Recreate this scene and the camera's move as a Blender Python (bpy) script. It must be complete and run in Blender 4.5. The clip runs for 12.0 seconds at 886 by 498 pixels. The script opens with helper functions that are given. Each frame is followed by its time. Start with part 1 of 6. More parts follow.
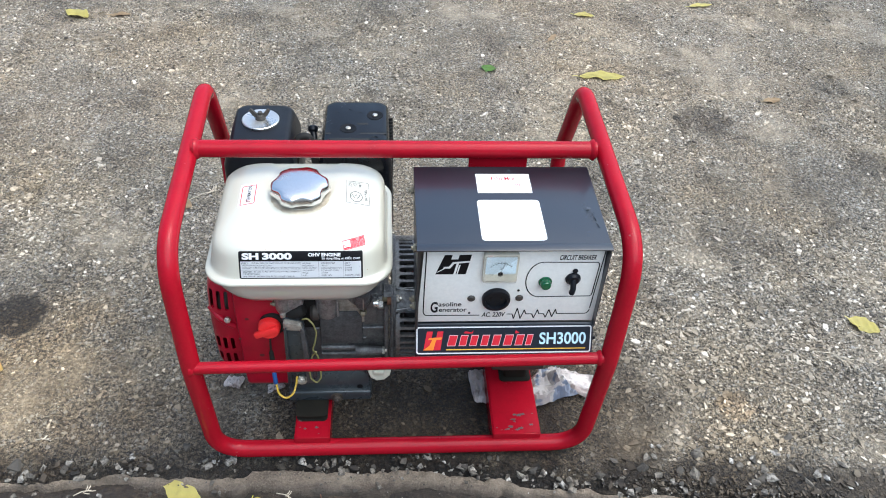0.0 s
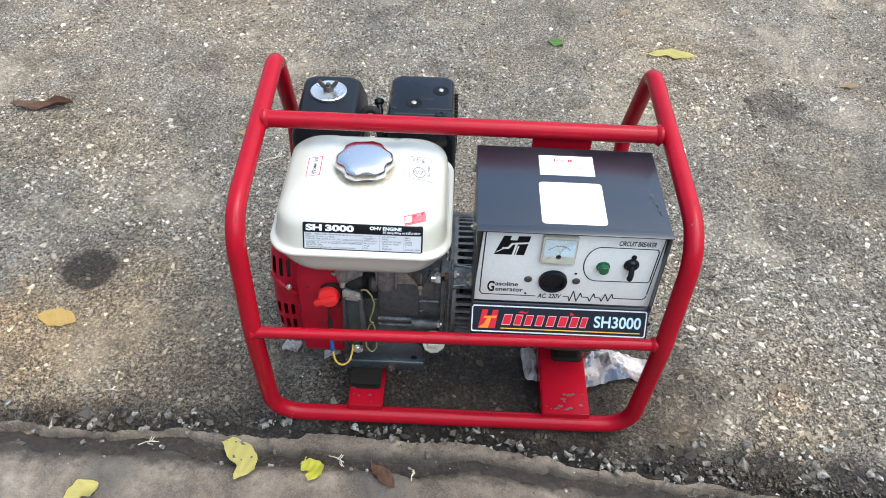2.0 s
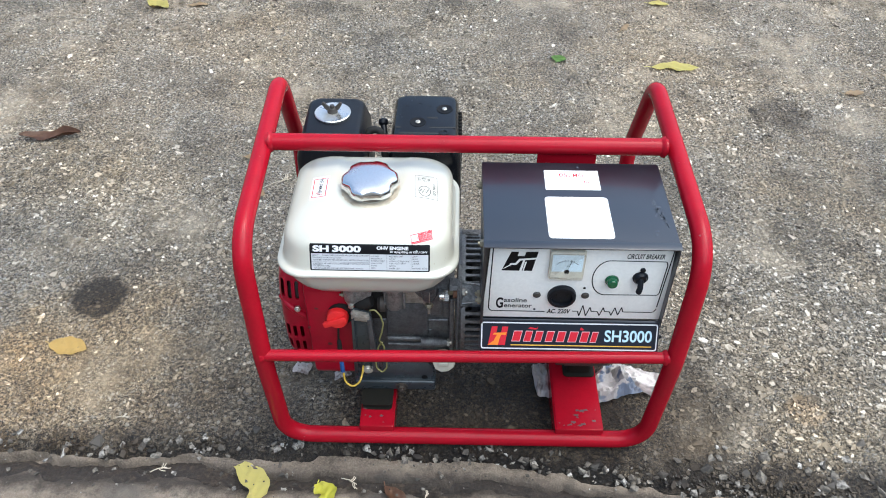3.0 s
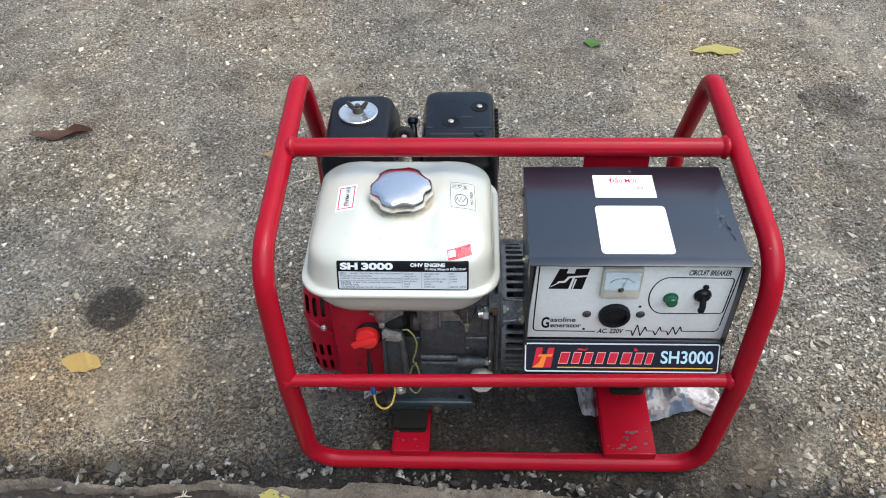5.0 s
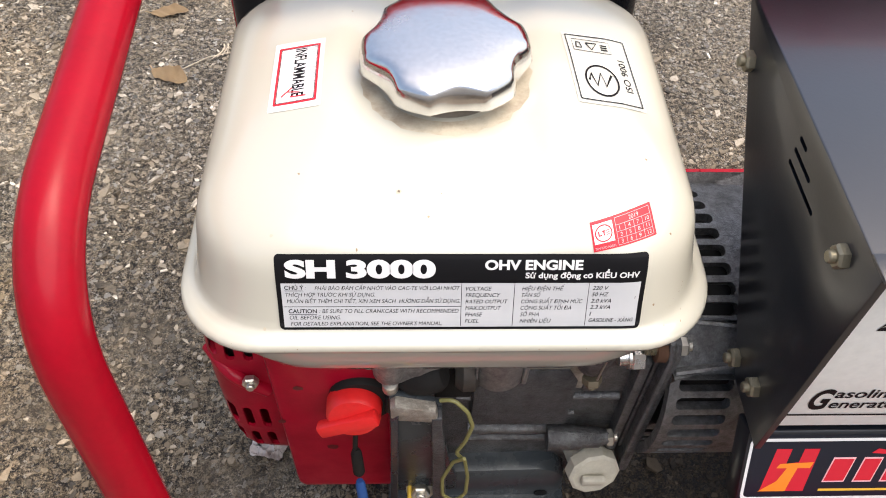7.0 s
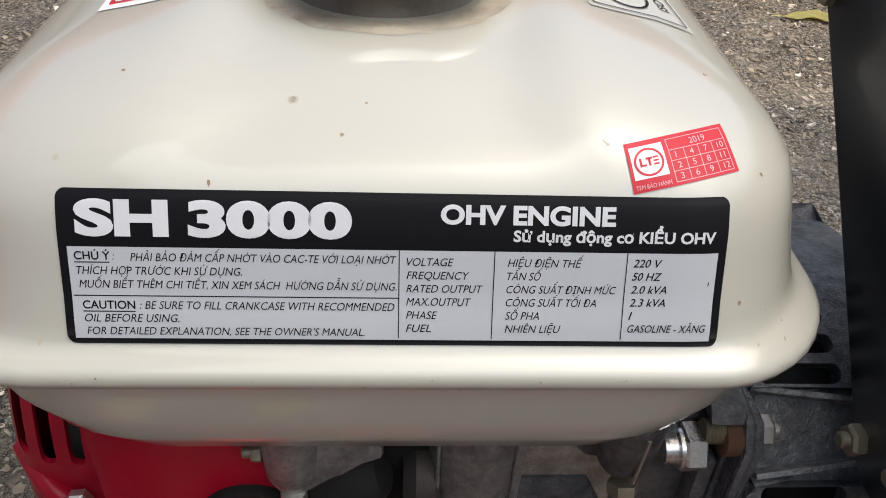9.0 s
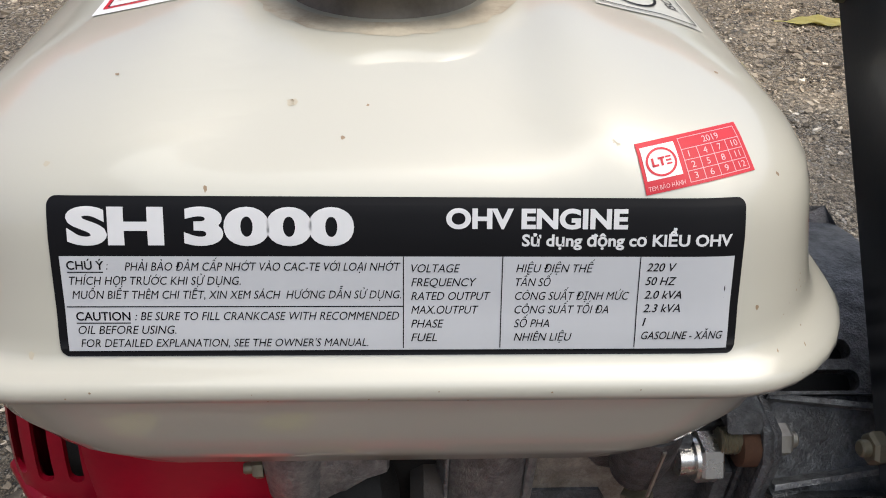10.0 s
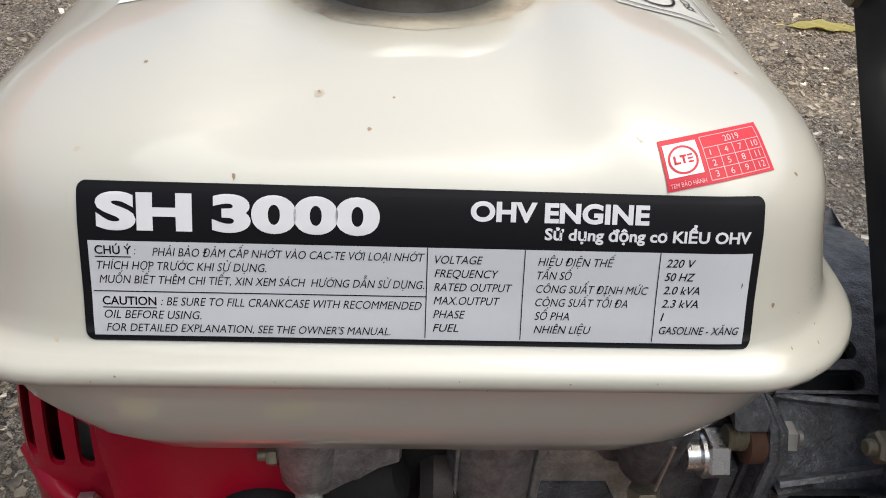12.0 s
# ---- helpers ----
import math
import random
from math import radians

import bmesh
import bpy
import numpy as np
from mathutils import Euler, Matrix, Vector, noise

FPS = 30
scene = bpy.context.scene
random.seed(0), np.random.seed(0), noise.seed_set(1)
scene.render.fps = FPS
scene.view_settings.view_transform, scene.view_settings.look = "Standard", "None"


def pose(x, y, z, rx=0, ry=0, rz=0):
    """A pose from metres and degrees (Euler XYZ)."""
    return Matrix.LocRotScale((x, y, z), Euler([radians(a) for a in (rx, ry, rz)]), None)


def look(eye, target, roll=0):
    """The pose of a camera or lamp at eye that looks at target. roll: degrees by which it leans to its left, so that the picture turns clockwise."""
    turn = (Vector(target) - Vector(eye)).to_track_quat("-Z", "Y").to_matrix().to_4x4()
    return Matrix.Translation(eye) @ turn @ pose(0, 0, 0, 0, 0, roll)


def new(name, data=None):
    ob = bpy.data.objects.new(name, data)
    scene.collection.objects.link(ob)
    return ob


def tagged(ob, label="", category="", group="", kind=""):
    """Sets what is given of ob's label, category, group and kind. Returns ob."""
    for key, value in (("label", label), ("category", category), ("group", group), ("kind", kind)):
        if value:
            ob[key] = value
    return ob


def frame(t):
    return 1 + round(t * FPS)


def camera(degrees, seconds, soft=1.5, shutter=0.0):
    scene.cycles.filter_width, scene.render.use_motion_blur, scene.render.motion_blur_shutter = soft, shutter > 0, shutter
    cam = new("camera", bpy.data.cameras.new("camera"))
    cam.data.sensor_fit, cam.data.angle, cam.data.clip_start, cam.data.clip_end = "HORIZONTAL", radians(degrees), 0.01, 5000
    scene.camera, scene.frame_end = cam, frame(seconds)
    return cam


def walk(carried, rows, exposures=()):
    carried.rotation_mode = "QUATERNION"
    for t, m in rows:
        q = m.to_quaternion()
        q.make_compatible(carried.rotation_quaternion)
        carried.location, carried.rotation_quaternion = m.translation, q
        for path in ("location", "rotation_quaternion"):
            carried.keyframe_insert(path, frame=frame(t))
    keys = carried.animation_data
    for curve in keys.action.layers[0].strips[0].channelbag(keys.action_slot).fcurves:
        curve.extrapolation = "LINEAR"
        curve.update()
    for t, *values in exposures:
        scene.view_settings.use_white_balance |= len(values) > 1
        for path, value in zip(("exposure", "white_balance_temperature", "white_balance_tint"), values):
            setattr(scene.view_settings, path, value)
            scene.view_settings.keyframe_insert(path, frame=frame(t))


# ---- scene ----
cam = camera(57.76, 12.0, 1.0)
PATH = [
    (0, (-0.0233, -0.7146, 0.9614), (0.1150, 0.7722, -0.3691), 3.26),
    (0.5, (-0.0169, -0.7148, 0.9573), (0.1141, 0.7543, -0.3934), 3.84),
    (1, (-0.0190, -0.7146, 0.9639), (0.0821, 0.7325, -0.4129), 4.65),
    (1.5, (-0.0284, -0.7129, 0.9721), (0.0210, 0.7151, -0.4273), 4.01),
    (2, (-0.0288, -0.7127, 0.9783), (-0.0263, 0.7195, -0.4177), 2.54),
    (2.5, (-0.0302, -0.7126, 0.9768), (-0.0361, 0.7472, -0.3902), 1.28),
    (4.5, (-0.0032, -0.7050, 0.9745), (-0.0745, 0.7627, -0.3822), -1.83),
    (5, (-0.0492, -0.6219, 0.9448), (-0.1204, 0.8076, -0.4522), -1.71),
    (5.5, (-0.1474, -0.4562, 0.9192), (-0.1280, 0.9036, -0.5472), -0.06),
    (6, (-0.1366, -0.3381, 0.8545), (-0.1044, 0.8861, -0.7267), 1.38),
    (6.5, (-0.1300, -0.2498, 0.7153), (-0.1030, 0.9009, -0.9202), 1.82),
    (6.7, (-0.1416, -0.2134, 0.6484), (-0.1038, 0.9571, -0.9729), 1.89),
    (8.3, (-0.1336, -0.1823, 0.4587), (0.0170, 1.3894, -0.7689), 3.65),
    (8.5, (-0.1314, -0.1717, 0.4456), (0.0045, 1.4090, -0.7721), 3.40),
    (9, (-0.1240, -0.1563, 0.4260), (-0.0160, 1.4327, -0.7837), 3.02),
    (9.5, (-0.1248, -0.1522, 0.4207), (-0.0221, 1.4475, -0.7753), 2.47),
    (10, (-0.1240, -0.1520, 0.4213), (-0.0263, 1.4540, -0.7668), 2.09),
    (10.5, (-0.1258, -0.1532, 0.4208), (-0.0293, 1.4601, -0.7574), 2.34),
    (11, (-0.1272, -0.1531, 0.4211), (-0.0220, 1.4569, -0.7606), 2.87),
    (11.5, (-0.1299, -0.1517, 0.4169), (-0.0243, 1.4574, -0.7662), 3.19),
    (12, (-0.1302, -0.1542, 0.4216), (-0.0187, 1.4462, -0.7726), 3.59),
]
EXPOSURES = [(0, 1.06, 5640, 2), (1.0, 1.06, 5640, 2), (1.75, 1.12, 5640, 2), (2.5, 1.06, 5640, 2), (4.5, 0.94, 5640, 2), (5.0, 0.80, 5660, 2), (5.5, 0.57, 5900, 4), (6.0, 0.20, 6350, 8), (6.5, 0.95, 6800, 10), (6.8, 1.05, 6750, 10), (8.3, 0.34, 6350, 8), (9.0, 0.36, 6350, 8), (10.0, 0.42, 6350, 7), (12, 0.46, 6350, 7)]
walk(cam, [(t, look(eye, target, roll)) for t, eye, target, roll in PATH], EXPOSURES)

# ---- light: bright overcast sky, one very soft sun ----
world = bpy.data.worlds.new("overcast_sky")
scene.world = world
world.use_nodes = True
wn = world.node_tree.nodes
sky = wn.new("ShaderNodeTexSky")
sky.sky_type = "NISHITA"
sky.sun_disc = False
sky.sun_elevation, sky.sun_rotation = radians(68), radians(80)
sky.air_density, sky.dust_density, sky.ozone_density = 1.0, 6.0, 1.0
wn["Background"].inputs["Strength"].default_value = 0.15
world.node_tree.links.new(sky.outputs[0], wn["Background"].inputs["Color"])
sun_data = bpy.data.lights.new("sun", "SUN")
sun_data.energy, sun_data.angle, sun_data.color = 1.2, radians(65), (1.0, 0.97, 0.92)
sun = new("sun", sun_data)
sun.matrix_world = look((0.45, -0.75, 1.6), (0, 0, 0))


# ---- materials ----
class Nodes:
    """A small builder for node materials."""

    def __init__(self, name):
        self.mat = bpy.data.materials.new(name)
        self.mat.use_nodes = True
        self.tree = self.mat.node_tree
        self.bsdf = self.tree.nodes["Principled BSDF"]

    def add(self, kind, **values):
        n = self.tree.nodes.new(kind)
        for k, v in values.items():
            if k in n.inputs:
                n.inputs[k].default_value = v
            else:
                setattr(n, k, v)
        return n

    def link(self, a, b):
        self.tree.links.new(a, b)

    def coords(self, scale=1.0):
        tc = self.add("ShaderNodeTexCoord")
        mp = self.add("ShaderNodeMapping")
        mp.inputs["Scale"].default_value = (scale, scale, scale) if isinstance(scale, (int, float)) else scale
        self.link(tc.outputs["Object"], mp.inputs["Vector"])
        return mp.outputs["Vector"]

    def noise(self, scale, detail=4.0, rough=0.55, vector=None):
        n = self.add("ShaderNodeTexNoise", Scale=scale, Detail=detail, Roughness=rough)
        self.link(vector if vector is not None else self.coords(), n.inputs["Vector"])
        return n.outputs["Fac"]

    def ramp(self, fac, *stops):
        r = self.add("ShaderNodeValToRGB")
        els = r.color_ramp.elements
        while len(els) < len(stops):
            els.new(0.5)
        for e, (pos, col) in zip(els, stops):
            e.position = pos
            e.color = (*col, 1) if not isinstance(col, (int, float)) else (col, col, col, 1)
        self.link(fac, r.inputs["Fac"])
        return r.outputs["Color"]

    def mix(self, fac, a, b, mode="MIX"):
        m = self.add("ShaderNodeMix", data_type="RGBA", blend_type=mode)
        for sock, v in ((m.inputs[0], fac), (m.inputs[6], a), (m.inputs[7], b)):
            if isinstance(v, (int, float)):
                sock.default_value = v
            elif isinstance(v, (tuple, list)):
                sock.default_value = (*v, 1)
            else:
                self.link(v, sock)
        return m.outputs[2]

    def math(self, op, a, b=0.0, clamp=False):
        m = self.add("ShaderNodeMath", operation=op, use_clamp=clamp)
        for sock, v in zip(m.inputs, (a, b)):
            if isinstance(v, (int, float)):
                sock.default_value = v
            else:
                self.link(v, sock)
        return m.outputs[0]

    def bump(self, height, strength=0.3, distance=0.001, normal=None):
        b = self.add("ShaderNodeBump", Strength=strength, Distance=distance)
        self.link(height, b.inputs["Height"])
        if normal is not None:
            self.link(normal, b.inputs["Normal"])
        return b.outputs["Normal"]

    def set(self, **sockets):
        for k, v in sockets.items():
            sock = self.bsdf.inputs[k.replace("_", " ")]
            if isinstance(v, (int, float)):
                sock.default_value = v
            elif isinstance(v, (tuple, list)):
                sock.default_value = (*v, 1) if len(v) == 3 else v
            else:
                self.link(v, sock)
        return self.mat


def paint(name, base, rough, dirt=(0.1, 0.08, 0.06), dirt_amount=0.3, coat=0.0, grain=0.0, metallic=0.0, scale=30.0, chips=None, spec=0.5, uneven=0.25):
    """Painted, moulded or cast surface with broad soiling, fine grain and optional chips."""
    n = Nodes(name)
    broad = n.ramp(n.noise(scale, 6, 0.65), (0.45, 0.0), (0.8, 1.0))
    fine = n.noise(scale * 14, 3, 0.6)
    dark = tuple(c * 0.86 for c in base)
    col = n.mix(fine, dark, tuple(min(1, c * 1.06) for c in base))
    col = n.mix(n.math("MULTIPLY", broad, dirt_amount), col, dirt)
    r = n.math("ADD", n.math("MULTIPLY", broad, uneven), rough, True)
    if chips:
        spots = n.ramp(n.noise(scale * 3.3, 5, 0.7), (0.70, 0.0), (0.73, 1.0))
        col = n.mix(spots, col, chips)
        r = n.math("ADD", n.math("MULTIPLY", spots, 0.3), r, True)
    n.set(Base_Color=col, Roughness=r, Metallic=metallic, Coat_Weight=coat, Coat_Roughness=0.04, Specular_IOR_Level=spec)
    if grain:
        n.set(Normal=n.bump(n.noise(scale * 30, 4, 0.6), grain, 0.0006))
    return n.mat


def casting(name, base, grime, metallic=0.7, scale=60.0):
    """Sand-cast metal: gritty skin, oily blotches and rubbed bright spots."""
    n = Nodes(name)
    v = n.coords()
    blot, skin, grit = n.noise(scale, 7, 0.7, v), n.noise(scale * 5, 5, 0.7, v), n.noise(scale * 18, 3, 0.6, v)
    col = n.mix(n.ramp(skin, (0.38, 0.0), (0.62, 1.0)), tuple(c * 0.75 for c in base), tuple(c * 1.15 for c in base))
    col = n.mix(n.ramp(blot, (0.46, 0.0), (0.66, 0.6)), col, grime)
    col = n.mix(n.ramp(n.noise(scale * 2.3, 6, 0.75, v), (0.66, 0.0), (0.74, 0.45)), col, tuple(min(1.0, c * 1.7) for c in base))
    high = n.math("ADD", n.math("MULTIPLY", skin, 1.0), n.math("MULTIPLY", grit, 0.5))
    return n.set(Base_Color=col, Metallic=metallic, Roughness=n.ramp(blot, (0.35, 0.30), (0.65, 0.52)), Normal=n.bump(high, 0.55, 0.0022))


def plain(name, base, rough=0.5, metallic=0.0, var=0.12, coat=0.0, spec=0.5):
    """Printed ink, label paper and other small plain surfaces with slight unevenness."""
    n = Nodes(name)
    f = n.noise(90, 4, 0.6)
    n.set(Base_Color=n.mix(f, tuple(c * (1 - var) for c in base), tuple(min(1, c * (1 + var)) for c in base)), Roughness=rough, Metallic=metallic, Coat_Weight=coat, Specular_IOR_Level=spec)
    return n.mat


def enamel():
    """Glossy cream stoving enamel, very slightly uneven, with a faint film of dust."""
    n = Nodes("cream_tank_enamel")
    v = n.coords()
    col = n.mix(n.noise(9, 4, 0.5, v), (0.475, 0.459, 0.385), (0.495, 0.480, 0.405))
    col = n.mix(n.ramp(n.noise(45, 6, 0.7, v), (0.60, 0.0), (0.80, 0.10)), col, (0.42, 0.37, 0.28))
    return n.set(Base_Color=col, Roughness=0.32, Coat_Weight=1.0, Coat_IOR=1.5, Coat_Roughness=n.ramp(n.noise(60, 4, 0.6, v), (0.4, 0.025), (0.7, 0.07)), Normal=n.bump(n.noise(35, 2, 0.5, v), 0.04, 0.002))


RED = paint("red_tube_paint", (0.305, 0.004, 0.014), 0.20, (0.17, 0.004, 0.009), 0.5, 0.0, 0.03, 0.0, 22, (0.20, 0.09, 0.08), 0.17, 0.12)
RED_COVER = paint("red_cover_paint", (0.36, 0.005, 0.022), 0.28, (0.11, 0.004, 0.01), 0.5, 0.0, 0.05, 0.0, 25, None, 0.25)
RED_PLASTIC = paint("red_plastic", (0.72, 0.02, 0.02), 0.38, (0.3, 0.02, 0.02), 0.2)
CREAM = enamel()
BLACK_PLASTIC = paint("black_plastic", (0.007, 0.008, 0.011), 0.30, (0.022, 0.022, 0.023), 0.2, 0.0, 0.12, 0.0, 25, None, 0.20)
GLOSS_BLACK = paint("glossy_black_enamel", (0.006, 0.007, 0.009), 0.16, (0.02, 0.02, 0.022), 0.2, 0.0, 0.06, 0.0, 25, None, 0.26)
BLACK_PAINT = paint("black_sheet_paint", (0.006, 0.008, 0.013), 0.30, (0.018, 0.021, 0.028), 0.25, 0.25, 0.05, 0.0, 18, None, 0.85, 0.1)
ALU = casting("cast_aluminium", (0.165, 0.168, 0.172), (0.035, 0.033, 0.031))
ALU_DARK = casting("oily_cast_iron", (0.105, 0.108, 0.113), (0.02, 0.0185, 0.017), 0.5)
GREY_PAINT = paint("blue_grey_metal", (0.050, 0.060, 0.067), 0.25, (0.022, 0.021, 0.019), 0.5, 0.0, 0.15, 0.3, 30)
BELL_ALU = casting("weathered_bell_casting", (0.21, 0.211, 0.212), (0.045, 0.043, 0.04))
STEEL = paint("zinc_steel", (0.55, 0.53, 0.47), 0.32, (0.22, 0.15, 0.08), 0.4, 0.0, 0.1, 0.85, 60)
CHROME = paint("chrome", (0.76, 0.745, 0.715), 0.12, (0.5, 0.48, 0.46), 0.08, 0.0, 0.0, 1.0, 30)
RUBBER = paint("black_rubber", (0.012, 0.0115, 0.011), 0.65, (0.04, 0.036, 0.03), 0.35, 0.0, 0.3, 0.0, 40, None, 0.2)
OLD_RUBBER = paint("dusty_rubber_mount", (0.013, 0.012, 0.009), 0.75, (0.05, 0.042, 0.03), 0.25, 0.0, 0.4, 0.0, 50, None, 0.12)
PANEL = paint("grey_white_panel", (0.83, 0.82, 0.775), 0.42, (0.5, 0.48, 0.43), 0.25, 0.0, 0.04, 0.0, 14)
IVORY_PLASTIC = paint("ivory_plastic", (0.58, 0.55, 0.45), 0.5, (0.2, 0.17, 0.12), 0.5, 0.0, 0.1, 0.0, 40)
INK = plain("black_ink", (0.005, 0.005, 0.006), 0.5, spec=0.15)
WHITE_INK = plain("white_ink", (0.66, 0.66, 0.66), 0.4, 0.0, 0.04)
PAPER = plain("label_white", (0.50, 0.51, 0.525), 0.35, 0.0, 0.05)
STICKER = plain("sticker_paper", (0.76, 0.76, 0.75), 0.5, 0.0, 0.03)
CYAN_INK = plain("pale_cyan_ink", (0.50, 0.68, 0.78), 0.4, 0.0, 0.05)
DULL_ZINC = paint("dull_yellow_zinc", (0.30, 0.27, 0.19), 0.4, (0.12, 0.10, 0.07), 0.5, 0.0, 0.2, 0.7, 60)
RED_INK = plain("red_ink", (0.52, 0.02, 0.035), 0.42, spec=0.25)
PINK_INK = plain("pale_pink_ink", (0.75, 0.42, 0.44), 0.45)
GREY_INK = plain("grey_ink", (0.35, 0.35, 0.36), 0.45)
GOLD_INK = plain("gold_ink", (0.70, 0.42, 0.05), 0.42)
ORANGE_INK = plain("orange_ink", (0.80, 0.22, 0.02), 0.42)
NAVY = plain("navy_black_plate", (0.005, 0.008, 0.016), 0.4, 0.0, 0.15)
GREEN_LENS = plain("green_lens", (0.006, 0.085, 0.03), 0.2, 0.0, 0.3, 0.5)
BLUE_SLEEVE = plain("blue_sleeve", (0.015, 0.07, 0.24), 0.5, 0.0, 0.2)
YELLOW_WIRE = plain("yellow_wire", (0.52, 0.34, 0.04), 0.5, 0.0, 0.2)
OLIVE_WIRE = plain("yellow_green_wire", (0.22, 0.21, 0.075), 0.5, 0.0, 0.25)
SKYBLUE = plain("meter_face", (0.62, 0.74, 0.80), 0.4, 0.0, 0.04)
IRON = paint("bare_iron", (0.08, 0.075, 0.068), 0.55, (0.14, 0.07, 0.03), 0.4, 0.0, 0.4, 0.6, 50)


# ---- mesh tools ----
def mesh_of(bm, name, mat, sharp=35):
    me = bpy.data.meshes.new(name)
    bm.normal_update()
    bm.to_mesh(me)
    bm.free()
    me.materials.append(mat)
    me.shade_smooth()
    me.set_sharp_from_angle(angle=radians(sharp))
    return me


BASE = Vector((0.0, 0.12, 0.0))


def part(name, bm, mat, parent, label="", sharp=35):
    me = bm if isinstance(bm, bpy.types.Mesh) else mesh_of(bm, name, mat, sharp)
    ob = new(name, me)
    ob.parent = parent
    if parent.type == "EMPTY":
        ob.matrix_parent_inverse = Matrix.Translation(-parent.location)
    return tagged(ob, label)


def thing(name, loc, label, category, group=""):
    ob = new(name)
    ob.empty_display_size = 0.02
    ob.location = loc
    return tagged(ob, label, category, group)


def lone(name, bm, mat, label, category, group="", kind="", sharp=35):
    return tagged(new(name, mesh_of(bm, name, mat, sharp)), label, category, group, kind)


def box(x0, x1, y0, y1, z0, z1, bevel=0.0, seg=2, bm=None):
    b = bmesh.new()
    bmesh.ops.create_cube(b, size=1.0)
    for v in b.verts:
        v.co = Vector((x0 + (v.co.x + 0.5) * (x1 - x0), y0 + (v.co.y + 0.5) * (y1 - y0), z0 + (v.co.z + 0.5) * (z1 - z0)))
    if bevel:
        bmesh.ops.bevel(b, geom=b.edges[:], offset=bevel, segments=seg, profile=0.5, affect="EDGES")
    return join(bm, b)


def join(bm, b):
    if bm is None:
        return b
    me = bpy.data.meshes.new("tmp")
    b.to_mesh(me)
    b.free()
    bm.from_mesh(me)
    bpy.data.meshes.remove(me)
    return bm


def frame_of(d):
    d = Vector(d).normalized()
    up = Vector((0, 0, 1)) if abs(d.z) < 0.9 else Vector((0, 1, 0))
    s = d.cross(up).normalized()
    return s, s.cross(d).normalized(), d


def turned(centre, axis, profile, seg=32, bm=None):
    """A solid of revolution; profile: (distance along the axis, radius)."""
    b = bmesh.new()
    s, u, d = frame_of(axis)
    c = Vector(centre)
    rings = []
    for h, r in profile:
        if r < 1e-6:
            rings.append([b.verts.new(c + d * h)])
        else:
            rings.append([b.verts.new(c + d * h + (s * math.cos(a) + u * math.sin(a)) * r) for a in (2 * math.pi * k / seg for k in range(seg))])
    for p, q in zip(rings, rings[1:]):
        for k in range(seg):
            j = (k + 1) % seg
            f = [p[k % len(p)], p[j % len(p)], q[j % len(q)], q[k % len(q)]]
            f = [v for i, v in enumerate(f) if v not in f[:i]]
            if len(f) > 2:
                b.faces.new(f)
    for ring, flip in ((rings[0], True), (rings[-1], False)):
        if len(ring) > 2:
            b.faces.new(ring[::-1] if flip else ring)
    bmesh.ops.recalc_face_normals(b, faces=b.faces[:])
    return join(bm, b)


def cyl(centre, axis, r, h, bevel=0.0, seg=32, bm=None):
    """A cylinder from centre along axis, h long, with rounded rims."""
    if bevel:
        return turned(centre, axis, [(0, r - bevel), (bevel * 0.3, r - bevel * 0.3), (bevel, r), (h - bevel, r), (h - bevel * 0.3, r - bevel * 0.3), (h, r - bevel)], seg, bm)
    return turned(centre, axis, [(0, r), (h, r)], seg, bm)


def hexbolt(centre, axis, r=0.006, h=0.005, washer=True):
    b = None
    d = Vector(axis).normalized()
    c = Vector(centre)
    if washer:
        b = cyl(c, d, r * 1.45, 0.0015, 0.0004, 20)
        c = c + d * 0.0015
    b = turned(c, d, [(0, r * 0.97), (0.0006, r), (h - 0.001, r), (h, r * 0.82)], 6, b)
    return turned(c + d * h, d, [(0, r * 0.5), (0.002, r * 0.5), (0.0025, r * 0.4)], 12, b)


def smooth_path(points, radius, steps=7):
    """A polyline whose inner corners are rounded with the radius."""
    pts = [Vector(p) for p in points]
    radii = radius if isinstance(radius, (list, tuple)) else [radius] * len(pts)
    out = [pts[0]]
    for i in range(1, len(pts) - 1):
        p, a, b = pts[i], (pts[i - 1] - pts[i]), (pts[i + 1] - pts[i])
        ang = a.angle(b)
        cut = min(radii[i] / max(math.tan(ang / 2), 0.05), a.length * 0.49, b.length * 0.49)
        p0, p1 = p + a.normalized() * cut, p + b.normalized() * cut
        for k in range(steps + 1):
            t = k / steps
            out.append(p0 * (1 - t) ** 2 + p * 2 * t * (1 - t) + p1 * t * t)
    out.append(pts[-1])
    return out


def tube(path, r, seg=20, bm=None):
    b = bmesh.new()
    pts = [Vector(p) for p in path]
    rings = []
    s = None
    for i, p in enumerate(pts):
        d = (pts[min(i + 1, len(pts) - 1)] - pts[max(i - 1, 0)]).normalized()
        if s is None:
            s = frame_of(d)[0]
        s = (s - d * s.dot(d)).normalized()
        u = d.cross(s)
        rings.append([b.verts.new(p + (s * math.cos(a) + u * math.sin(a)) * r) for a in (2 * math.pi * k / seg for k in range(seg))])
    for p, q in zip(rings, rings[1:]):
        for k in range(seg):
            j = (k + 1) % seg
            b.faces.new((p[k], p[j], q[j], q[k]))
    b.faces.new(rings[0][::-1])
    b.faces.new(rings[-1])
    bmesh.ops.recalc_face_normals(b, faces=b.faces[:])
    return join(bm, b)


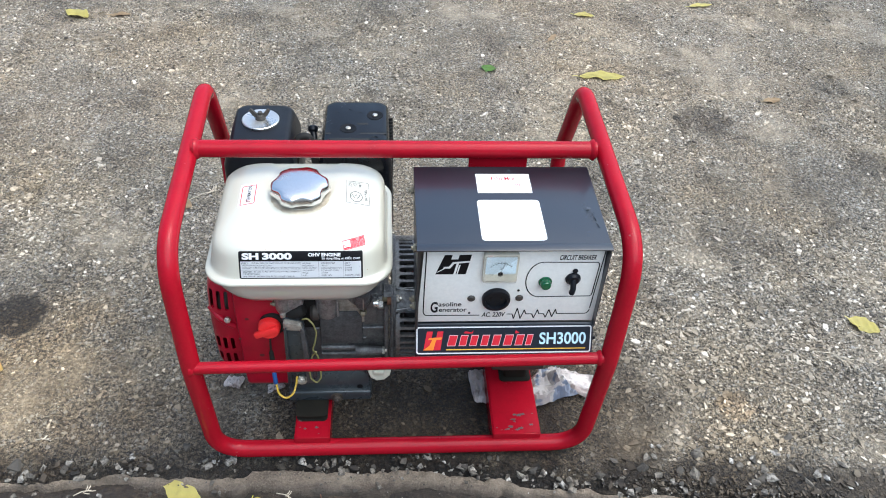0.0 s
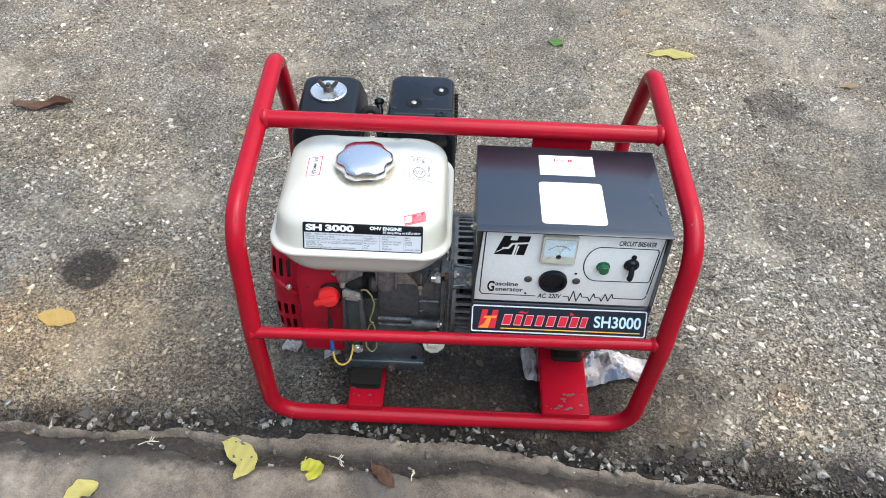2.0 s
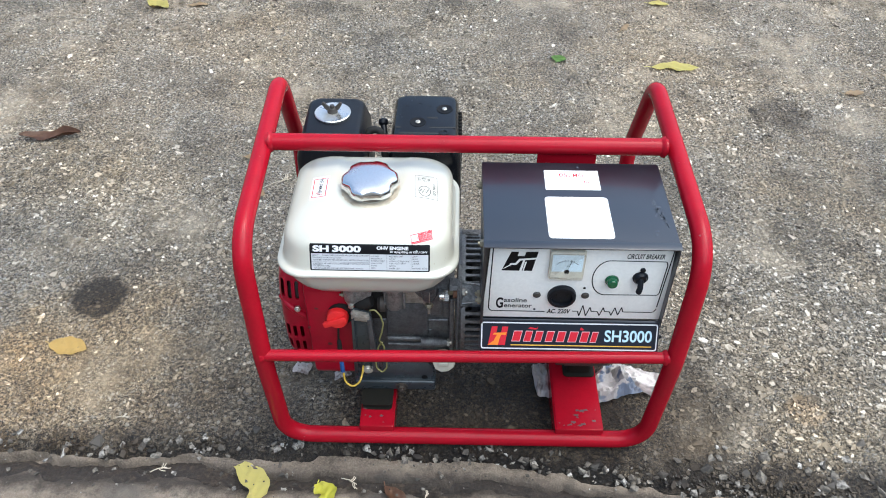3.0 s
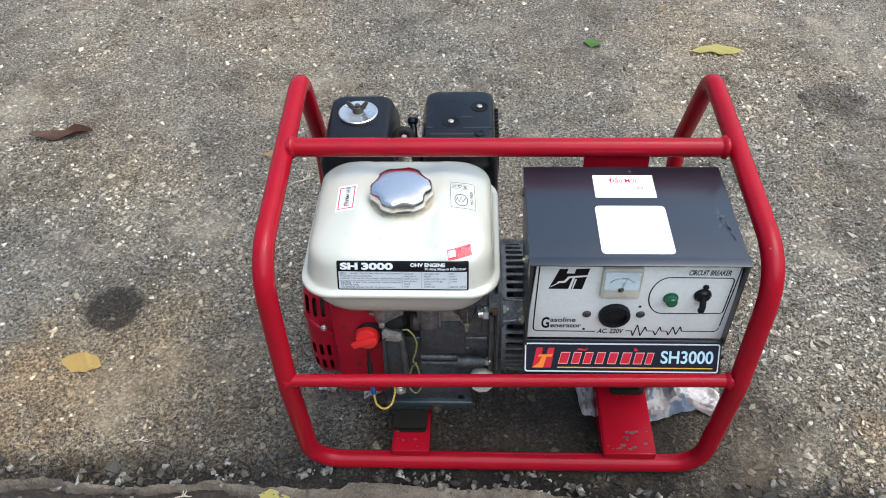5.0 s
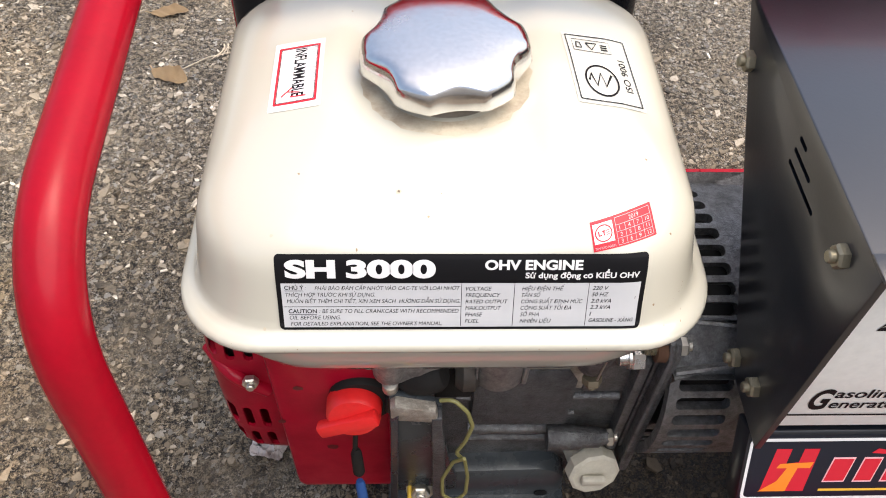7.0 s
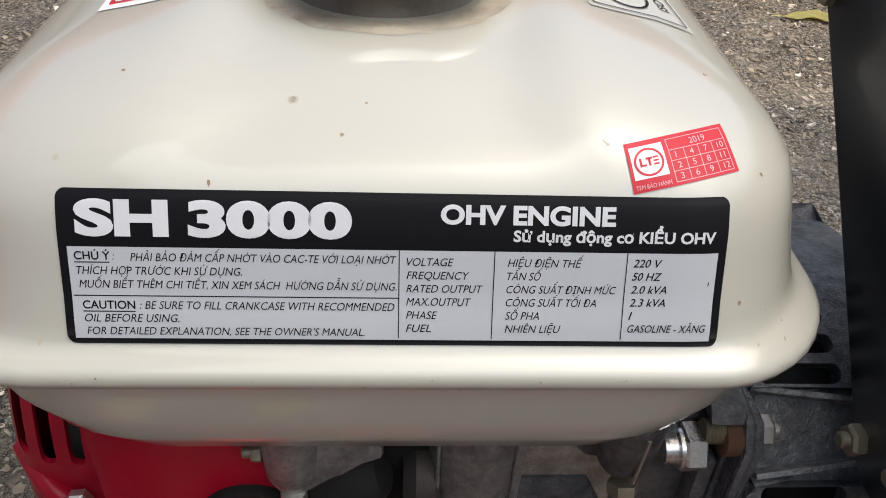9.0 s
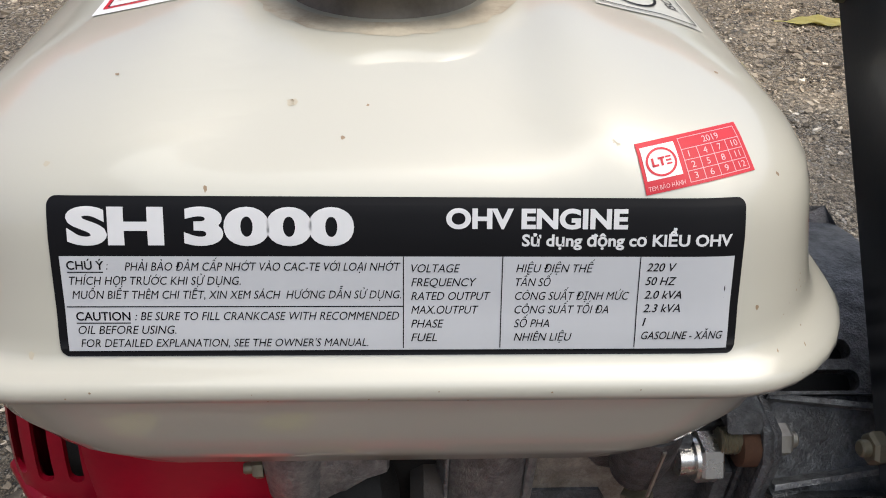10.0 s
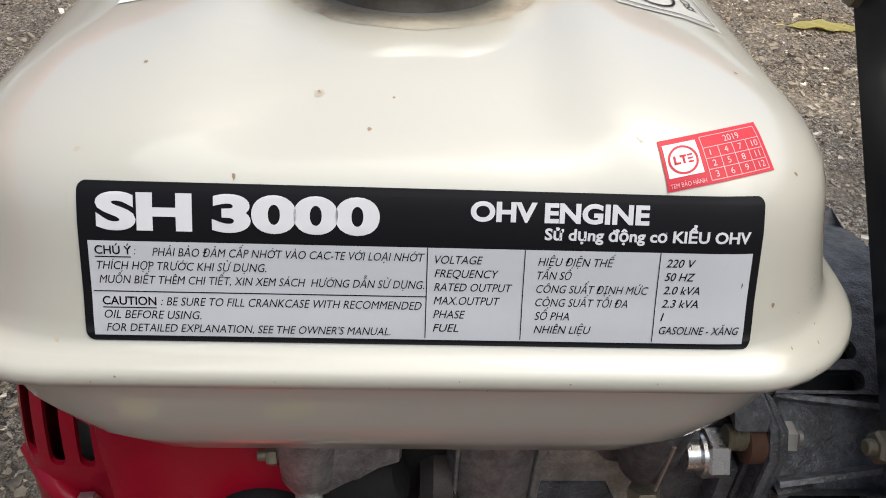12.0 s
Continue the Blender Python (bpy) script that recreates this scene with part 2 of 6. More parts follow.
def rrect(w, h, r, n=6):
    """Corner-rounded rectangle round the origin, anticlockwise."""
    r = max(min(r, w / 2 - 1e-5, h / 2 - 1e-5), 1e-5)
    out = []
    for cx, cy, a0 in ((w / 2 - r, h / 2 - r, 0), (-w / 2 + r, h / 2 - r, 90), (-w / 2 + r, -h / 2 + r, 180), (w / 2 - r, -h / 2 + r, 270)):
        for k in range(n + 1):
            a = radians(a0 + 90 * k / n)
            out.append((cx + r * math.cos(a), cy + r * math.sin(a)))
    return out


def loft(loops, cap=True, bm=None):
    b = bmesh.new()
    rows = [[b.verts.new(p) for p in loop] for loop in loops]
    n = len(rows[0])
    for p, q in zip(rows, rows[1:]):
        for k in range(n):
            j = (k + 1) % n
            b.faces.new((p[k], p[j], q[j], q[k]))
    if cap:
        b.faces.new(rows[0][::-1])
        b.faces.new(rows[-1])
    bmesh.ops.recalc_face_normals(b, faces=b.faces[:])
    return join(bm, b)


def block(outline, axis, lo, hi, bevel=0.0015, bm=None):
    """An outline (two coordinates a point) drawn out along an axis from lo to hi, with softened rims."""
    def at(p, h):
        return {"x": (h, p[0], p[1]), "y": (p[0], h, p[1]), "z": (p[0], p[1], h)}[axis]
    c = [sum(p[i] for p in outline) / len(outline) for i in (0, 1)]
    w = [max(abs(p[i] - c[i]) for p in outline) for i in (0, 1)]
    k = [1 - bevel / max(w[i], 1e-6) for i in (0, 1)]
    small = [(c[0] + (p[0] - c[0]) * k[0], c[1] + (p[1] - c[1]) * k[1]) for p in outline]
    mid = [(c[0] + (p[0] - c[0]) * (1 + (k[0] - 1) * 0.3), c[1] + (p[1] - c[1]) * (1 + (k[1] - 1) * 0.3)) for p in outline]
    s = 1 if hi > lo else -1
    loops = [[at(p, lo) for p in small], [at(p, lo + s * bevel * 0.3) for p in mid], [at(p, lo + s * bevel) for p in outline],
             [at(p, hi - s * bevel) for p in outline], [at(p, hi - s * bevel * 0.3) for p in mid], [at(p, hi) for p in small]]
    return loft(loops, True, bm)


def shifted(outline, dx, dy):
    return [(x + dx, y + dy) for x, y in outline]


def slot(axis, u, v, w, h, lo, hi, r=None, bm=None):
    """A rounded bar along axis, used to cut openings and to lay bars."""
    b = bmesh.new()
    o = shifted(rrect(w, h, min(w, h) / 2 if r is None else r, 4), u, v)
    at = {"x": lambda p, t: (t, p[0], p[1]), "y": lambda p, t: (p[0], t, p[1]), "z": lambda p, t: (p[0], p[1], t)}[axis]
    return join(bm, loft([[at(p, lo) for p in o], [at(p, hi) for p in o]]))


def cut(bm, cutter, name, mat, sharp=35):
    """The mesh of bm with the cutter taken out of it."""
    a, c = new("cut_a", mesh_of(bm, name, mat, sharp)), new("cut_b", mesh_of(cutter, "cutter", mat))
    m = a.modifiers.new("cut", "BOOLEAN")
    m.operation, m.solver, m.object = "DIFFERENCE", "EXACT", c
    dg = bpy.context.evaluated_depsgraph_get()
    me = bpy.data.meshes.new_from_object(a.evaluated_get(dg))
    for o in (a, c):
        d = o.data
        bpy.data.objects.remove(o)
        bpy.data.meshes.remove(d)
    me.name = name
    me.materials.clear()
    me.materials.append(mat)
    me.shade_smooth()
    me.set_sharp_from_angle(angle=radians(sharp))
    return me


def fine(bm, limit):
    """Splits long edges, so that a flat bmesh can follow a curved skin."""
    if any(len(f.verts) > 4 for f in bm.faces):
        bmesh.ops.triangulate(bm, faces=bm.faces[:])
    for _ in range(6):
        long = [e for e in bm.edges if e.calc_length() > limit]
        if not long:
            break
        bmesh.ops.subdivide_edges(bm, edges=long, cuts=1)
        bmesh.ops.triangulate(bm, faces=[f for f in bm.faces if len(f.verts) > 3])
    return bm


def lay(bm, fn, lift, limit=0.0):
    """Lays a flat bmesh (x, y) on a surface: fn(x, y) gives the place and the normal."""
    if limit:
        fine(bm, limit)
    for v in bm.verts:
        p, n = fn(v.co.x, v.co.y)
        v.co = p + n * (lift + v.co.z)
    return bm


def moved(bm, dx, dy, turn=0.0):
    m = Matrix.Rotation(radians(turn), 4, "Z")
    for v in bm.verts:
        v.co = m @ v.co + Vector((dx, dy, 0))
    return bm


def sheet(u0, v0, u1, v1, r=0.0, nu=1, nv=1, bm=None):
    """A flat patch; rounded corners or a grid."""
    b = bmesh.new()
    if r:
        b.faces.new([b.verts.new((x + (u0 + u1) / 2, y + (v0 + v1) / 2, 0)) for x, y in rrect(u1 - u0, v1 - v0, r, 5)])
    else:
        g = [[b.verts.new((u0 + (u1 - u0) * i / nu, v0 + (v1 - v0) * j / nv, 0)) for i in range(nu + 1)] for j in range(nv + 1)]
        for j in range(nv):
            for i in range(nu):
                b.faces.new((g[j][i], g[j][i + 1], g[j + 1][i + 1], g[j + 1][i]))
    return join(bm, b)


def round_sheet(u0, v0, u1, v1, r, nu=40, nv=14):
    """A gridded patch with rounded corners."""
    b = bmesh.new()
    vs = sorted({v0 + r * (1 - math.cos(radians(15 * k))) for k in range(7)} | {v1 - r * (1 - math.cos(radians(15 * k))) for k in range(7)} | {v0 + r + (v1 - v0 - 2 * r) * k / nv for k in range(nv + 1)})
    rows = []
    for v in vs:
        d = max(0.0, r - min(v - v0, v1 - v))
        e = r - math.sqrt(max(0.0, r * r - d * d))
        rows.append([b.verts.new((u0 + e + (u1 - u0 - 2 * e) * i / nu, v, 0)) for i in range(nu + 1)])
    for p, q in zip(rows, rows[1:]):
        for i in range(nu):
            b.faces.new((p[i], p[i + 1], q[i + 1], q[i]))
    return b


def ring_sheet(outer, inner, bm=None):
    b = bmesh.new()
    o, i = [b.verts.new((*p, 0)) for p in outer], [b.verts.new((*p, 0)) for p in inner]
    for k in range(len(o)):
        j = (k + 1) % len(o)
        b.faces.new((o[k], o[j], i[j], i[k]))
    return join(bm, b)


def line_sheet(points, w, bm=None):
    """A thin printed line through the points."""
    b = bmesh.new()
    pts = [Vector((*p, 0)) for p in points]
    left, right = [], []
    for i, p in enumerate(pts):
        d = (pts[min(i + 1, len(pts) - 1)] - pts[max(i - 1, 0)]).normalized()
        n = Vector((-d.y, d.x, 0)) * w / 2
        left.append(b.verts.new(p + n))
        right.append(b.verts.new(p - n))
    for k in range(len(pts) - 1):
        b.faces.new((right[k], right[k + 1], left[k + 1], left[k]))
    return join(bm, b)


# ---- setting: ground, road, gutter ----
def edge_y(x):
    """The ragged line where the road ends and the concrete gutter begins."""
    return -0.091 - 0.15 * min(max(0.0, x), 0.7) - 0.03 * max(0.0, x - 0.7) + 0.010 * noise.noise((x * 9.0, 3.1, 0)) + 0.006 * noise.noise((x * 34.0, 7.7, 0)) + 0.0025 * noise.noise((x * 95.0, 2.7, 0))


def weathering_and_shade(n, v, col, mid):
    """Brown dust, damp dark patches, oil drops, broad pale patches, shade painted under the generator and the tarry
    road edge, over the road and its stones alike.
    """
    dust = n.ramp(n.noise(3.1, 7, 0.62, v), (0.42, 0.0), (0.68, 0.9))
    col = n.mix(dust, col, (1.04, 0.94, 0.78), "MULTIPLY")
    pale = n.ramp(n.noise(4.3, 7, 0.72, v), (0.52, 0.0), (0.68, 0.6))
    col = n.mix(pale, col, (0.40, 0.342, 0.26))
    damp = n.ramp(n.noise(6.5, 7, 0.72, v), (0.36, 0.75), (0.52, 0.0))
    col = n.mix(damp, col, (0.45, 0.42, 0.38), "MULTIPLY")
    # oil spots and pale patches; three near the origin also paint the generator's shade
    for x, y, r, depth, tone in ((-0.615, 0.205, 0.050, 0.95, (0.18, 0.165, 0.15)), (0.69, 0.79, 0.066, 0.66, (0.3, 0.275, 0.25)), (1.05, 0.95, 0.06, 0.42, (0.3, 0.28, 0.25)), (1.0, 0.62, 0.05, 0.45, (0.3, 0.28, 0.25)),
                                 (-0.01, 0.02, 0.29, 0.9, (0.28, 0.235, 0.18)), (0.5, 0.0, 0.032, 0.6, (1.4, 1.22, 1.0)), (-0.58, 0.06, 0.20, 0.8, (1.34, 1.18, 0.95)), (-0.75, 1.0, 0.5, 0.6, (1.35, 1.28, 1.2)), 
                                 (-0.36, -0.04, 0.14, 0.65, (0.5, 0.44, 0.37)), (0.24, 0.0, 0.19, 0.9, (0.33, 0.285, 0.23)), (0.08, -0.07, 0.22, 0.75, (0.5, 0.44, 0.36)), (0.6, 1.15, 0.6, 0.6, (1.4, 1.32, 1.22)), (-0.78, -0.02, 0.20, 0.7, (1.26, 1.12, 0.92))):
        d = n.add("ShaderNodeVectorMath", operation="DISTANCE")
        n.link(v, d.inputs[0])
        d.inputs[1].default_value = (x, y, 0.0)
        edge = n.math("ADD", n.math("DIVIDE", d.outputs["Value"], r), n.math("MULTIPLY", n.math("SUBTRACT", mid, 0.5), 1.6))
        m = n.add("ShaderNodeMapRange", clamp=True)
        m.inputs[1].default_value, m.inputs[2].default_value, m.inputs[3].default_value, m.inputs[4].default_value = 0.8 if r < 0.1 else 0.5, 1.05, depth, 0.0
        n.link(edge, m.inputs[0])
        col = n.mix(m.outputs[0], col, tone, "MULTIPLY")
    sep = n.add("ShaderNodeSeparateXYZ")
    n.link(v, sep.inputs[0])
    side = n.math("MINIMUM", n.math("MAXIMUM", sep.outputs[0], 0.0), 0.7)
    away = n.math("ADD", n.math("ADD", sep.outputs[1], 0.098), n.math("MULTIPLY", side, 0.15))
    wide = n.math("MINIMUM", n.math("MULTIPLY", n.math("MAXIMUM", n.math("SUBTRACT", sep.outputs[0], 0.28), 0.0), 0.30), 0.045)
    away = n.math("SUBTRACT", away, wide)
    away = n.math("ADD", away, n.math("MULTIPLY", n.math("SUBTRACT", mid, 0.5), 0.09))
    m = n.add("ShaderNodeMapRange", clamp=True)
    m.inputs[1].default_value, m.inputs[2].default_value, m.inputs[3].default_value, m.inputs[4].default_value = 0.018, 0.056, 0.95, 0.0
    n.link(away, m.inputs[0])
    col = n.mix(m.outputs[0], col, (0.17, 0.15, 0.13), "MULTIPLY")
    return n.mix(1.0, col, (1.14, 1.125, 1.09), "MULTIPLY")


def asphalt():
    n = Nodes("worn_asphalt")
    v = n.coords()
    fine_n, grit, mid = n.noise(190, 6, 0.75, v), n.noise(700, 3, 0.7, v), n.noise(11, 6, 0.65, v)
    warp = n.add("ShaderNodeTexNoise", Scale=170.0, Detail=3.0)
    n.link(v, warp.inputs["Vector"])
    bent = n.add("ShaderNodeVectorMath", operation="MULTIPLY_ADD")
    n.link(warp.outputs["Color"], bent.inputs[0])
    bent.inputs[1].default_value = (0.011, 0.011, 0.011)
    n.link(v, bent.inputs[2])
    cells = []
    for scale in (130.0, 300.0):
        c = n.add("ShaderNodeTexVoronoi", Scale=scale, Randomness=1.0, distance="MANHATTAN")
        n.link(bent.outputs[0], c.inputs["Vector"])
        sep = n.add("ShaderNodeSeparateColor")
        n.link(c.outputs["Color"], sep.inputs[0])
        cells.append((c.outputs["Distance"], sep.outputs[0], sep.outputs[1]))
    col = n.ramp(n.math("ADD", n.math("MULTIPLY", fine_n, 0.6), n.math("MULTIPLY", grit, 0.4)), (0.44, (0.010, 0.008, 0.006)), (0.485, (0.095, 0.081, 0.062)), (0.53, (0.23, 0.201, 0.158)), (0.60, (0.45, 0.40, 0.325)))
    for (dist, pick, tone), size, share, lo, hi in ((cells[1], 0.70, 0.55, 0.08, 0.46), (cells[0], 0.62, 0.70, 0.10, 0.46)):
        inside = n.math("LESS_THAN", n.math("ADD", dist, n.math("MULTIPLY", n.math("SUBTRACT", fine_n, 0.5), 0.35)), n.math("MULTIPLY", pick, size))
        chosen = n.math("GREATER_THAN", pick, share)
        grey = n.ramp(tone, (0.0, (lo, lo * 0.97, lo * 0.93)), (1.0, (hi, hi * 0.97, hi * 0.91)))
        col = n.mix(n.math("MULTIPLY", inside, chosen), col, grey)
    col = weathering_and_shade(n, v, col, mid)
    h = n.math("ADD", n.math("MULTIPLY", cells[0][0], -0.9), n.math("ADD", fine_n, n.math("MULTIPLY", grit, 0.6)))
    return n.set(Base_Color=col, Roughness=n.ramp(fine_n, (0.3, 0.6), (0.7, 0.9)), Normal=n.bump(h, 1.0, 0.006), Specular_IOR_Level=0.45)


def concrete():
    n = Nodes("stained_gutter_concrete")
    v = n.coords()
    a, b, c = n.noise(8, 9, 0.72, v), n.noise(38, 7, 0.72, v), n.noise(420, 4, 0.6, v)
    col = n.ramp(a, (0.36, (0.07, 0.053, 0.038)), (0.48, (0.165, 0.128, 0.094)), (0.56, (0.24, 0.192, 0.143)), (0.68, (0.38, 0.315, 0.235)))
    col = n.mix(n.ramp(b, (0.47, 0.0), (0.64, 0.75)), col, (0.085, 0.066, 0.047))
    col = n.mix(n.ramp(c, (0.45, 0.0), (0.7, 0.4)), col, (0.34, 0.29, 0.225))
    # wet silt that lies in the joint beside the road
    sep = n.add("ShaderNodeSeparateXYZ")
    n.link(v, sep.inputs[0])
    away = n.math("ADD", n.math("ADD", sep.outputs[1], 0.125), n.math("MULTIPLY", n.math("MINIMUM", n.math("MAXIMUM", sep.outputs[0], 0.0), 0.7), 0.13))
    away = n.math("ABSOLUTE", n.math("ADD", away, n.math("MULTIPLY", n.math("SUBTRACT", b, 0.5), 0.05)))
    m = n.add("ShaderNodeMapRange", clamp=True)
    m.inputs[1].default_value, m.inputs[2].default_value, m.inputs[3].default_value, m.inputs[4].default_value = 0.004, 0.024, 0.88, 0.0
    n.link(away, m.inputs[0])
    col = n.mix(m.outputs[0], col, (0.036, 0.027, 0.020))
    for x, y, r in ((-0.47, -0.165, 0.04), (-0.10, -0.165, 0.05), (-0.62, -0.20, 0.03)):
        d = n.add("ShaderNodeVectorMath", operation="DISTANCE")
        n.link(v, d.inputs[0])
        d.inputs[1].default_value = (x, y, -0.014)
        edge = n.math("ADD", n.math("DIVIDE", d.outputs["Value"], r), n.math("MULTIPLY", n.math("SUBTRACT", b, 0.5), 1.8))
        m = n.add("ShaderNodeMapRange", clamp=True)
        m.inputs[1].default_value, m.inputs[2].default_value, m.inputs[3].default_value, m.inputs[4].default_value = 0.5, 1.1, 0.6, 0.0
        n.link(edge, m.inputs[0])
        col = n.mix(m.outputs[0], col, (0.06, 0.055, 0.05))
    return n.set(Base_Color=col, Roughness=0.8, Normal=n.bump(n.math("ADD", b, n.math("MULTIPLY", c, 0.6)), 1.0, 0.007))


def soil():
    n = Nodes("bare_earth")
    a, b = n.noise(3, 8, 0.7), n.noise(160, 5, 0.7)
    return n.set(Base_Color=n.ramp(n.math("ADD", n.math("MULTIPLY", a, 0.5), n.math("MULTIPLY", b, 0.5)), (0.35, (0.022, 0.017, 0.012)), (0.65, (0.085, 0.066, 0.047))), Roughness=0.95, Normal=n.bump(b, 0.8, 0.004))


def stone_mat(name, bedded, single=False):
    """Stone chips; those bedded in the road share its dust, stains and painted shade."""
    n = Nodes(name)
    v = n.coords()
    pick = n.add("ShaderNodeObjectInfo").outputs["Random"] if single else n.add("ShaderNodeNewGeometry").outputs["Random Per Island"]
    col = n.ramp(pick, (0.0, (0.018, 0.016, 0.013)), (0.2, (0.065, 0.055, 0.042)), (0.4, (0.17, 0.148, 0.116)), (0.62, (0.25, 0.221, 0.178)), (0.8, (0.32, 0.29, 0.245)), (0.92, (0.46, 0.43, 0.375)), (1.0, (0.68, 0.645, 0.585)))
    f = n.noise(420, 5, 0.7, v)
    col = n.mix(n.ramp(f, (0.47, 0.0), (0.66, 0.45)), col, (0.10, 0.087, 0.068))
    if bedded:
        # road dust that fills in between and over the chips
        col = n.mix(n.ramp(n.noise(75, 5, 0.7, v), (0.47, 0.0), (0.60, 0.6)), col, (0.20, 0.172, 0.132))
        col = weathering_and_shade(n, v, col, n.noise(11, 6, 0.65, v))
    else:
        col = n.mix(n.ramp(n.noise(95, 5, 0.7, v), (0.40, 0.25), (0.58, 0.92)), col, (0.045, 0.039, 0.032))
    return n.set(Base_Color=col, Roughness=0.8, Normal=n.bump(f, 0.35, 0.0012))


def silt():
    n = Nodes("wet_silt")
    a, b = n.noise(14, 7, 0.7), n.noise(190, 5, 0.7)
    col = n.ramp(n.math("ADD", n.math("MULTIPLY", a, 0.5), n.math("MULTIPLY", b, 0.5)), (0.38, (0.010, 0.007, 0.005)), (0.52, (0.030, 0.021, 0.014)), (0.66, (0.085, 0.060, 0.040)))
    return n.set(Base_Color=col, Roughness=n.ramp(a, (0.4, 0.45), (0.6, 0.9)), Normal=n.bump(b, 1.0, 0.005))


ASPHALT, CONCRETE, SOIL, STONE, SILT = asphalt(), concrete(), soil(), stone_mat("road_chippings", True), silt()
LOOSE_STONE = stone_mat("loose_stones", False)
SINGLE_STONE = stone_mat("single_stones", False, True)

b = bmesh.new()
bmesh.ops.create_grid(b, x_segments=1, y_segments=1, size=400)
for v in b.verts:
    v.co.z = -0.045
lone("ground", b, SOIL, "bare dark earth under the road edge", "ground", kind="structure")


def strip(xs, near, far, rows, top, thick):
    """A slab whose near and far edges follow functions of x; top(x, y) gives its height."""
    b = bmesh.new()
    g = []
    for x in xs:
        y0, y1 = near(x), far(x)
        g.append([b.verts.new((x, y0 + (y1 - y0) * t, top(x, y0 + (y1 - y0) * t))) for t in rows])
    for p, q in zip(g, g[1:]):
        for k in range(len(rows) - 1):
            b.faces.new((p[k], q[k], q[k + 1], p[k + 1]))
    low = {}
    for side in (0, -1):
        lows = [b.verts.new((c[side].co.x, c[side].co.y, -thick)) for c in g]
        for i in range(len(g) - 1):
            f = (g[i][side], lows[i], lows[i + 1], g[i + 1][side])
            b.faces.new(f if side == 0 else f[::-1])
    bmesh.ops.recalc_face_normals(b, faces=b.faces[:])
    return b


def road_top(x, y):
    e = y - edge_y(x)
    near = max(0.0, 1 - abs(e) / 0.05)
    rough = 0.0035 * noise.noise((x * 40, y * 40, 1.0)) + 0.0025 * noise.noise((x * 110, y * 110, 5.0))
    return rough * (0.35 + 1.1 * near) - 0.010 * near ** 2


xs_near = [-1.5 + 0.006 * k for k in range(501)]
xs_all = [-300, -60, -12, -4, -2] + xs_near + [2, 4, 12, 60, 300]
rows_road = [0.0, 0.000004, 0.00001, 0.00002, 0.00003, 0.00004, 0.00006, 0.00008, 0.0001, 0.00013, 0.00017, 0.00022, 0.0003, 0.0004, 0.0006, 0.0009, 0.0014, 0.002, 0.003, 0.006, 0.012, 0.03, 0.1, 0.3, 1.0]
road = lone("road", strip(xs_all, edge_y, lambda x: 300.0, rows_road, road_top, 0.05), ASPHALT, "worn grey asphalt road with pale stone chips, oil stains and shade painted under the generator", "road", kind="structure", sharp=80)


def gutter_top(x, y):
    """A thin mortar ledge along the road, a silted joint, then the slab."""
    e = edge_y(x) - y
    w = np.interp(x, (-0.65, -0.42, -0.3, -0.12, -0.03, 0.03, 0.1, 0.2, 0.3, 0.5, 0.62), (0.010, 0.004, 0.021, 0.031, 0.034, 0.023, 0.020, 0.012, 0.009, 0.007, 0.0))
    w += 0.006 * noise.noise((x * 14, 4.1, 0.9)) + 0.003 * noise.noise((x * 47, 2.1, 3.9)) + 0.002 * noise.noise((x * 150, 6.1, 1.9))
    j = max(w, 0.0) + 0.014 + 0.006 * noise.noise((x * 7, 5.3, 2.2)) + 0.004 * noise.noise((x * 40, 3.3, 7.2)) + 0.008 * max(0.0, min(1.0, (-0.25 - x) / 0.12))
    rough = 0.0024 * noise.noise((x * 18, y * 18, 2.0)) + 0.0018 * noise.noise((x * 70, y * 70, 4.0)) + 0.0010 * noise.noise((x * 190, y * 190, 9.0))
    if e < w:
        return -0.007 + 2.2 * rough - 0.006 * max(0.0, 1 - (w - e) / 0.006)
    if e < j:
        return -0.024 + 2.5 * rough
    return -0.014 - 0.006 * max(0.0, 1 - (e - j) / 0.012) + rough


ds = [0.0025 * k for k in range(33)] + [0.09, 0.1, 0.12, 0.15, 0.2, 0.26, 0.35, 0.5, 0.8, 1.2]
rows_gutter = [1 - d / 1.2 for d in ds[::-1]]
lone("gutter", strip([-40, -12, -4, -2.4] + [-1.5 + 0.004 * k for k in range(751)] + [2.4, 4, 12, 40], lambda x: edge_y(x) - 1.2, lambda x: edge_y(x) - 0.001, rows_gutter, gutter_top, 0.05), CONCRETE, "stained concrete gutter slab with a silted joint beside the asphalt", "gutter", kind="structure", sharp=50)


def silt_top(x, y):
    e = edge_y(x) - y
    swell = 0.0055 * noise.noise((x * 9, y * 30, 6.0)) + 0.004 * noise.noise((x * 38, y * 60, 3.0)) + 0.0015 * noise.noise((x * 140, y * 140, 8.0))
    return -0.0185 + 1.0 * swell - 0.02 * max(0.0, (e - 0.034) / 0.03) - 0.006 * max(0.0, (0.014 - e) / 0.014)


ds = [0.002 * k for k in range(48)]
lone("joint_silt", strip([-40, -12, -4, -2.4] + [-1.5 + 0.004 * k for k in range(751)] + [2.4, 4, 12, 40], lambda x: edge_y(x) - 0.094, lambda x: edge_y(x) - 0.0, [1 - d / 0.094 for d in ds[::-1]], silt_top, 0.05), SILT, "dark wet silt caught in the joint beside the road", "silt", kind="structure", sharp=70)


def rng_edge(x, y):
    return noise.noise((x * 14, y * 14, 3.0)) > (0.0 if x < 0.1 else -0.3)


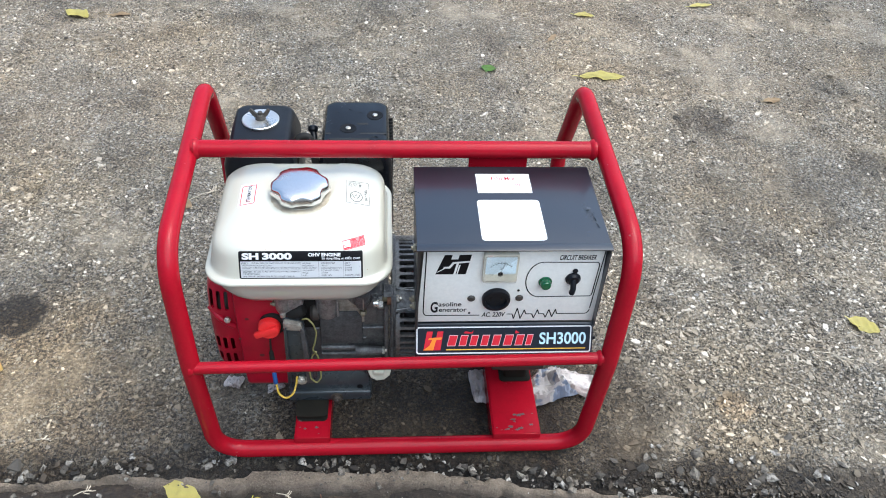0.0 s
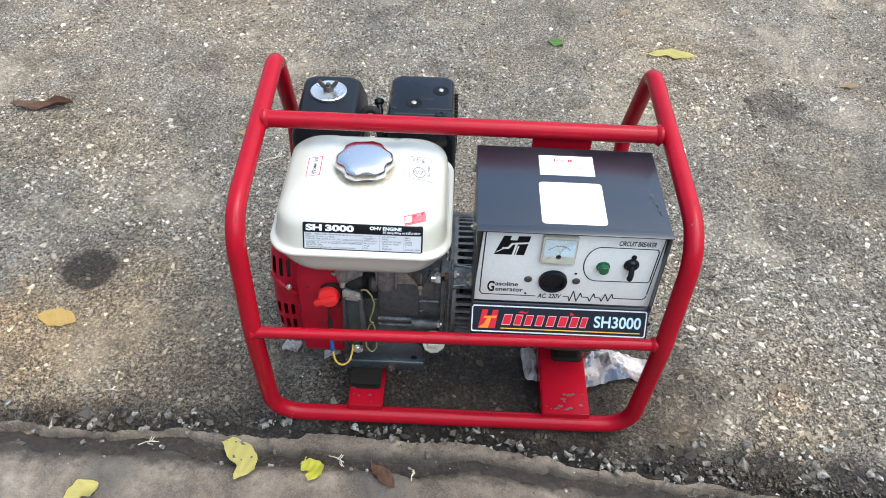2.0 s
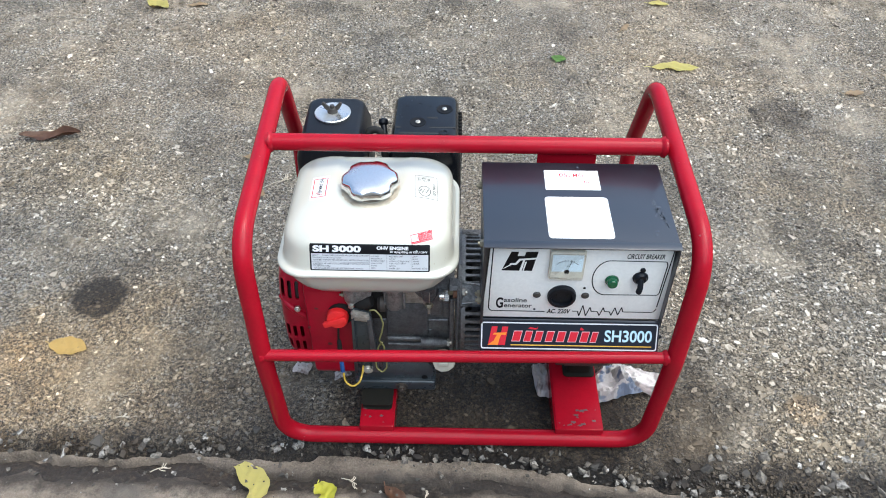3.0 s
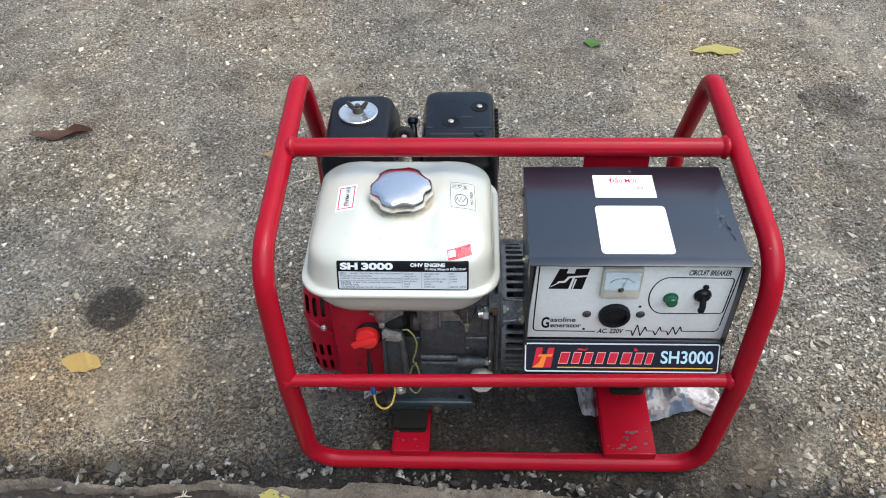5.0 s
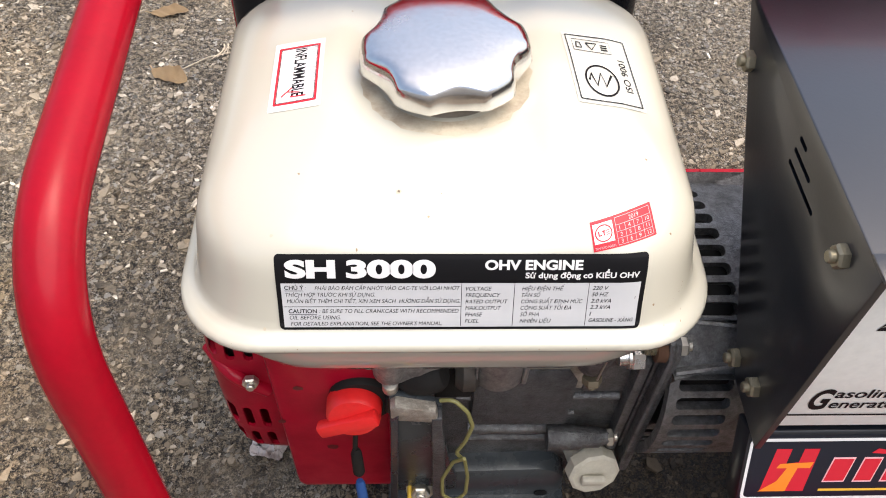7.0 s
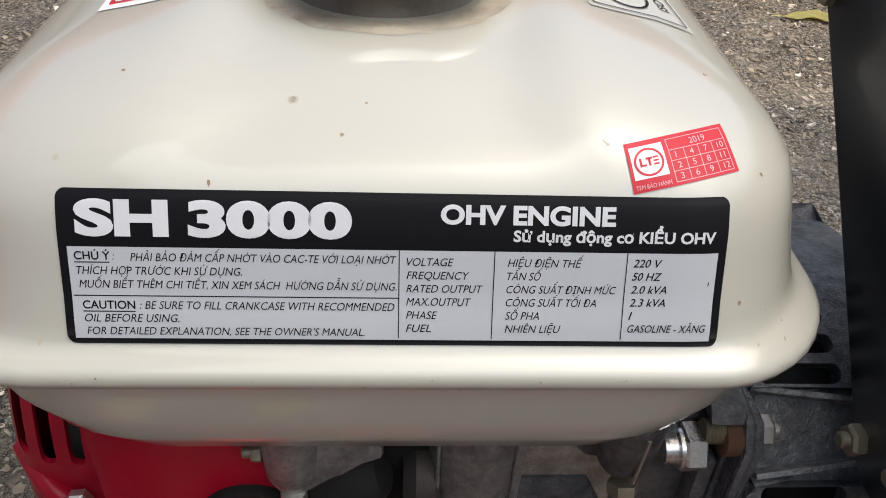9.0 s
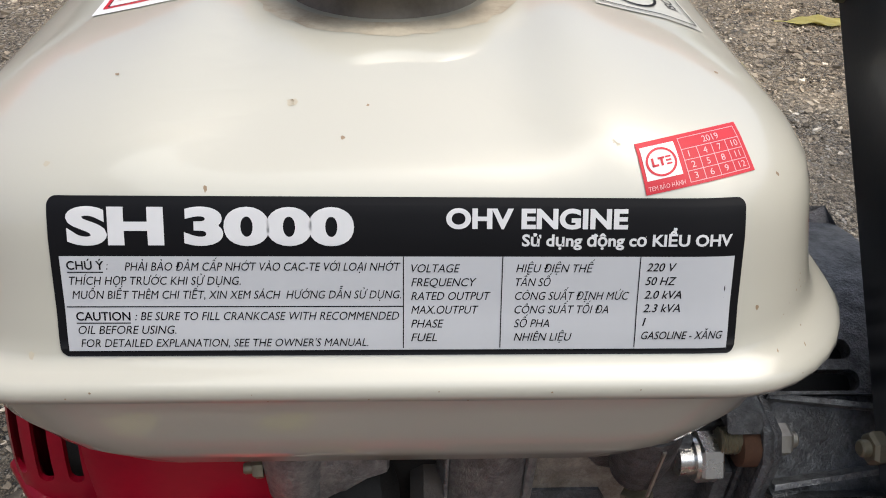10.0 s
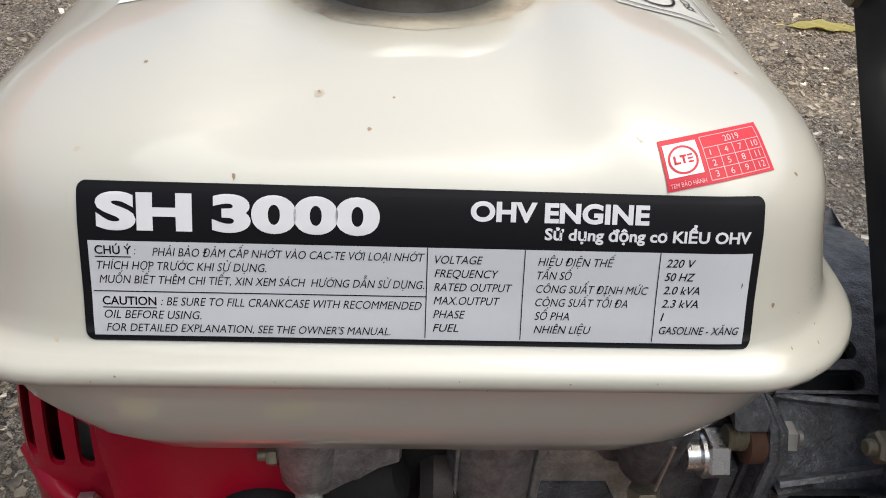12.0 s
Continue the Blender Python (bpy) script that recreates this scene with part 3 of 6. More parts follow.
def stones(name, count, area, size, label, bury, rule=None, seed=1):
    """Many small angular stones in one mesh."""
    rng = np.random.default_rng(seed)
    b = bmesh.new()
    bmesh.ops.create_cube(b, size=1.5)
    bmesh.ops.triangulate(b, faces=b.faces[:])
    base = np.array([v.co[:] for v in b.verts])
    faces = np.array([[v.index for v in f.verts] for f in b.faces])
    b.free()
    x0, x1, y0, y1 = area
    n = 0
    vs, fs = [], []
    while n < count:
        x, y = rng.uniform(x0, x1), rng.uniform(y0, y1)
        if rule and not rule(x, y):
            continue
        r = size[0] + (size[1] - size[0]) * rng.random() ** 3.2
        s = np.array([1.0, rng.uniform(0.55, 1.0), rng.uniform(0.35, 0.65)]) * r
        a = rng.uniform(0, 6.283)
        p = (base + rng.uniform(-0.5, 0.5, base.shape)) * s
        ca, sa = math.cos(a), math.sin(a)
        p = np.stack([p[:, 0] * ca - p[:, 1] * sa + x, p[:, 0] * sa + p[:, 1] * ca + y, p[:, 2] + s[2] * bury], 1)
        vs.append(p)
        fs.append(faces + len(base) * n)
        n += 1
    vs, fs = np.concatenate(vs), np.concatenate(fs)
    me = bpy.data.meshes.new(name)
    me.from_pydata(vs.tolist(), [], fs.tolist())
    me.materials.append(LOOSE_STONE)
    return tagged(new(name, me), label, "gravel", kind="stuff")


def chips(name, count, label, seed):
    """The road's stone chips: low faceted tops that stand a little out of the tar, joined in one mesh."""
    rng = np.random.default_rng(seed)
    y = rng.uniform(-0.2, 1.75, count * 2)
    x = 0.04 + rng.uniform(-1, 1, count * 2) * (0.62 + 0.55 * (y + 0.2))
    keep = np.array([b > edge_y(a) + 0.003 for a, b in zip(x, y)])
    patch = np.array([noise.noise((a * 3.0, b * 3.0, 11.0)) for a, b in zip(x, y)])
    sparse = np.clip(0.5 + 0.9 * patch - 0.5 * np.clip((-0.15 - x) * 4, 0, 1) * np.clip((0.45 - y) * 4, 0, 1), 0.13, 1.0)
    sparse *= 1 - 0.72 * np.clip((0.36 - np.abs(x)) * 9, 0, 1) * np.clip((0.24 - y) * 6, 0, 1)
    keep &= rng.random(len(x)) < sparse
    x, y = x[keep][:count], y[keep][:count]
    n = len(x)
    r = np.where(rng.random(n) < 0.035, rng.uniform(0.0034, 0.0085, n), 0.0009 + 0.0038 * rng.random(n) ** 2.4)
    k = 5
    ang = rng.uniform(0, 6.283, (n, 1)) + 2 * np.pi * (np.arange(k) + rng.uniform(-0.3, 0.3, (n, k))) / k
    sq = rng.uniform(0.40, 0.95, (n, 1))
    rad = r[:, None] * rng.uniform(0.5, 1.3, (n, k))
    turn = rng.uniform(0, 3.14, n)[:, None]
    u, w = rad * np.cos(ang), rad * np.sin(ang) * sq
    ru, rw = u * np.cos(turn) - w * np.sin(turn), u * np.sin(turn) + w * np.cos(turn)
    tx, ty = rng.normal(0, 0.26, (n, 1)), rng.normal(0, 0.26, (n, 1))
    h = (r * rng.uniform(0.0, 0.34, n))[:, None]
    top = np.stack([x[:, None] + ru * 0.93, y[:, None] + rw * 0.93, h + 0.93 * (ru * tx + rw * ty)], 2)
    low = np.stack([x[:, None] + ru, y[:, None] + rw, np.full((n, k), -0.0030)], 2)
    verts = np.concatenate([top, low], 1).reshape(-1, 3)
    base = np.arange(n)[:, None] * 2 * k
    i = np.arange(k)
    j = (i + 1) % k
    sides = np.stack([base + k + i, base + k + j, base + j, base + i], 2).reshape(-1, 4)
    tops = base + i
    me = bpy.data.meshes.new(name)
    me.vertices.add(len(verts))
    me.vertices.foreach_set("co", verts.ravel())
    loops = np.concatenate([tops.ravel(), sides.ravel()])
    me.loops.add(len(loops))
    me.loops.foreach_set("vertex_index", loops.astype(np.int32))
    sizes = np.concatenate([np.full(n, k), np.full(n * k, 4)])
    me.polygons.add(len(sizes))
    me.polygons.foreach_set("loop_start", np.concatenate([[0], np.cumsum(sizes)[:-1]]).astype(np.int32))
    me.update(calc_edges=True)
    me.validate()
    me.shade_flat()
    me.materials.append(STONE)
    return tagged(new(name, me), label, "gravel", kind="stuff")


chips("chippings", 150000, "pale angular stone chips set in the asphalt", 3)
stones("edge_gravel", 420, (-1.25, 1.3, -0.3, 0.0), (0.0014, 0.006), "loose broken stones along the crumbled asphalt edge", -0.5,
       lambda x, y: -0.004 < y - edge_y(x) < 0.03 + 0.025 * noise.noise((x * 4, 2.0, 9.0)) and rng_edge(x, y), 4)
stones("joint_grit", 500, (-1.25, 1.3, -0.3, 0.0), (0.0008, 0.004), "small grit and crumbs lying along the gutter joint", -3.2,
       lambda x, y: -0.06 < y - edge_y(x) < -0.004, 6)

# unseen plain wall added to close the place behind the camera and shape light
WALL = paint("grey_plaster", (0.62, 0.595, 0.545), 0.85, (0.2, 0.18, 0.15), 0.5, 0.0, 0.3, 0.0, 3)
lone("wall_street", box(-7, 7, -3.4, -3.2, -0.05, 1.9, 0.01), WALL, "plain grey plastered wall, added unseen behind the camera to shape light", "wall", kind="structure")


# ---- the generator ----
gen = thing("generator", BASE, "portable petrol generator in a scuffed red tube frame on asphalt", "generator")

# tube frame: one bent tube for both ends and the front foot, then the bars between
R_TUBE, R_BAR, R_MID = 0.0118, 0.0112, 0.0076
XL, XR = -0.271, 0.252
SIDE = [(0.325, 0.0125), (0.333, 0.23), (0.266, 0.384), (-0.042, 0.352), (-0.072, 0.19), (-0.066, 0.0125)]
left = [(XL + 0.004, 0.30, 0.0125)] + [(XL + (0.010 if z < 0.2 and y < 0 else 0.0), y, z) for y, z in SIDE[:5]]
right = [(XR + bow, y + (0.004 if bow == 0.002 and y < 0 else 0.0), z) for (y, z), bow in zip(SIDE[:5], (0.0, 0.0, 0.002, 0.013, 0.002))][::-1] + [(XR - 0.004, 0.30, 0.0125)]
front = [(XL + 0.015, -0.063, 0.0125), (XR - 0.006, -0.063, 0.0125)]
radii = [0, 0.03, 0.06, 0.035, 0.07, 0.15, 0.045, 0.045, 0.15, 0.07, 0.035, 0.06, 0.03, 0]
part("bent_tube", tube(smooth_path(left + front + right, radii, 10), R_TUBE, 24), RED, gen, "scuffed red steel tube with chipped paint")
part("top_bar", tube([(XL + 0.006, 0.131, 0.375), (XR - 0.006, 0.131, 0.375)], R_BAR), RED, gen)
part("middle_bar", tube([(XL + 0.014, -0.074, 0.197), (XR - 0.006, -0.068, 0.198)], R_MID), RED, gen)
part("rear_bar", tube([(XL + 0.004, 0.325, 0.0125), (XR - 0.004, 0.325, 0.0125)], R_TUBE), RED, gen)
for x, y, z, r in ((XL, 0.131, 0.375, 1), (XR, 0.131, 0.375, -1), (XL, -0.074, 0.197, 1), (XR, -0.068, 0.198, -1)):
    rad = R_BAR if z > 0.3 else R_MID
    part("weld_bead", turned((x + r * 0.0095, y, z), (r, 0, 0), [(0, rad + 0.003), (0.002, rad + 0.0026), (0.004, rad + 0.0012), (0.006, rad - 0.0005)], 18), RED, gen)


def channel(name, x0, x1, y0, y1, top):
    """A folded cross member between the front and rear foot tubes."""
    t = 0.003
    prof = [(x0, 0.004), (x0, top), (x1, top), (x1, 0.004), (x1 - t, 0.004), (x1 - t, top - t), (x0 + t, top - t), (x0 + t, 0.004)]
    b = loft([[(x, y0, z) for x, z in prof], [(x, y1, z) for x, z in prof]])
    bmesh.ops.bevel(b, geom=[e for e in b.edges if abs(e.verts[0].co.y - e.verts[1].co.y) > 0.01], offset=0.0022, segments=2, affect="EDGES")
    member = part(name, b, RED, gen, "red folded steel cross member with rubbed paint")
    part("end_plate", box(x0 + 0.001, x1 - 0.001, y0 - 0.0015, y0 + 0.002, 0.003, top - 0.0005, 0.0008), RED, member)
    return member


CHIPPED = paint("bared_dull_steel", (0.09, 0.075, 0.07), 0.6, (0.2, 0.02, 0.03), 0.6, 0.0, 0.3, 0.3, 120)


def paint_chips(member, x0, x1, top, count, seed):
    """Worn patches where the paint has gone, near the front end of a cross member."""
    r = random.Random(seed)
    for _ in range(count):
        x, y, size = r.uniform(x0 + 0.005, x1 - 0.005), -0.058 + 0.03 * r.random() ** 2, r.uniform(0.0012, 0.004)
        b = bmesh.new()
        b.faces.new([b.verts.new((x + size * r.uniform(0.5, 1.5) * math.cos(a), y + 0.6 * size * r.uniform(0.4, 1.4) * math.sin(a), top + 0.0003)) for a in (2 * math.pi * k / 11 for k in range(11))])
        part("worn_patch", b, CHIPPED, member)


narrow = channel("cross_member", -0.151, -0.103, -0.063, 0.318, 0.036)
wide = channel("cross_member", 0.121, 0.188, -0.063, 0.318, 0.036)
paint_chips(wide, 0.121, 0.188, 0.036, 16, 2)
paint_chips(narrow, -0.151, -0.103, 0.036, 6, 3)
b = box(0.082, 0.158, 0.128, 0.132, 0.300, 0.370, 0.001)
part("rear_bracket", b, RED, gen, "red flat bracket under the top bar")


def rubber_mount(x, y, w, z0, z1):
    prof = [(0.0, 0.5), (0.12, 0.5), (0.2, 0.38), (0.8, 0.36), (0.88, 0.5), (1.0, 0.5)]
    loops = []
    for t, k in prof:
        z = z0 + (z1 - z0) * t
        loops.append([(x + px, y + py, z) for px, py in rrect(w * 2 * k, 0.036 * 2 * k, 0.006, 4)])
    return part("rubber_mount", loft(loops), OLD_RUBBER, gen, "dusty black rubber vibration mount")


rubber_mount(-0.128, -0.020, 0.044, 0.034, 0.0485)
rubber_mount(-0.127, 0.12, 0.046, 0.034, 0.046)
rubber_mount(0.163, 0.045, 0.046, 0.034, 0.066)
rubber_mount(0.163, 0.13, 0.046, 0.034, 0.066)
for y in (0.045,):
    part("mount_plate", box(0.138, 0.190, y - 0.022, y + 0.03, 0.066, 0.070, 0.001), IRON, gen)
    part("bolt", hexbolt((0.163, y - 0.005, 0.070), (0, 0, 1), 0.007, 0.006), IRON, gen)

# ---- fuel tank ----
TX0, TX1, TY0, TY1 = -0.2405, -0.0168, -0.0345, 0.1715
CAP = Vector((-0.1290, 0.0726, 0))


def tank_loop(z, df, ds, dbk, r):
    x0, x1, y0, y1 = TX0 + ds, TX1 - ds, TY0 + df, TY1 - dbk
    cx, cy = (x0 + x1) / 2, (y0 + y1) / 2
    out = []
    base = rrect(x1 - x0, y1 - y0, r, 10)
    pts = []
    for i, (px, py) in enumerate(base):
        qx, qy = base[(i + 1) % len(base)]
        steps = 14 if math.hypot(qx - px, qy - py) > 0.03 and (i + 1) % 11 == 0 else 1
        if (i + 1) % 11 == 0:
            steps = 14
        for k in range(steps):
            pts.append((px + (qx - px) * k / steps, py + (qy - py) * k / steps))
    for px, py in pts:
        x, y = cx + px, cy + py
        zz = z
        if z > 0.334:
            # the shallow drain channel that runs forward from the filler neck
            u = abs(x - CAP.x)
            c = 1 - max(0.0, min(1.0, (u - 0.0335) / 0.011))
            c = c * c * (3 - 2 * c)
            f = max(0.0, min(1.0, (z - 0.334) / 0.011))
            zz -= 0.0044 * c * f
        out.append((x, y, zz))
    return out


# (height, inset at the front, at the sides, at the back, corner radius)
TANK_LOW = [(0.2520, 0.0600, 0.0850, 0.0600, 0.0200), (0.2525, 0.0300, 0.0480, 0.0300, 0.0300), (0.2545, 0.0200, 0.0340, 0.0200, 0.0350), (0.2585, 0.0135, 0.0250, 0.0130, 0.0360),
            (0.2660, 0.0100, 0.0165, 0.0095, 0.0360), (0.2760, 0.0075, 0.0105, 0.0070, 0.0360), (0.2920, 0.0052, 0.0068, 0.0060, 0.0360), (0.2930, 0.0016, 0.0020, 0.0020, 0.0360)]
TANK_RIM = [(0.2939, 0.0004, 0.0004, 0.0004, 0.0370), (0.2957, 0.0000, 0.0000, 0.0000, 0.0370), (0.2975, 0.0004, 0.0004, 0.0004, 0.0370), (0.2986, 0.0018, 0.0016, 0.0016, 0.0360),
            (0.2994, 0.0042, 0.0034, 0.0034, 0.0360), (0.3003, 0.0061, 0.0052, 0.0050, 0.0360), (0.3017, 0.0073, 0.0064, 0.0060, 0.0360)]
TANK_TOP = [(0.3053, 0.0086, 0.0072, 0.0066, 0.0360), (0.3106, 0.0110, 0.0080, 0.0074, 0.0360), (0.3177, 0.0136, 0.0090, 0.0080, 0.0360), (0.3249, 0.0163, 0.0098, 0.0095, 0.0360),
            (0.3302, 0.0190, 0.0115, 0.0120, 0.0360), (0.3345, 0.0225, 0.0150, 0.0155, 0.0370), (0.3385, 0.0275, 0.0205, 0.0205, 0.0380), (0.3420, 0.0335, 0.0285, 0.0270, 0.0400),
            (0.3450, 0.0400, 0.0375, 0.0350, 0.0420), (0.3475, 0.0465, 0.0490, 0.0440, 0.0420), (0.3495, 0.0530, 0.0570, 0.0530, 0.0400), (0.3508, 0.0600, 0.0640, 0.0620, 0.0350),
            (0.3515, 0.0680, 0.0720, 0.0700, 0.0300), (0.3518, 0.0760, 0.0800, 0.0800, 0.0150)]
bt = loft([tank_loop(*row) for row in TANK_LOW + TANK_RIM + TANK_TOP])
tank_me = mesh_of(bt, "fuel_tank", CREAM, 60)
tank = part("fuel_tank", tank_me, CREAM, gen, "glossy cream enamelled steel fuel tank with small stains")

from mathutils.bvhtree import BVHTree

tank_bvh = BVHTree.FromPolygons([v.co.copy() for v in tank_me.vertices], [tuple(p.vertices) for p in tank_me.polygons])


def on_tank(origin, du, dv, ray):
    """A mapping of flat (u, v) metres to the tank's skin, seen along ray."""
    origin, du, dv, ray = Vector(origin), Vector(du).normalized(), Vector(dv).normalized(), Vector(ray).normalized()

    def fn(u, v):
        p = origin + du * u + dv * v
        hit, nrm, _, _ = tank_bvh.ray_cast(p - ray * 0.05, ray)
        if hit is None:
            return p, -ray
        return hit, -ray

    return fn


def print_on(name, bm, fn, mat, parent, lift, label="", limit=0.0):
    return part(name, lay(bm, fn, lift, limit), mat, parent, label, 80)


# filler neck and scalloped chrome cap
NECK_GRIME = paint("grimy_neck", (0.20, 0.17, 0.13), 0.45, (0.035, 0.026, 0.018), 0.8, 0.0, 0.1, 0.0, 60)
part("filler_neck", turned((CAP.x, CAP.y, 0.342), (0, 0, 1), [(0, 0.029), (0.006, 0.0275), (0.008, 0.0265), (0.015, 0.0262)], 40), NECK_GRIME, tank, "grimy cream filler neck")


def cap_ring(z, r, dent):
    out = []
    for k in range(96):
        a = 2 * math.pi * k / 96
        d = abs((a - math.radians(7 - 90) + math.pi / 6) % (math.pi / 3) - math.pi / 6)
        w = max(0.0, 1 - (d / 0.31) ** 2)
        out.append((CAP.x + (r - 1.25 * dent * w) * math.cos(a), CAP.y + (r - 1.25 * dent * w) * math.sin(a), z))
    return out


CAP_ROWS = [(0.3553, 0.0352, 0.0024), (0.3557, 0.0364, 0.0028), (0.3566, 0.0367, 0.0030), (0.3628, 0.0354, 0.0030),
            (0.3645, 0.0346, 0.0029), (0.3659, 0.0332, 0.0024), (0.3669, 0.0311, 0.0013), (0.3678, 0.0272, 0.0003),
            (0.3685, 0.0220, 0.0000), (0.3690, 0.0152, 0.0000), (0.3692, 0.0078, 0.0000), (0.3693, 0.0020, 0.0000)]
part("fuel_cap", loft([cap_ring(*r) for r in CAP_ROWS]), CHROME, tank, "chromed fuel cap with a scalloped rim", 50)

# ---- rating label on the tank front ----
LW, LH = 0.1432, 0.0340
lab_o = Vector((-0.1953, -0.0276, 0.3014))
lab_du = Vector((0.1432, 0.0005, -0.0004))
lab_dv = Vector((0.0, 0.0142, 0.0309))
lab_ray = Vector((0, 1, -0.36))
lab = on_tank(lab_o, lab_du, lab_dv, lab_ray)
plate = round_sheet(0, 0, LW, LH, 0.0019)
rating = print_on("rating_label", plate, lab, INK, tank, 0.00025, "black and white printed rating label")
white = sheet(0.0018, 0.0012, LW - 0.0020, LH - 0.0122, 0, 48, 10)
print_on("white_field", white, lab, PAPER, rating, 0.00035)


def label_px(x, y):
    """Label metres of a spot read off a flat view of it, 1240 by 290 units."""
    x = np.interp(x, (0, 240, 534, 620, 633, 650, 798, 816, 830, 1033, 1048, 1240), (0, 238, 530, 612, 617, 631, 775, 795, 820, 1030, 1046, 1240))
    return float(x) / 1240 * LW, (290 - y) / 290 * LH


for x in (633, 816, 1048):
    u, v0 = label_px(x, 285)
    v1 = label_px(x, 104)[1]
    lines = sheet(u - 0.0001, 0.0016, u + 0.0001, v1, 0, 1, 8)
    print_on("ruled_line", lines, lab, INK, rating, 0.00045)
u0, v = label_px(25, 197)
print_on("ruled_line", sheet(0.0022, v - 0.00012, label_px(633, 0)[0], v + 0.00012, 0, 24, 1), lab, INK, rating, 0.00045)


def words(text, x, y_base, x_end, cap_h, mat, parent, fn, to_uv, lift=0.00045, shear=0.0, bold=0.0, name="printed_text"):
    """Text between two places of the flat view, cap_h units high (letters with marks keep their proportion)."""
    u0, v0 = to_uv(x, y_base)
    u1 = to_uv(x_end, y_base)[0]
    h = to_uv(x, y_base - cap_h)[1] - v0
    bm = raw_text(text, shear, bold)
    x0, x1 = min(v.co.x for v in bm.verts), max(v.co.x for v in bm.verts)
    k = (u1 - u0) / (x1 - x0)
    for v in bm.verts:
        v.co = Vector((u0 + (v.co.x - x0) * k, v0 + v.co.y / CAP_H * h, 0))
    return print_on(name, bm, fn, mat, parent, lift)


CAP_H = 0.72


HORNED = {"\u1eda": "\u00d3", "\u1ee2": "\u1ecc", "\u01a0": "O"}


def raw_text(text, shear=0.0, bold=0.0):
    """Letters as a flat bmesh; the horn of a horned O is set as a small stroke of its own."""
    plain_text = "".join(HORNED.get(ch, ch) for ch in text)
    bm = glyphs(plain_text, shear, bold)
    for i, ch in enumerate(text):
        if ch in HORNED:
            upto = glyphs("".join(HORNED.get(c, c) for c in text[: i]) + "O", 0.0, 0.0)
            x = max(v.co.x for v in upto.verts)
            upto.free()
            h = 0.70
            q = [(x - 0.10, h - 0.10), (x + 0.02, h - 0.05), (x + 0.03, h + 0.06), (x + 0.08, h + 0.06), (x + 0.07, h - 0.09), (x - 0.06, h - 0.16)]
            bm.faces.new([bm.verts.new((px + shear * py, py, 0)) for px, py in q[::-1]])
    return bm


def glyphs(text, shear=0.0, bold=0.0):
    cu = bpy.data.curves.new("text", "FONT")
    cu.body, cu.shear, cu.offset, cu.resolution_u = text, shear, bold, 6 if len(text) < 11 else 3
    ob = bpy.data.objects.new("text", cu)
    scene.collection.objects.link(ob)
    me = bpy.data.meshes.new_from_object(ob.evaluated_get(bpy.context.evaluated_depsgraph_get()))
    bm = bmesh.new()
    bm.from_mesh(me)
    bpy.data.objects.remove(ob)
    bpy.data.curves.remove(cu)
    bpy.data.meshes.remove(me)
    return bm


ref = raw_text("H")
CAP_H = max(v.co.y for v in ref.verts) - min(v.co.y for v in ref.verts)
ref.free()

words("SH", 33, 80, 201, 58, WHITE_INK, rating, lab, label_px, 0.00045, 0.0, 0.05)
words("3000", 236, 80, 534, 58, WHITE_INK, rating, lab, label_px, 0.00045, 0.0, 0.05)
words("OHV ENGINE", 713, 52, 1022, 32, WHITE_INK, rating, lab, label_px, 0.00045, 0.0, 0.04)
words("Sử dụng động cơ KIỂU OHV", 838, 84, 1214, 20, WHITE_INK, rating, lab, label_px, 0.00045, 0.0, 0.03)
IT = 0.25
for text, x, y, x1, bold in (
    ("CHÚ Ý", 27, 128, 92, 0.016), (":", 96, 128, 99, 0.0), ("PHẢI BẢO ĐẢM CẤP NHỚT VÀO CAC-TE VỚI LOẠI NHỚT", 128, 130, 620, 0.0),
    ("THÍCH HỢP TRƯỚC KHI SỬ DỤNG.", 29, 156, 330, 0.0), ("MUỐN BIẾT THÊM CHI TIẾT, XIN XEM SÁCH  HƯỚNG DẪN SỬ DỤNG.", 31, 182, 622, 0.0),
    ("CAUTION", 34, 222, 130, 0.016), (": BE SURE TO FILL CRANKCASE WITH RECOMMENDED", 138, 222, 617, 0.0), ("OIL BEFORE USING.", 36, 247, 210, 0.0),
    ("FOR DETAILED EXPLANATION, SEE THE OWNER'S MANUAL.", 38, 272, 558, 0.0),
    ("VOLTAGE", 650, 133, 740, 0.0), ("FREQUENCY", 650, 159, 771, 0.0), ("RATED OUTPUT", 650, 185, 798, 0.0), ("MAX.OUTPUT", 650, 211, 776, 0.0), ("PHASE", 650, 237, 711, 0.0), ("FUEL", 650, 263, 699, 0.0),
    ("HIỆU ĐIỆN THẾ", 830, 133, 968, 0.0), ("TẦN SỐ", 830, 159, 893, 0.0), ("CÔNG SUẤT ĐỊNH MỨC", 830, 185, 1033, 0.0), ("CÔNG SUẤT TỐI ĐA", 830, 211, 998, 0.0), ("SỐ PHA", 830, 237, 893, 0.0), ("NHIÊN LIỆU", 830, 263, 934, 0.0),
    ("220 V", 1060, 131, 1115, 0.008), ("50 HZ", 1060, 157, 1117, 0.008), ("2.0 kVA", 1060, 183, 1129, 0.008), ("2.3 kVA", 1060, 209, 1129, 0.008), ("1", 1060, 235, 1067, 0.008), ("GASOLINE - XĂNG", 1060, 261, 1213, 0.004),
):
    words(text, x, y, x1, 15, INK, rating, lab, label_px, 0.00045, IT if bold < 0.01 else 0.0, bold)
for x0, x1, y in ((27, 90, 132), (34, 130, 226)):
    a, c = label_px(x0, y + 2), label_px(x1, y)
    under = sheet(a[0], a[1], c[0], c[1], 0, 4, 1)
    print_on("underline", under, lab, INK, rating, 0.00045)

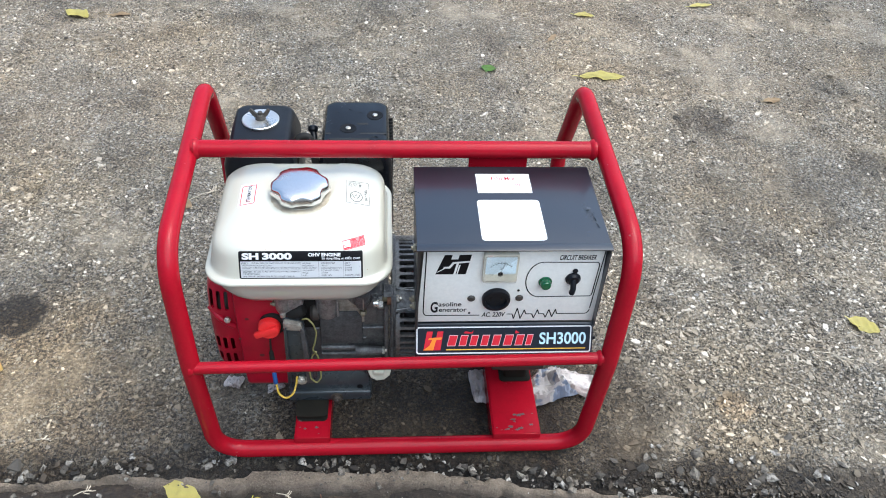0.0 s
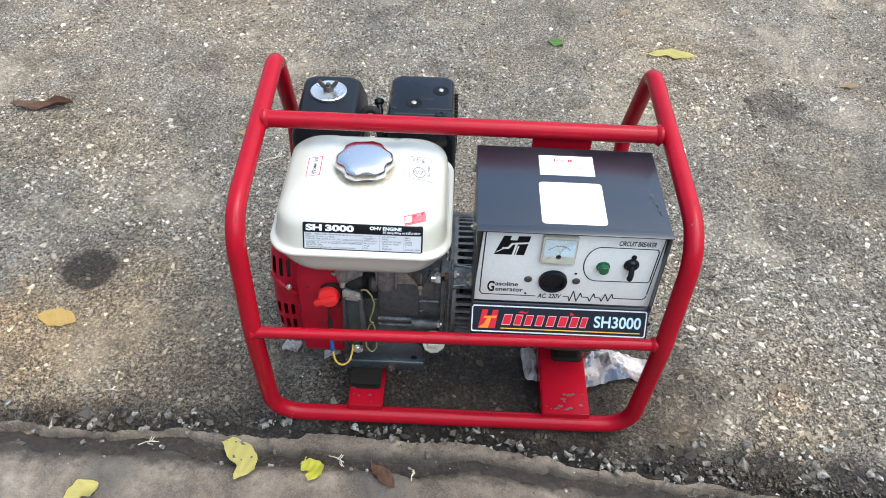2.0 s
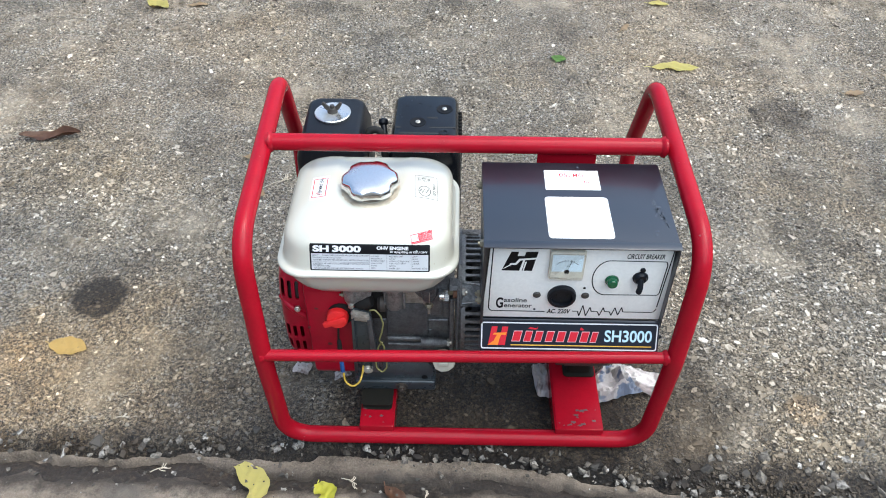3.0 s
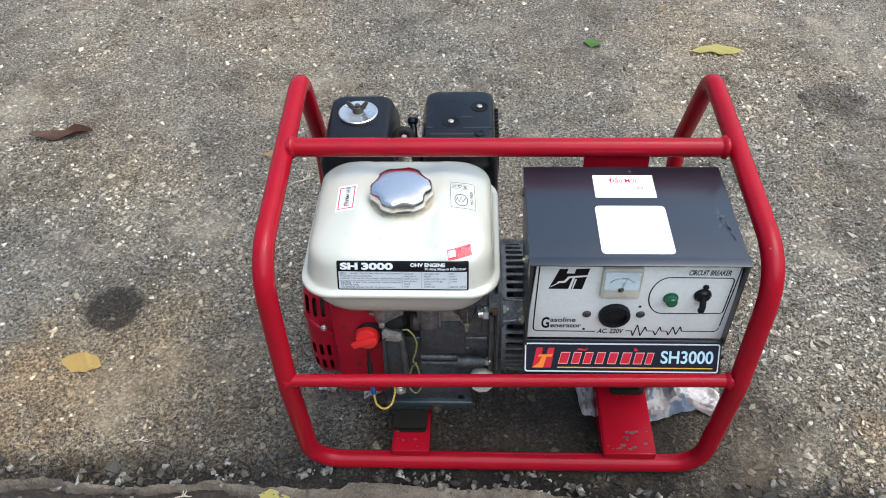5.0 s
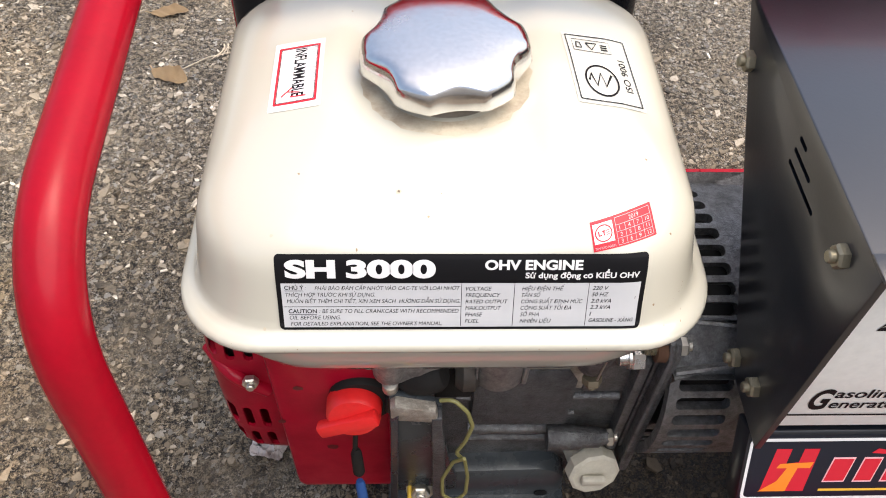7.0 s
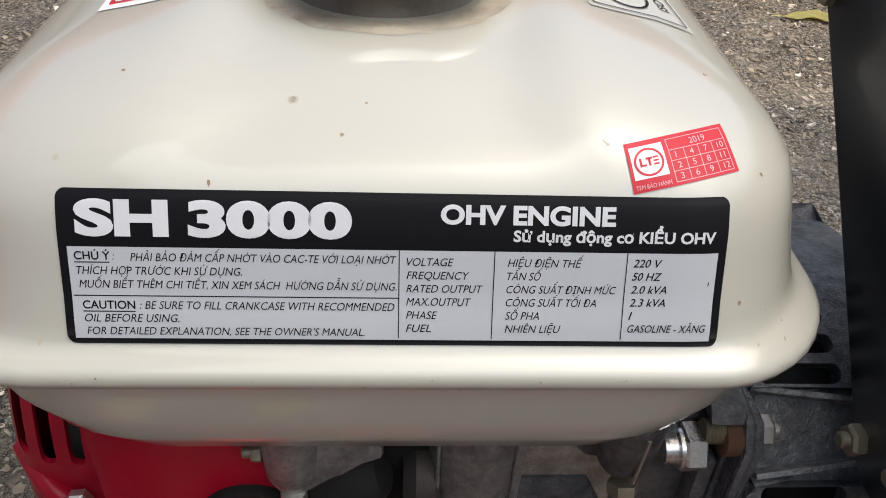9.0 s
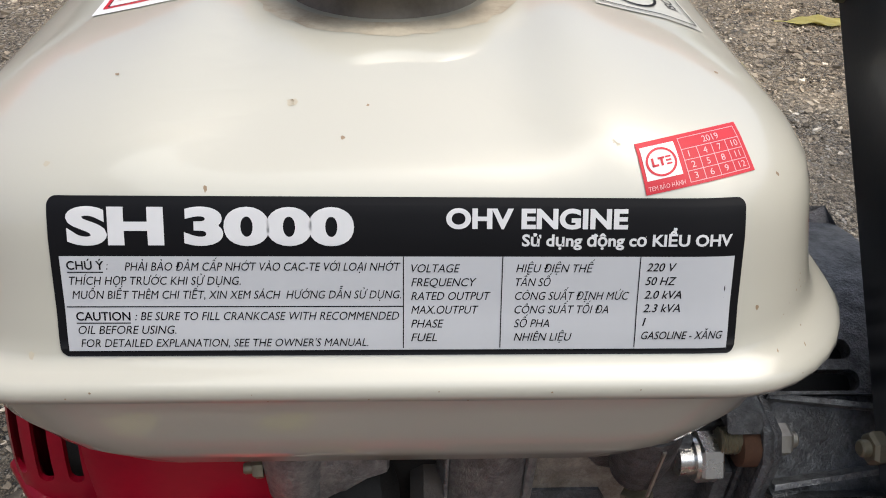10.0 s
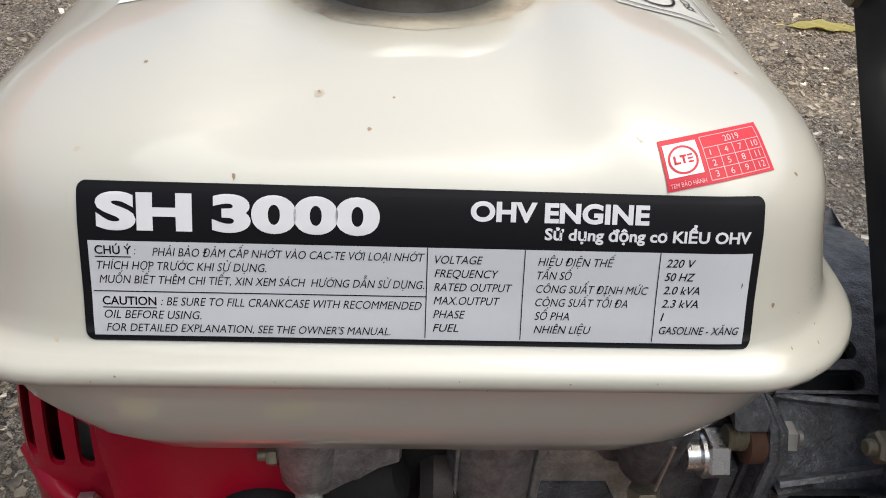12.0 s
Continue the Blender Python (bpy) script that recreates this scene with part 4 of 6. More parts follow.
# ---- red warranty seal ----
seal_o = Vector((-0.0744, -0.0125, 0.3316))
seal_du, seal_dv = Vector((0.0235, 0.0030, 0.0042)), Vector((-0.0021, 0.0064, 0.0108))
seal_flat = on_tank(seal_o, seal_du, seal_dv, (0.0, 1.0, -0.6))


def seal(u, v):
    return seal_flat(u * 1.06 + 0.0006, v * 0.92 + 0.0002)


SW, SH = 0.0242, 0.0118  # before it is fitted to its place
seal_part = print_on("warranty_seal", sheet(0, 0, SW, SH, 0, 12, 8), seal, RED_INK, tank, 0.00025, "small red and white warranty seal")
print_on("white_square", sheet(0.0007, 0.0030, 0.0082, SH - 0.0012, 0, 6, 6), seal, STICKER, seal_part, 0.00035)
ring = [(0.00445 + 0.0033 * math.cos(a), 0.0067 + 0.0033 * math.sin(a)) for a in (2 * math.pi * k / 28 for k in range(28))]
ring2 = [(0.00445 + 0.0028 * math.cos(a), 0.0067 + 0.0028 * math.sin(a)) for a in (2 * math.pi * k / 28 for k in range(28))]
rb = ring_sheet(ring, ring2)
sheet(0.0024, 0.0058, 0.0029, 0.0078, 0, 1, 1, rb)
sheet(0.0024, 0.0058, 0.0038, 0.0063, 0, 1, 1, rb)
sheet(0.0038, 0.0073, 0.0052, 0.0078, 0, 1, 1, rb)
sheet(0.0043, 0.0058, 0.0048, 0.0078, 0, 1, 1, rb)
for v in (0.0058, 0.0066, 0.0074):
    sheet(0.0054, v, 0.0066, v + 0.0004, 0, 1, 1, rb)
print_on("round_mark", rb, seal, RED_INK, seal_part, 0.00045)
grid = bmesh.new()
for k in range(5):
    u = 0.0093 + 0.0139 * k / 4
    sheet(u - 0.00007, 0.0008, u + 0.00007, 0.0083 if 0 < k < 4 else 0.0109, 0, 1, 4, grid)
for k in range(4):
    v = 0.0008 + 0.0075 * k / 3
    sheet(0.0093, v - 0.00007, 0.0232, v + 0.00007, 0, 6, 1, grid)
sheet(0.0093, 0.0109 - 0.00007, 0.0232, 0.0109 + 0.00007, 0, 6, 1, grid)
print_on("month_grid", grid, seal, PINK_INK, seal_part, 0.00035)


def tiny(text, u, v, h, mat, parent, fn, bold=0.0, turn=0.0, shear=0.0, lift=0.00045, width=None):
    bm = raw_text(text, shear, bold)
    k = h / CAP_H
    xs = [p.co.x for p in bm.verts]
    kx = width / (max(xs) - min(xs)) if width else k
    x0 = min(xs)
    for p in bm.verts:
        p.co = Vector(((p.co.x - x0) * kx, p.co.y * k, 0))
    return print_on("printed_text", moved(bm, u, v, turn), fn, mat, parent, lift)


tiny("2019", 0.0147, 0.0089, 0.0014, PINK_INK, seal_part, seal)
for k in range(12):
    col, row = divmod(k, 3)
    tiny(str(k + 1), 0.0105 + 0.00347 * col, 0.0064 - 0.0025 * row, 0.0014, PINK_INK, seal_part, seal)
tiny("TEM BẢO HÀNH", 0.0006, 0.0007, 0.0010, PINK_INK, seal_part, seal, 0.0, 0.0, 0.0, 0.00045, 0.0076)

# ---- stickers on the tank top ----
warn_flat = on_tank((-0.2018, 0.0510, 0.348), (1, 0.0, 0.0), (-0.02, 1, 0.0), (0, 0, -1))


def warn(u, v):
    return warn_flat(u * 0.97, v * 1.17)


warn_part = print_on("caution_sticker", sheet(-0.0012, -0.0012, 0.0217, 0.0372, 0, 6, 8), warn, STICKER, tank, 0.0003, "white caution sticker with a red border")
print_on("red_border", ring_sheet(shifted(rrect(0.0190, 0.0325, 0.0006, 3), 0.01025, 0.018), shifted(rrect(0.0170, 0.0305, 0.0004, 3), 0.01025, 0.018)), warn, RED_INK, warn_part, 0.0004, "", 0.003)
tiny("CAUTION !", 0.0160, 0.0325, 0.0028, GREY_INK, warn_part, warn, 0.0, -90, 0.0, 0.0004)
tiny("INFLAMMABLE", 0.0085, 0.0325, 0.0052, INK, warn_part, warn, 0.02, -90, 0.0, 0.0004, 0.0270)
print_on("black_edge", ring_sheet(shifted(rrect(0.0169, 0.0304, 0.0004, 3), 0.01025, 0.018), shifted(rrect(0.0163, 0.0298, 0.0004, 3), 0.01025, 0.018)), warn, INK, warn_part, 0.0004, "", 0.003)
flame = line_sheet([(0.0040, 0.0060), (0.0085, 0.0105), (0.0062, 0.0085), (0.0120, 0.0075), (0.0080, 0.0055), (0.0150, 0.0052)], 0.0007)
print_on("flame_mark", flame, warn, RED_INK, warn_part, 0.0005, "", 0.003)
iso_flat = on_tank((-0.0738, 0.0530, 0.348), (1, 0.06, 0.0), (-0.05, 1, 0.0), (0, 0, -1))


def iso(u, v):
    return iso_flat(u * 0.90, v * 1.20)


iso_part = print_on("quality_sticker", sheet(0, 0, 0.0345, 0.0400, 0, 8, 8), iso, paint("clear_film", (0.55, 0.545, 0.49), 0.3, (0.50, 0.48, 0.41), 0.2, 0.3), tank, 0.0003, "clear quality mark sticker with grey print")
frame_b = ring_sheet(shifted(rrect(0.0315, 0.037, 0.0006, 3), 0.01725, 0.020), shifted(rrect(0.0305, 0.0360, 0.0005, 3), 0.01725, 0.020))
marks = bmesh.new()
for k in range(24):
    a0, a1 = 2 * math.pi * k / 24, 2 * math.pi * (k + 1) / 24
    f = [marks.verts.new((0.0150 + r * math.cos(a), 0.0130 + r * 1.0 * math.sin(a), 0)) for r, a in ((0.0086, a0), (0.0086, a1), (0.0077, a1), (0.0077, a0))]
    marks.faces.new(f)
line_sheet([(0.0085, 0.0125), (0.0100, 0.0165), (0.0120, 0.0100), (0.0150, 0.0170), (0.0165, 0.0100), (0.0205, 0.0165)], 0.0012, marks)
line_sheet([(0.0060, 0.0308), (0.0066, 0.0340), (0.0084, 0.0340), (0.0090, 0.0308), (0.0060, 0.0308)], 0.0006, marks)
line_sheet([(0.0115, 0.0340), (0.0140, 0.0302), (0.0172, 0.0342), (0.0115, 0.0340)], 0.0008, marks)
for k in range(3):
    sheet(0.0190, 0.0305 + 0.0013 * k, 0.0225, 0.0312 + 0.0013 * k, 0, 1, 1, marks)
line_sheet([(0.0045, 0.0290), (0.0045, 0.0358), (0.0240, 0.0358), (0.0240, 0.0290), (0.0045, 0.0290)], 0.0003, marks)
print_on("quality_mark", marks, iso, INK, iso_part, 0.0006, "", 0.003)
print_on("thin_border", frame_b, iso, INK, iso_part, 0.0006, "", 0.003)
tiny("ISO 9001", 0.0300, 0.0090, 0.0034, INK, iso_part, iso, 0.015, 90, 0.0, 0.0004)

# ---- small stains on the enamel ----
STAIN = plain("brown_stain", (0.27, 0.19, 0.115), 0.5, 0.0, 0.4)
FAINT_STAIN = plain("faint_tan_stain", (0.46, 0.41, 0.31), 0.4, 0.0, 0.15)
spot_rng = random.Random(8)
front_skin = on_tank((0, -0.03, 0), (1, 0, 0), (0, 0, 1), (0, 1, 0))
top_skin = on_tank((0, 0, 0.35), (1, 0, 0), (0, 1, 0), (0, 0, -1))


def stain(fn, u, v, r, mat, stretch=1.0):
    b = bmesh.new()
    b.faces.new([b.verts.new((u + r * spot_rng.uniform(0.6, 1.15) * math.cos(a), v + r * stretch * spot_rng.uniform(0.6, 1.15) * math.sin(a), 0)) for a in (2 * math.pi * k / 12 for k in range(12))])
    return print_on("stain", b, fn, mat, tank, 0.00012)


STAINS_FRONT = ((-0.164, 0.3335, 0.0005, 1), (-0.186, 0.2921, 0.0005, 1), (-0.127, 0.2905, 0.0005, 1), (-0.062, 0.2938, 0.0006, 1), (-0.2015, 0.3015, 0.0006, 0), (-0.047, 0.3090, 0.0005, 1))
STAINS_TOP = ((-0.1483, 0.0090, 0.0013, 0), (-0.1483, 0.0090, 0.0008, 1), (-0.1869, 0.0154, 0.0006, 1), (-0.0798, -0.0054, 0.0016, 0), (-0.0800, -0.0052, 0.0009, 1), (-0.1369, -0.001, 0.0006, 1), (-0.1616, 0.02, 0.0005, 1),
              (-0.1961, -0.0083, 0.0007, 0), (-0.1318, 0.0084, 0.0004, 1), (-0.0425, -0.0044, 0.0005, 1), (-0.0488, 0.0263, 0.0006, 1), (-0.171, 0.118, 0.0005, 1))
for u, v, r, deep in STAINS_FRONT:
    stain(front_skin, u, v, r, STAIN if deep else FAINT_STAIN, 1.3)
for k in range(22):
    stain(front_skin, min(-0.0290, -0.0345 + spot_rng.gauss(0, 0.0035)), 0.3055 + spot_rng.gauss(0, 0.0030), spot_rng.uniform(0.00010, 0.0002), FAINT_STAIN if k % 2 else STAIN)
for k in range(16):
    stain(front_skin, spot_rng.uniform(-0.215, -0.045), spot_rng.choice((0.2905, 0.2940, 0.2960, 0.2975)) + spot_rng.gauss(0, 0.0006), spot_rng.uniform(0.00012, 0.0003), STAIN)
for u, v, r, deep in STAINS_TOP:
    stain(top_skin, u, v, r, STAIN if deep else FAINT_STAIN)

# brown grime round the filler neck
GRIME = paint("brown_fuel_grime", (0.50, 0.45, 0.35), 0.3, (0.16, 0.10, 0.06), 0.8, 0.2, 0.0, 0.0, 70)
outer = [(CAP.x + (0.0355 + 0.0026 * spot_rng.random() - 0.0012 * math.sin(a)) * math.cos(a), CAP.y + (0.0355 + 0.0026 * spot_rng.random() - 0.0012 * math.sin(a)) * math.sin(a)) for a in (2 * math.pi * k / 60 for k in range(60))]
inner = [(CAP.x + 0.0300 * math.cos(a), CAP.y + 0.0300 * math.sin(a)) for a in (2 * math.pi * k / 60 for k in range(60))]
print_on("grime_ring", ring_sheet(outer, inner), top_skin, GRIME, tank, 0.00012, "brown grime round the filler neck", 0.004)

# ---- control box ----
BX0, BX1, BY0, BY1, BZ0, BZ1 = 0.0100, 0.2315, -0.0505, 0.1095, 0.238, 0.3652
shell = block([(BY0, 0.2365), (-0.0150, 0.2365), (BY1, 0.3605), (BY1, BZ1 - 0.003), (BY1 - 0.001, BZ1 - 0.001), (BY1 - 0.003, BZ1), (BY0 + 0.002, BZ1), (BY0, BZ1 - 0.002)], "x", BX0, BX1, 0.0008)
hollow = box(BX0 + 0.003, BX1 - 0.0015, BY0 - 0.01, BY0 + 0.016, BZ0 - 0.002, BZ1 - 0.0025)
for z, y0 in ((0.3420, -0.003), (0.3485, 0.008), (0.3545, 0.019)):
    slot("x", (0.027 + y0) / 2, z, 0.027 - y0, 0.0022, BX0 - 0.01, BX0 + 0.004, None, hollow)
ctrl = part("control_box", cut(shell, hollow, "control_box", BLACK_PAINT), BLACK_PAINT, gen, "black painted steel control box with scratches")
lip = box(BX0 - 0.0006, BX1 + 0.0006, BY0 - 0.0025, BY0 + 0.010, BZ1 - 0.0005, BZ1 + 0.0012, 0.0005)
part("lid_edge", lip, BLACK_PAINT, ctrl)
PY = -0.0405
PX0, PX1, PZ0, PZ1 = 0.0125, 0.2330, 0.2385, 0.3585


def on_panel(u, v):
    return Vector((PX0 + u, PY, PZ0 + v)), Vector((0, -1, 0))


PW, PH = PX1 - PX0, PZ1 - PZ0
panel = part("front_panel", block([(PX0 - 0.0005, PZ0), (PX1 + 0.0002, PZ0), (PX1 - 0.0050, PZ1 + 0.005), (PX0 + 0.0060, PZ1 + 0.005)], "y", PY + 0.004, PY, 0.0006), PANEL, ctrl, "grey-white printed instrument panel")


def panel_px(x, y):
    """Panel metres of a spot, read from a flat view 328 by 115 units."""
    return x / 328 * PW, (115 - y) / 115 * PH


def panel_line(points, w=0.0014):
    return line_sheet([panel_px(*p) for p in points], w)


def arc(cx, cy, r, a0, a1, n=10, sy=1.0):
    return [(cx + r * math.cos(radians(a0 + (a1 - a0) * k / n)), cy - r * sy * math.sin(radians(a0 + (a1 - a0) * k / n))) for k in range(n + 1)]


border = panel_line([(13, 1), (11, 65), (10.6, 96)] + arc(17.5, 97, 7, 180, 270) + [(113, 104.4)])
wave = [(163, 103), (173, 103), (176.5, 111), (181, 93), (188.8, 110.8), (194.4, 96), (198, 103), (209, 103), (213.4, 110), (218.5, 96), (222, 103), (231, 103), (234.8, 109.4), (239.6, 96), (246.9, 108.6), (251.5, 95.4), (255, 103), (306, 103)]
for p, q in zip(wave, wave[1:]):
    join(border, panel_line([p, q], 0.0013))
join(border, panel_line(arc(306, 95, 8, 270, 350), 0.0013))
join(border, panel_line([(314, 94), (319.5, 2)], 0.0013))
loop = arc(216, 47.5, 27, 90, 270, 18) + [(306, 74)] + arc(307, 69, 5, 270, 350, 5) + [(314, 27)] + arc(309, 25.5, 4.5, 10, 90, 5) + [(216, 20.5)]
join(border, panel_line(loop, 0.0013))
print_on("border_line", border, on_panel, INK, panel, 0.0003)


def panel_words(text, x, y, x1, h, mat=INK, shear=0.0, bold=0.0):
    return words(text, x, y, x1, h, mat, panel, on_panel, panel_px, 0.0003, shear, bold)


panel_words("CIRCUIT BREAKER", 242, 17, 306, 6.8, INK, 0.15, 0.022)
panel_words("AC. 220V", 117, 107, 160, 7, INK, 0.15, 0.022)
panel_words("asoline", 37.5, 89, 79, 6.8, INK, 0.0, 0.015)
panel_words("enerator", 38.5, 98, 89, 6.8, INK, 0.0, 0.015)
panel_words("G", 23.5, 98.5, 36.5, 16, INK, 0.0, 0.03)
print_on("dot", sheet(*panel_px(92, 102), *panel_px(96, 99), 0.0008), on_panel, INK, panel, 0.0003)
mark = bmesh.new()
mark.faces.new([mark.verts.new((*panel_px(*p), 0)) for p in ((44, 9), (57, 9), (55, 15.5), (67, 15.5), (69, 9), (90, 8.5), (82, 38), (29, 38))[::-1]])
emblem = print_on("black_emblem", mark, on_panel, INK, panel, 0.0003)
mark = bmesh.new()
for poly in (((43, 26.5), (52, 26), (58, 19.5), (87.5, 17.5), (87, 20), (61, 22), (54, 29), (42, 29)), ((65, 21.5), (69, 21), (64, 38.3), (60, 38.3)), ((42, 29), (47, 28.5), (34, 34.5), (30, 35.5)), ((69, 24), (72, 23.5), (67.5, 38.3), (65.5, 38.3))):
    mark.faces.new([mark.verts.new((*panel_px(*p), 0)) for p in poly[::-1]])
print_on("white_strokes", mark, on_panel, PANEL, emblem, 0.0005)


def panel_at(x, y):
    return on_panel(*panel_px(x, y))[0]


# voltmeter
mu0, mv0 = panel_px(110, 46)
mu1, mv1 = panel_px(171, 4)
c = panel_at(140.5, 25)
mw, mh = mu1 - mu0, mv1 - mv0
meter = part("voltmeter", block(shifted(rrect(mw, mh, 0.003, 4), c.x, c.z), "y", PY, PY - 0.006, 0.0012), IVORY_PLASTIC, ctrl, "square ivory voltmeter behind clear plastic")


def on_meter(u, v):
    return Vector((c.x + u, PY - 0.006, c.z + v)), Vector((0, -1, 0))


print_on("meter_face", sheet(-mw * 0.43, -mh * 0.18, mw * 0.43, mh * 0.42, 0.001), on_meter, SKYBLUE, meter, 0.0003)
print_on("lower_cover", sheet(-mw * 0.43, -mh * 0.42, mw * 0.43, -mh * 0.20, 0.001), on_meter, IVORY_PLASTIC, meter, 0.0003)
scale_b = line_sheet(arc(0, 0.0, mw * 0.36, 35, 145, 14), 0.0005)
for v in scale_b.verts:
    v.co.y = -v.co.y - mh * 0.12
for k in range(9):
    a = radians(38 + 13 * k)
    line_sheet([(mw * r * math.cos(a), mw * r * math.sin(a) - mh * 0.12) for r in (0.33, 0.40)], 0.0004, scale_b)
line_sheet([(0.0, -mh * 0.16), (mw * 0.12, mh * 0.24)], 0.0005, scale_b)
print_on("dial_scale", scale_b, on_meter, INK, meter, 0.0005)
tiny("V", -0.001, -0.0005, 0.003, INK, meter, on_meter, 0.0, 0.0, 0.0, 0.0005)
hub = sheet(-0.003, -mh * 0.26, 0.003, -mh * 0.10, 0.0025)
print_on("needle_hub", hub, on_meter, INK, meter, 0.0006)
GLASS = Nodes("clear_meter_cover")
GLASS.set(Base_Color=(0.95, 0.97, 0.97), Roughness=0.05, Transmission_Weight=1.0, IOR=1.45, Alpha=0.35)
gl = part("clear_cover", block(shifted(rrect(mw * 0.96, mh * 0.96, 0.003, 4), c.x, c.z), "y", PY - 0.0072, PY - 0.0085, 0.0006), GLASS.mat, meter)
gl.visible_shadow = False

# socket with its two screws
s = panel_at(139.7, 76.6)
sock = part("power_socket", turned(s, (0, -1, 0), [(0, 0.0172), (0.004, 0.0172), (0.0055, 0.0165), (0.0060, 0.0150), (0.0058, 0.0130), (0.0020, 0.0125), (0.0012, 0.0)], 36), BLACK_PLASTIC, ctrl, "round black socket outlet")
for dx, dz, a in ((-0.0065, 0.0, 0), (0.0065, 0.0, 0), (0, -0.0075, 90)):
    part("contact_slit", box(s.x + dx - 0.0009, s.x + dx + 0.0009, s.y - 0.0022, s.y - 0.0012, s.z + dz - 0.003, s.z + dz + 0.003), RUBBER, sock)


for x in (95.4, 181.7):
    p = panel_at(x, 76.3)
    part("panel_screw", turned(p, (0, -1, 0), [(0, 0.0048), (0.001, 0.0048), (0.0022, 0.0036), (0.0026, 0.0012), (0.0026, 0)], 20), IRON, ctrl)
p = panel_at(178.4, 64.2)
part("pilot_hole", turned(p, (0, -1, 0), [(0, 0.0016), (0.0005, 0.0016), (0.0006, 0)], 12), INK, ctrl)

# green lamp and breaker lever
p = panel_at(223.5, 51)
lamp = part("lamp_bezel", turned(p, (0, -1, 0), [(0, 0.0082), (0.0015, 0.0080), (0.0022, 0.0070), (0.0024, 0.0062)], 28), GREEN_LENS, ctrl)
part("lamp_lens", turned(p, (0, -1, 0), [(0, 0.0066), (0.007, 0.0064), (0.0086, 0.0054), (0.0090, 0.003), (0.0091, 0)], 28), GREEN_LENS, lamp, "green pilot lamp lens")
p = panel_at(272, 46)
sw = part("breaker_collar", turned(p, (0, -1, 0), [(0, 0.0092), (0.002, 0.0090), (0.0030, 0.0075), (0.0040, 0.0070), (0.0052, 0.0062), (0.0052, 0)], 24), BLACK_PLASTIC, ctrl, "black breaker switch collar")
lev = tube([(p.x, p.y - 0.003, p.z), (p.x, p.y - 0.007, p.z - 0.005), (p.x, p.y - 0.009, p.z - 0.010)], 0.0035, 14)
turned((p.x, p.y - 0.0090, p.z - 0.0100), (-0.25, -0.2, -0.9), [(0, 0.0033), (0.002, 0.0036), (0.005, 0.0036), (0.0065, 0.0026), (0.0068, 0)], 14, lev)
part("breaker_lever", lev, BLACK_PLASTIC, sw, "black toggle lever turned down")
p2 = panel_at(273.5, 34)
part("panel_screw", turned(p2, (0, -1, 0), [(0, 0.0032), (0.0015, 0.0032), (0.0022, 0.0022), (0.0022, 0)], 16), BLACK_PLASTIC, ctrl)

# bolts on the box's side
for y, z in ((0.087, 0.344), (-0.030, 0.351), (-0.030, 0.256), (-0.009, 0.246)):
    part("side_bolt", hexbolt((BX0, y, z), (-1, 0, 0), 0.0050, 0.004, False), DULL_ZINC, ctrl, "dull zinc hexagon bolt")

# stickers on the lid


def on_lid(u, v):
    return Vector((u, v, BZ1)), Vector((0, 0, 1))


s1 = print_on("paper_sticker", moved(sheet(0, 0, 0.067, 0.0385), 0.0867, 0.0530), on_lid, STICKER, ctrl, 0.0003, "white paper sticker with faded red print")
tiny("\u0110\u1ea7u M\u1edbi", 0.1045, 0.0785, 0.0070, RED_INK, s1, on_lid, 0.01, 0.0, 0.0, 0.0004, 0.0300)
tiny("30", 0.1330, 0.0665, 0.0055, RED_INK, s1, on_lid, 0.01, 0.0, 0.0, 0.0004)
faint = bmesh.new()
for x0, x1, y, h in ((0.0935, 0.1085, 0.0670, 0.0036), (0.1125, 0.1300, 0.0670, 0.0030), (0.1425, 0.1515, 0.0672, 0.0034), (0.1030, 0.1400, 0.0590, 0.0022)):
    n = max(3, int((x1 - x0) / 0.0032))
    for k in range(n):
        w = (x1 - x0) / n
        sheet(x0 + w * k, y, x0 + w * (k + 0.72), y + h, 0, 1, 1, faint)
print_on("faded_print", faint, on_lid, PINK_INK, s1, 0.0004)
s2 = print_on("instruction_sticker", moved(sheet(0, 0, 0.0752, 0.0743, 0.005), 0.0840, -0.0350), on_lid, STICKER, ctrl, 0.0003, "white instruction sticker with rounded corners")
faint = bmesh.new()
rng = random.Random(5)
for k in range(16):
    y = 0.0262 - 0.0037 * k
    x = 0.0885
    end = 0.1535 - (rng.random() * 0.018 if k % 3 else 0)
    while x < end:
        w = rng.uniform(0.002, 0.006)
        sheet(x, y, x + w, y + 0.0011, 0, 1, 1, faint)
        x += w + 0.0012
sheet(0.100, 0.0318, 0.143, 0.0334, 0, 1, 1, faint)
PALE_INK = plain("pale_grey_ink", (0.42, 0.42, 0.43), 0.5, 0.0, 0.06)
print_on("fine_print", faint, on_lid, PALE_INK, s2, 0.0004)
print_on("thin_border", ring_sheet(shifted(rrect(0.0716, 0.0707, 0.004, 4), 0.1216, 0.0022), shifted(rrect(0.0708, 0.0699, 0.004, 4), 0.1216, 0.0022)), on_lid, PALE_INK, s2, 0.0004)
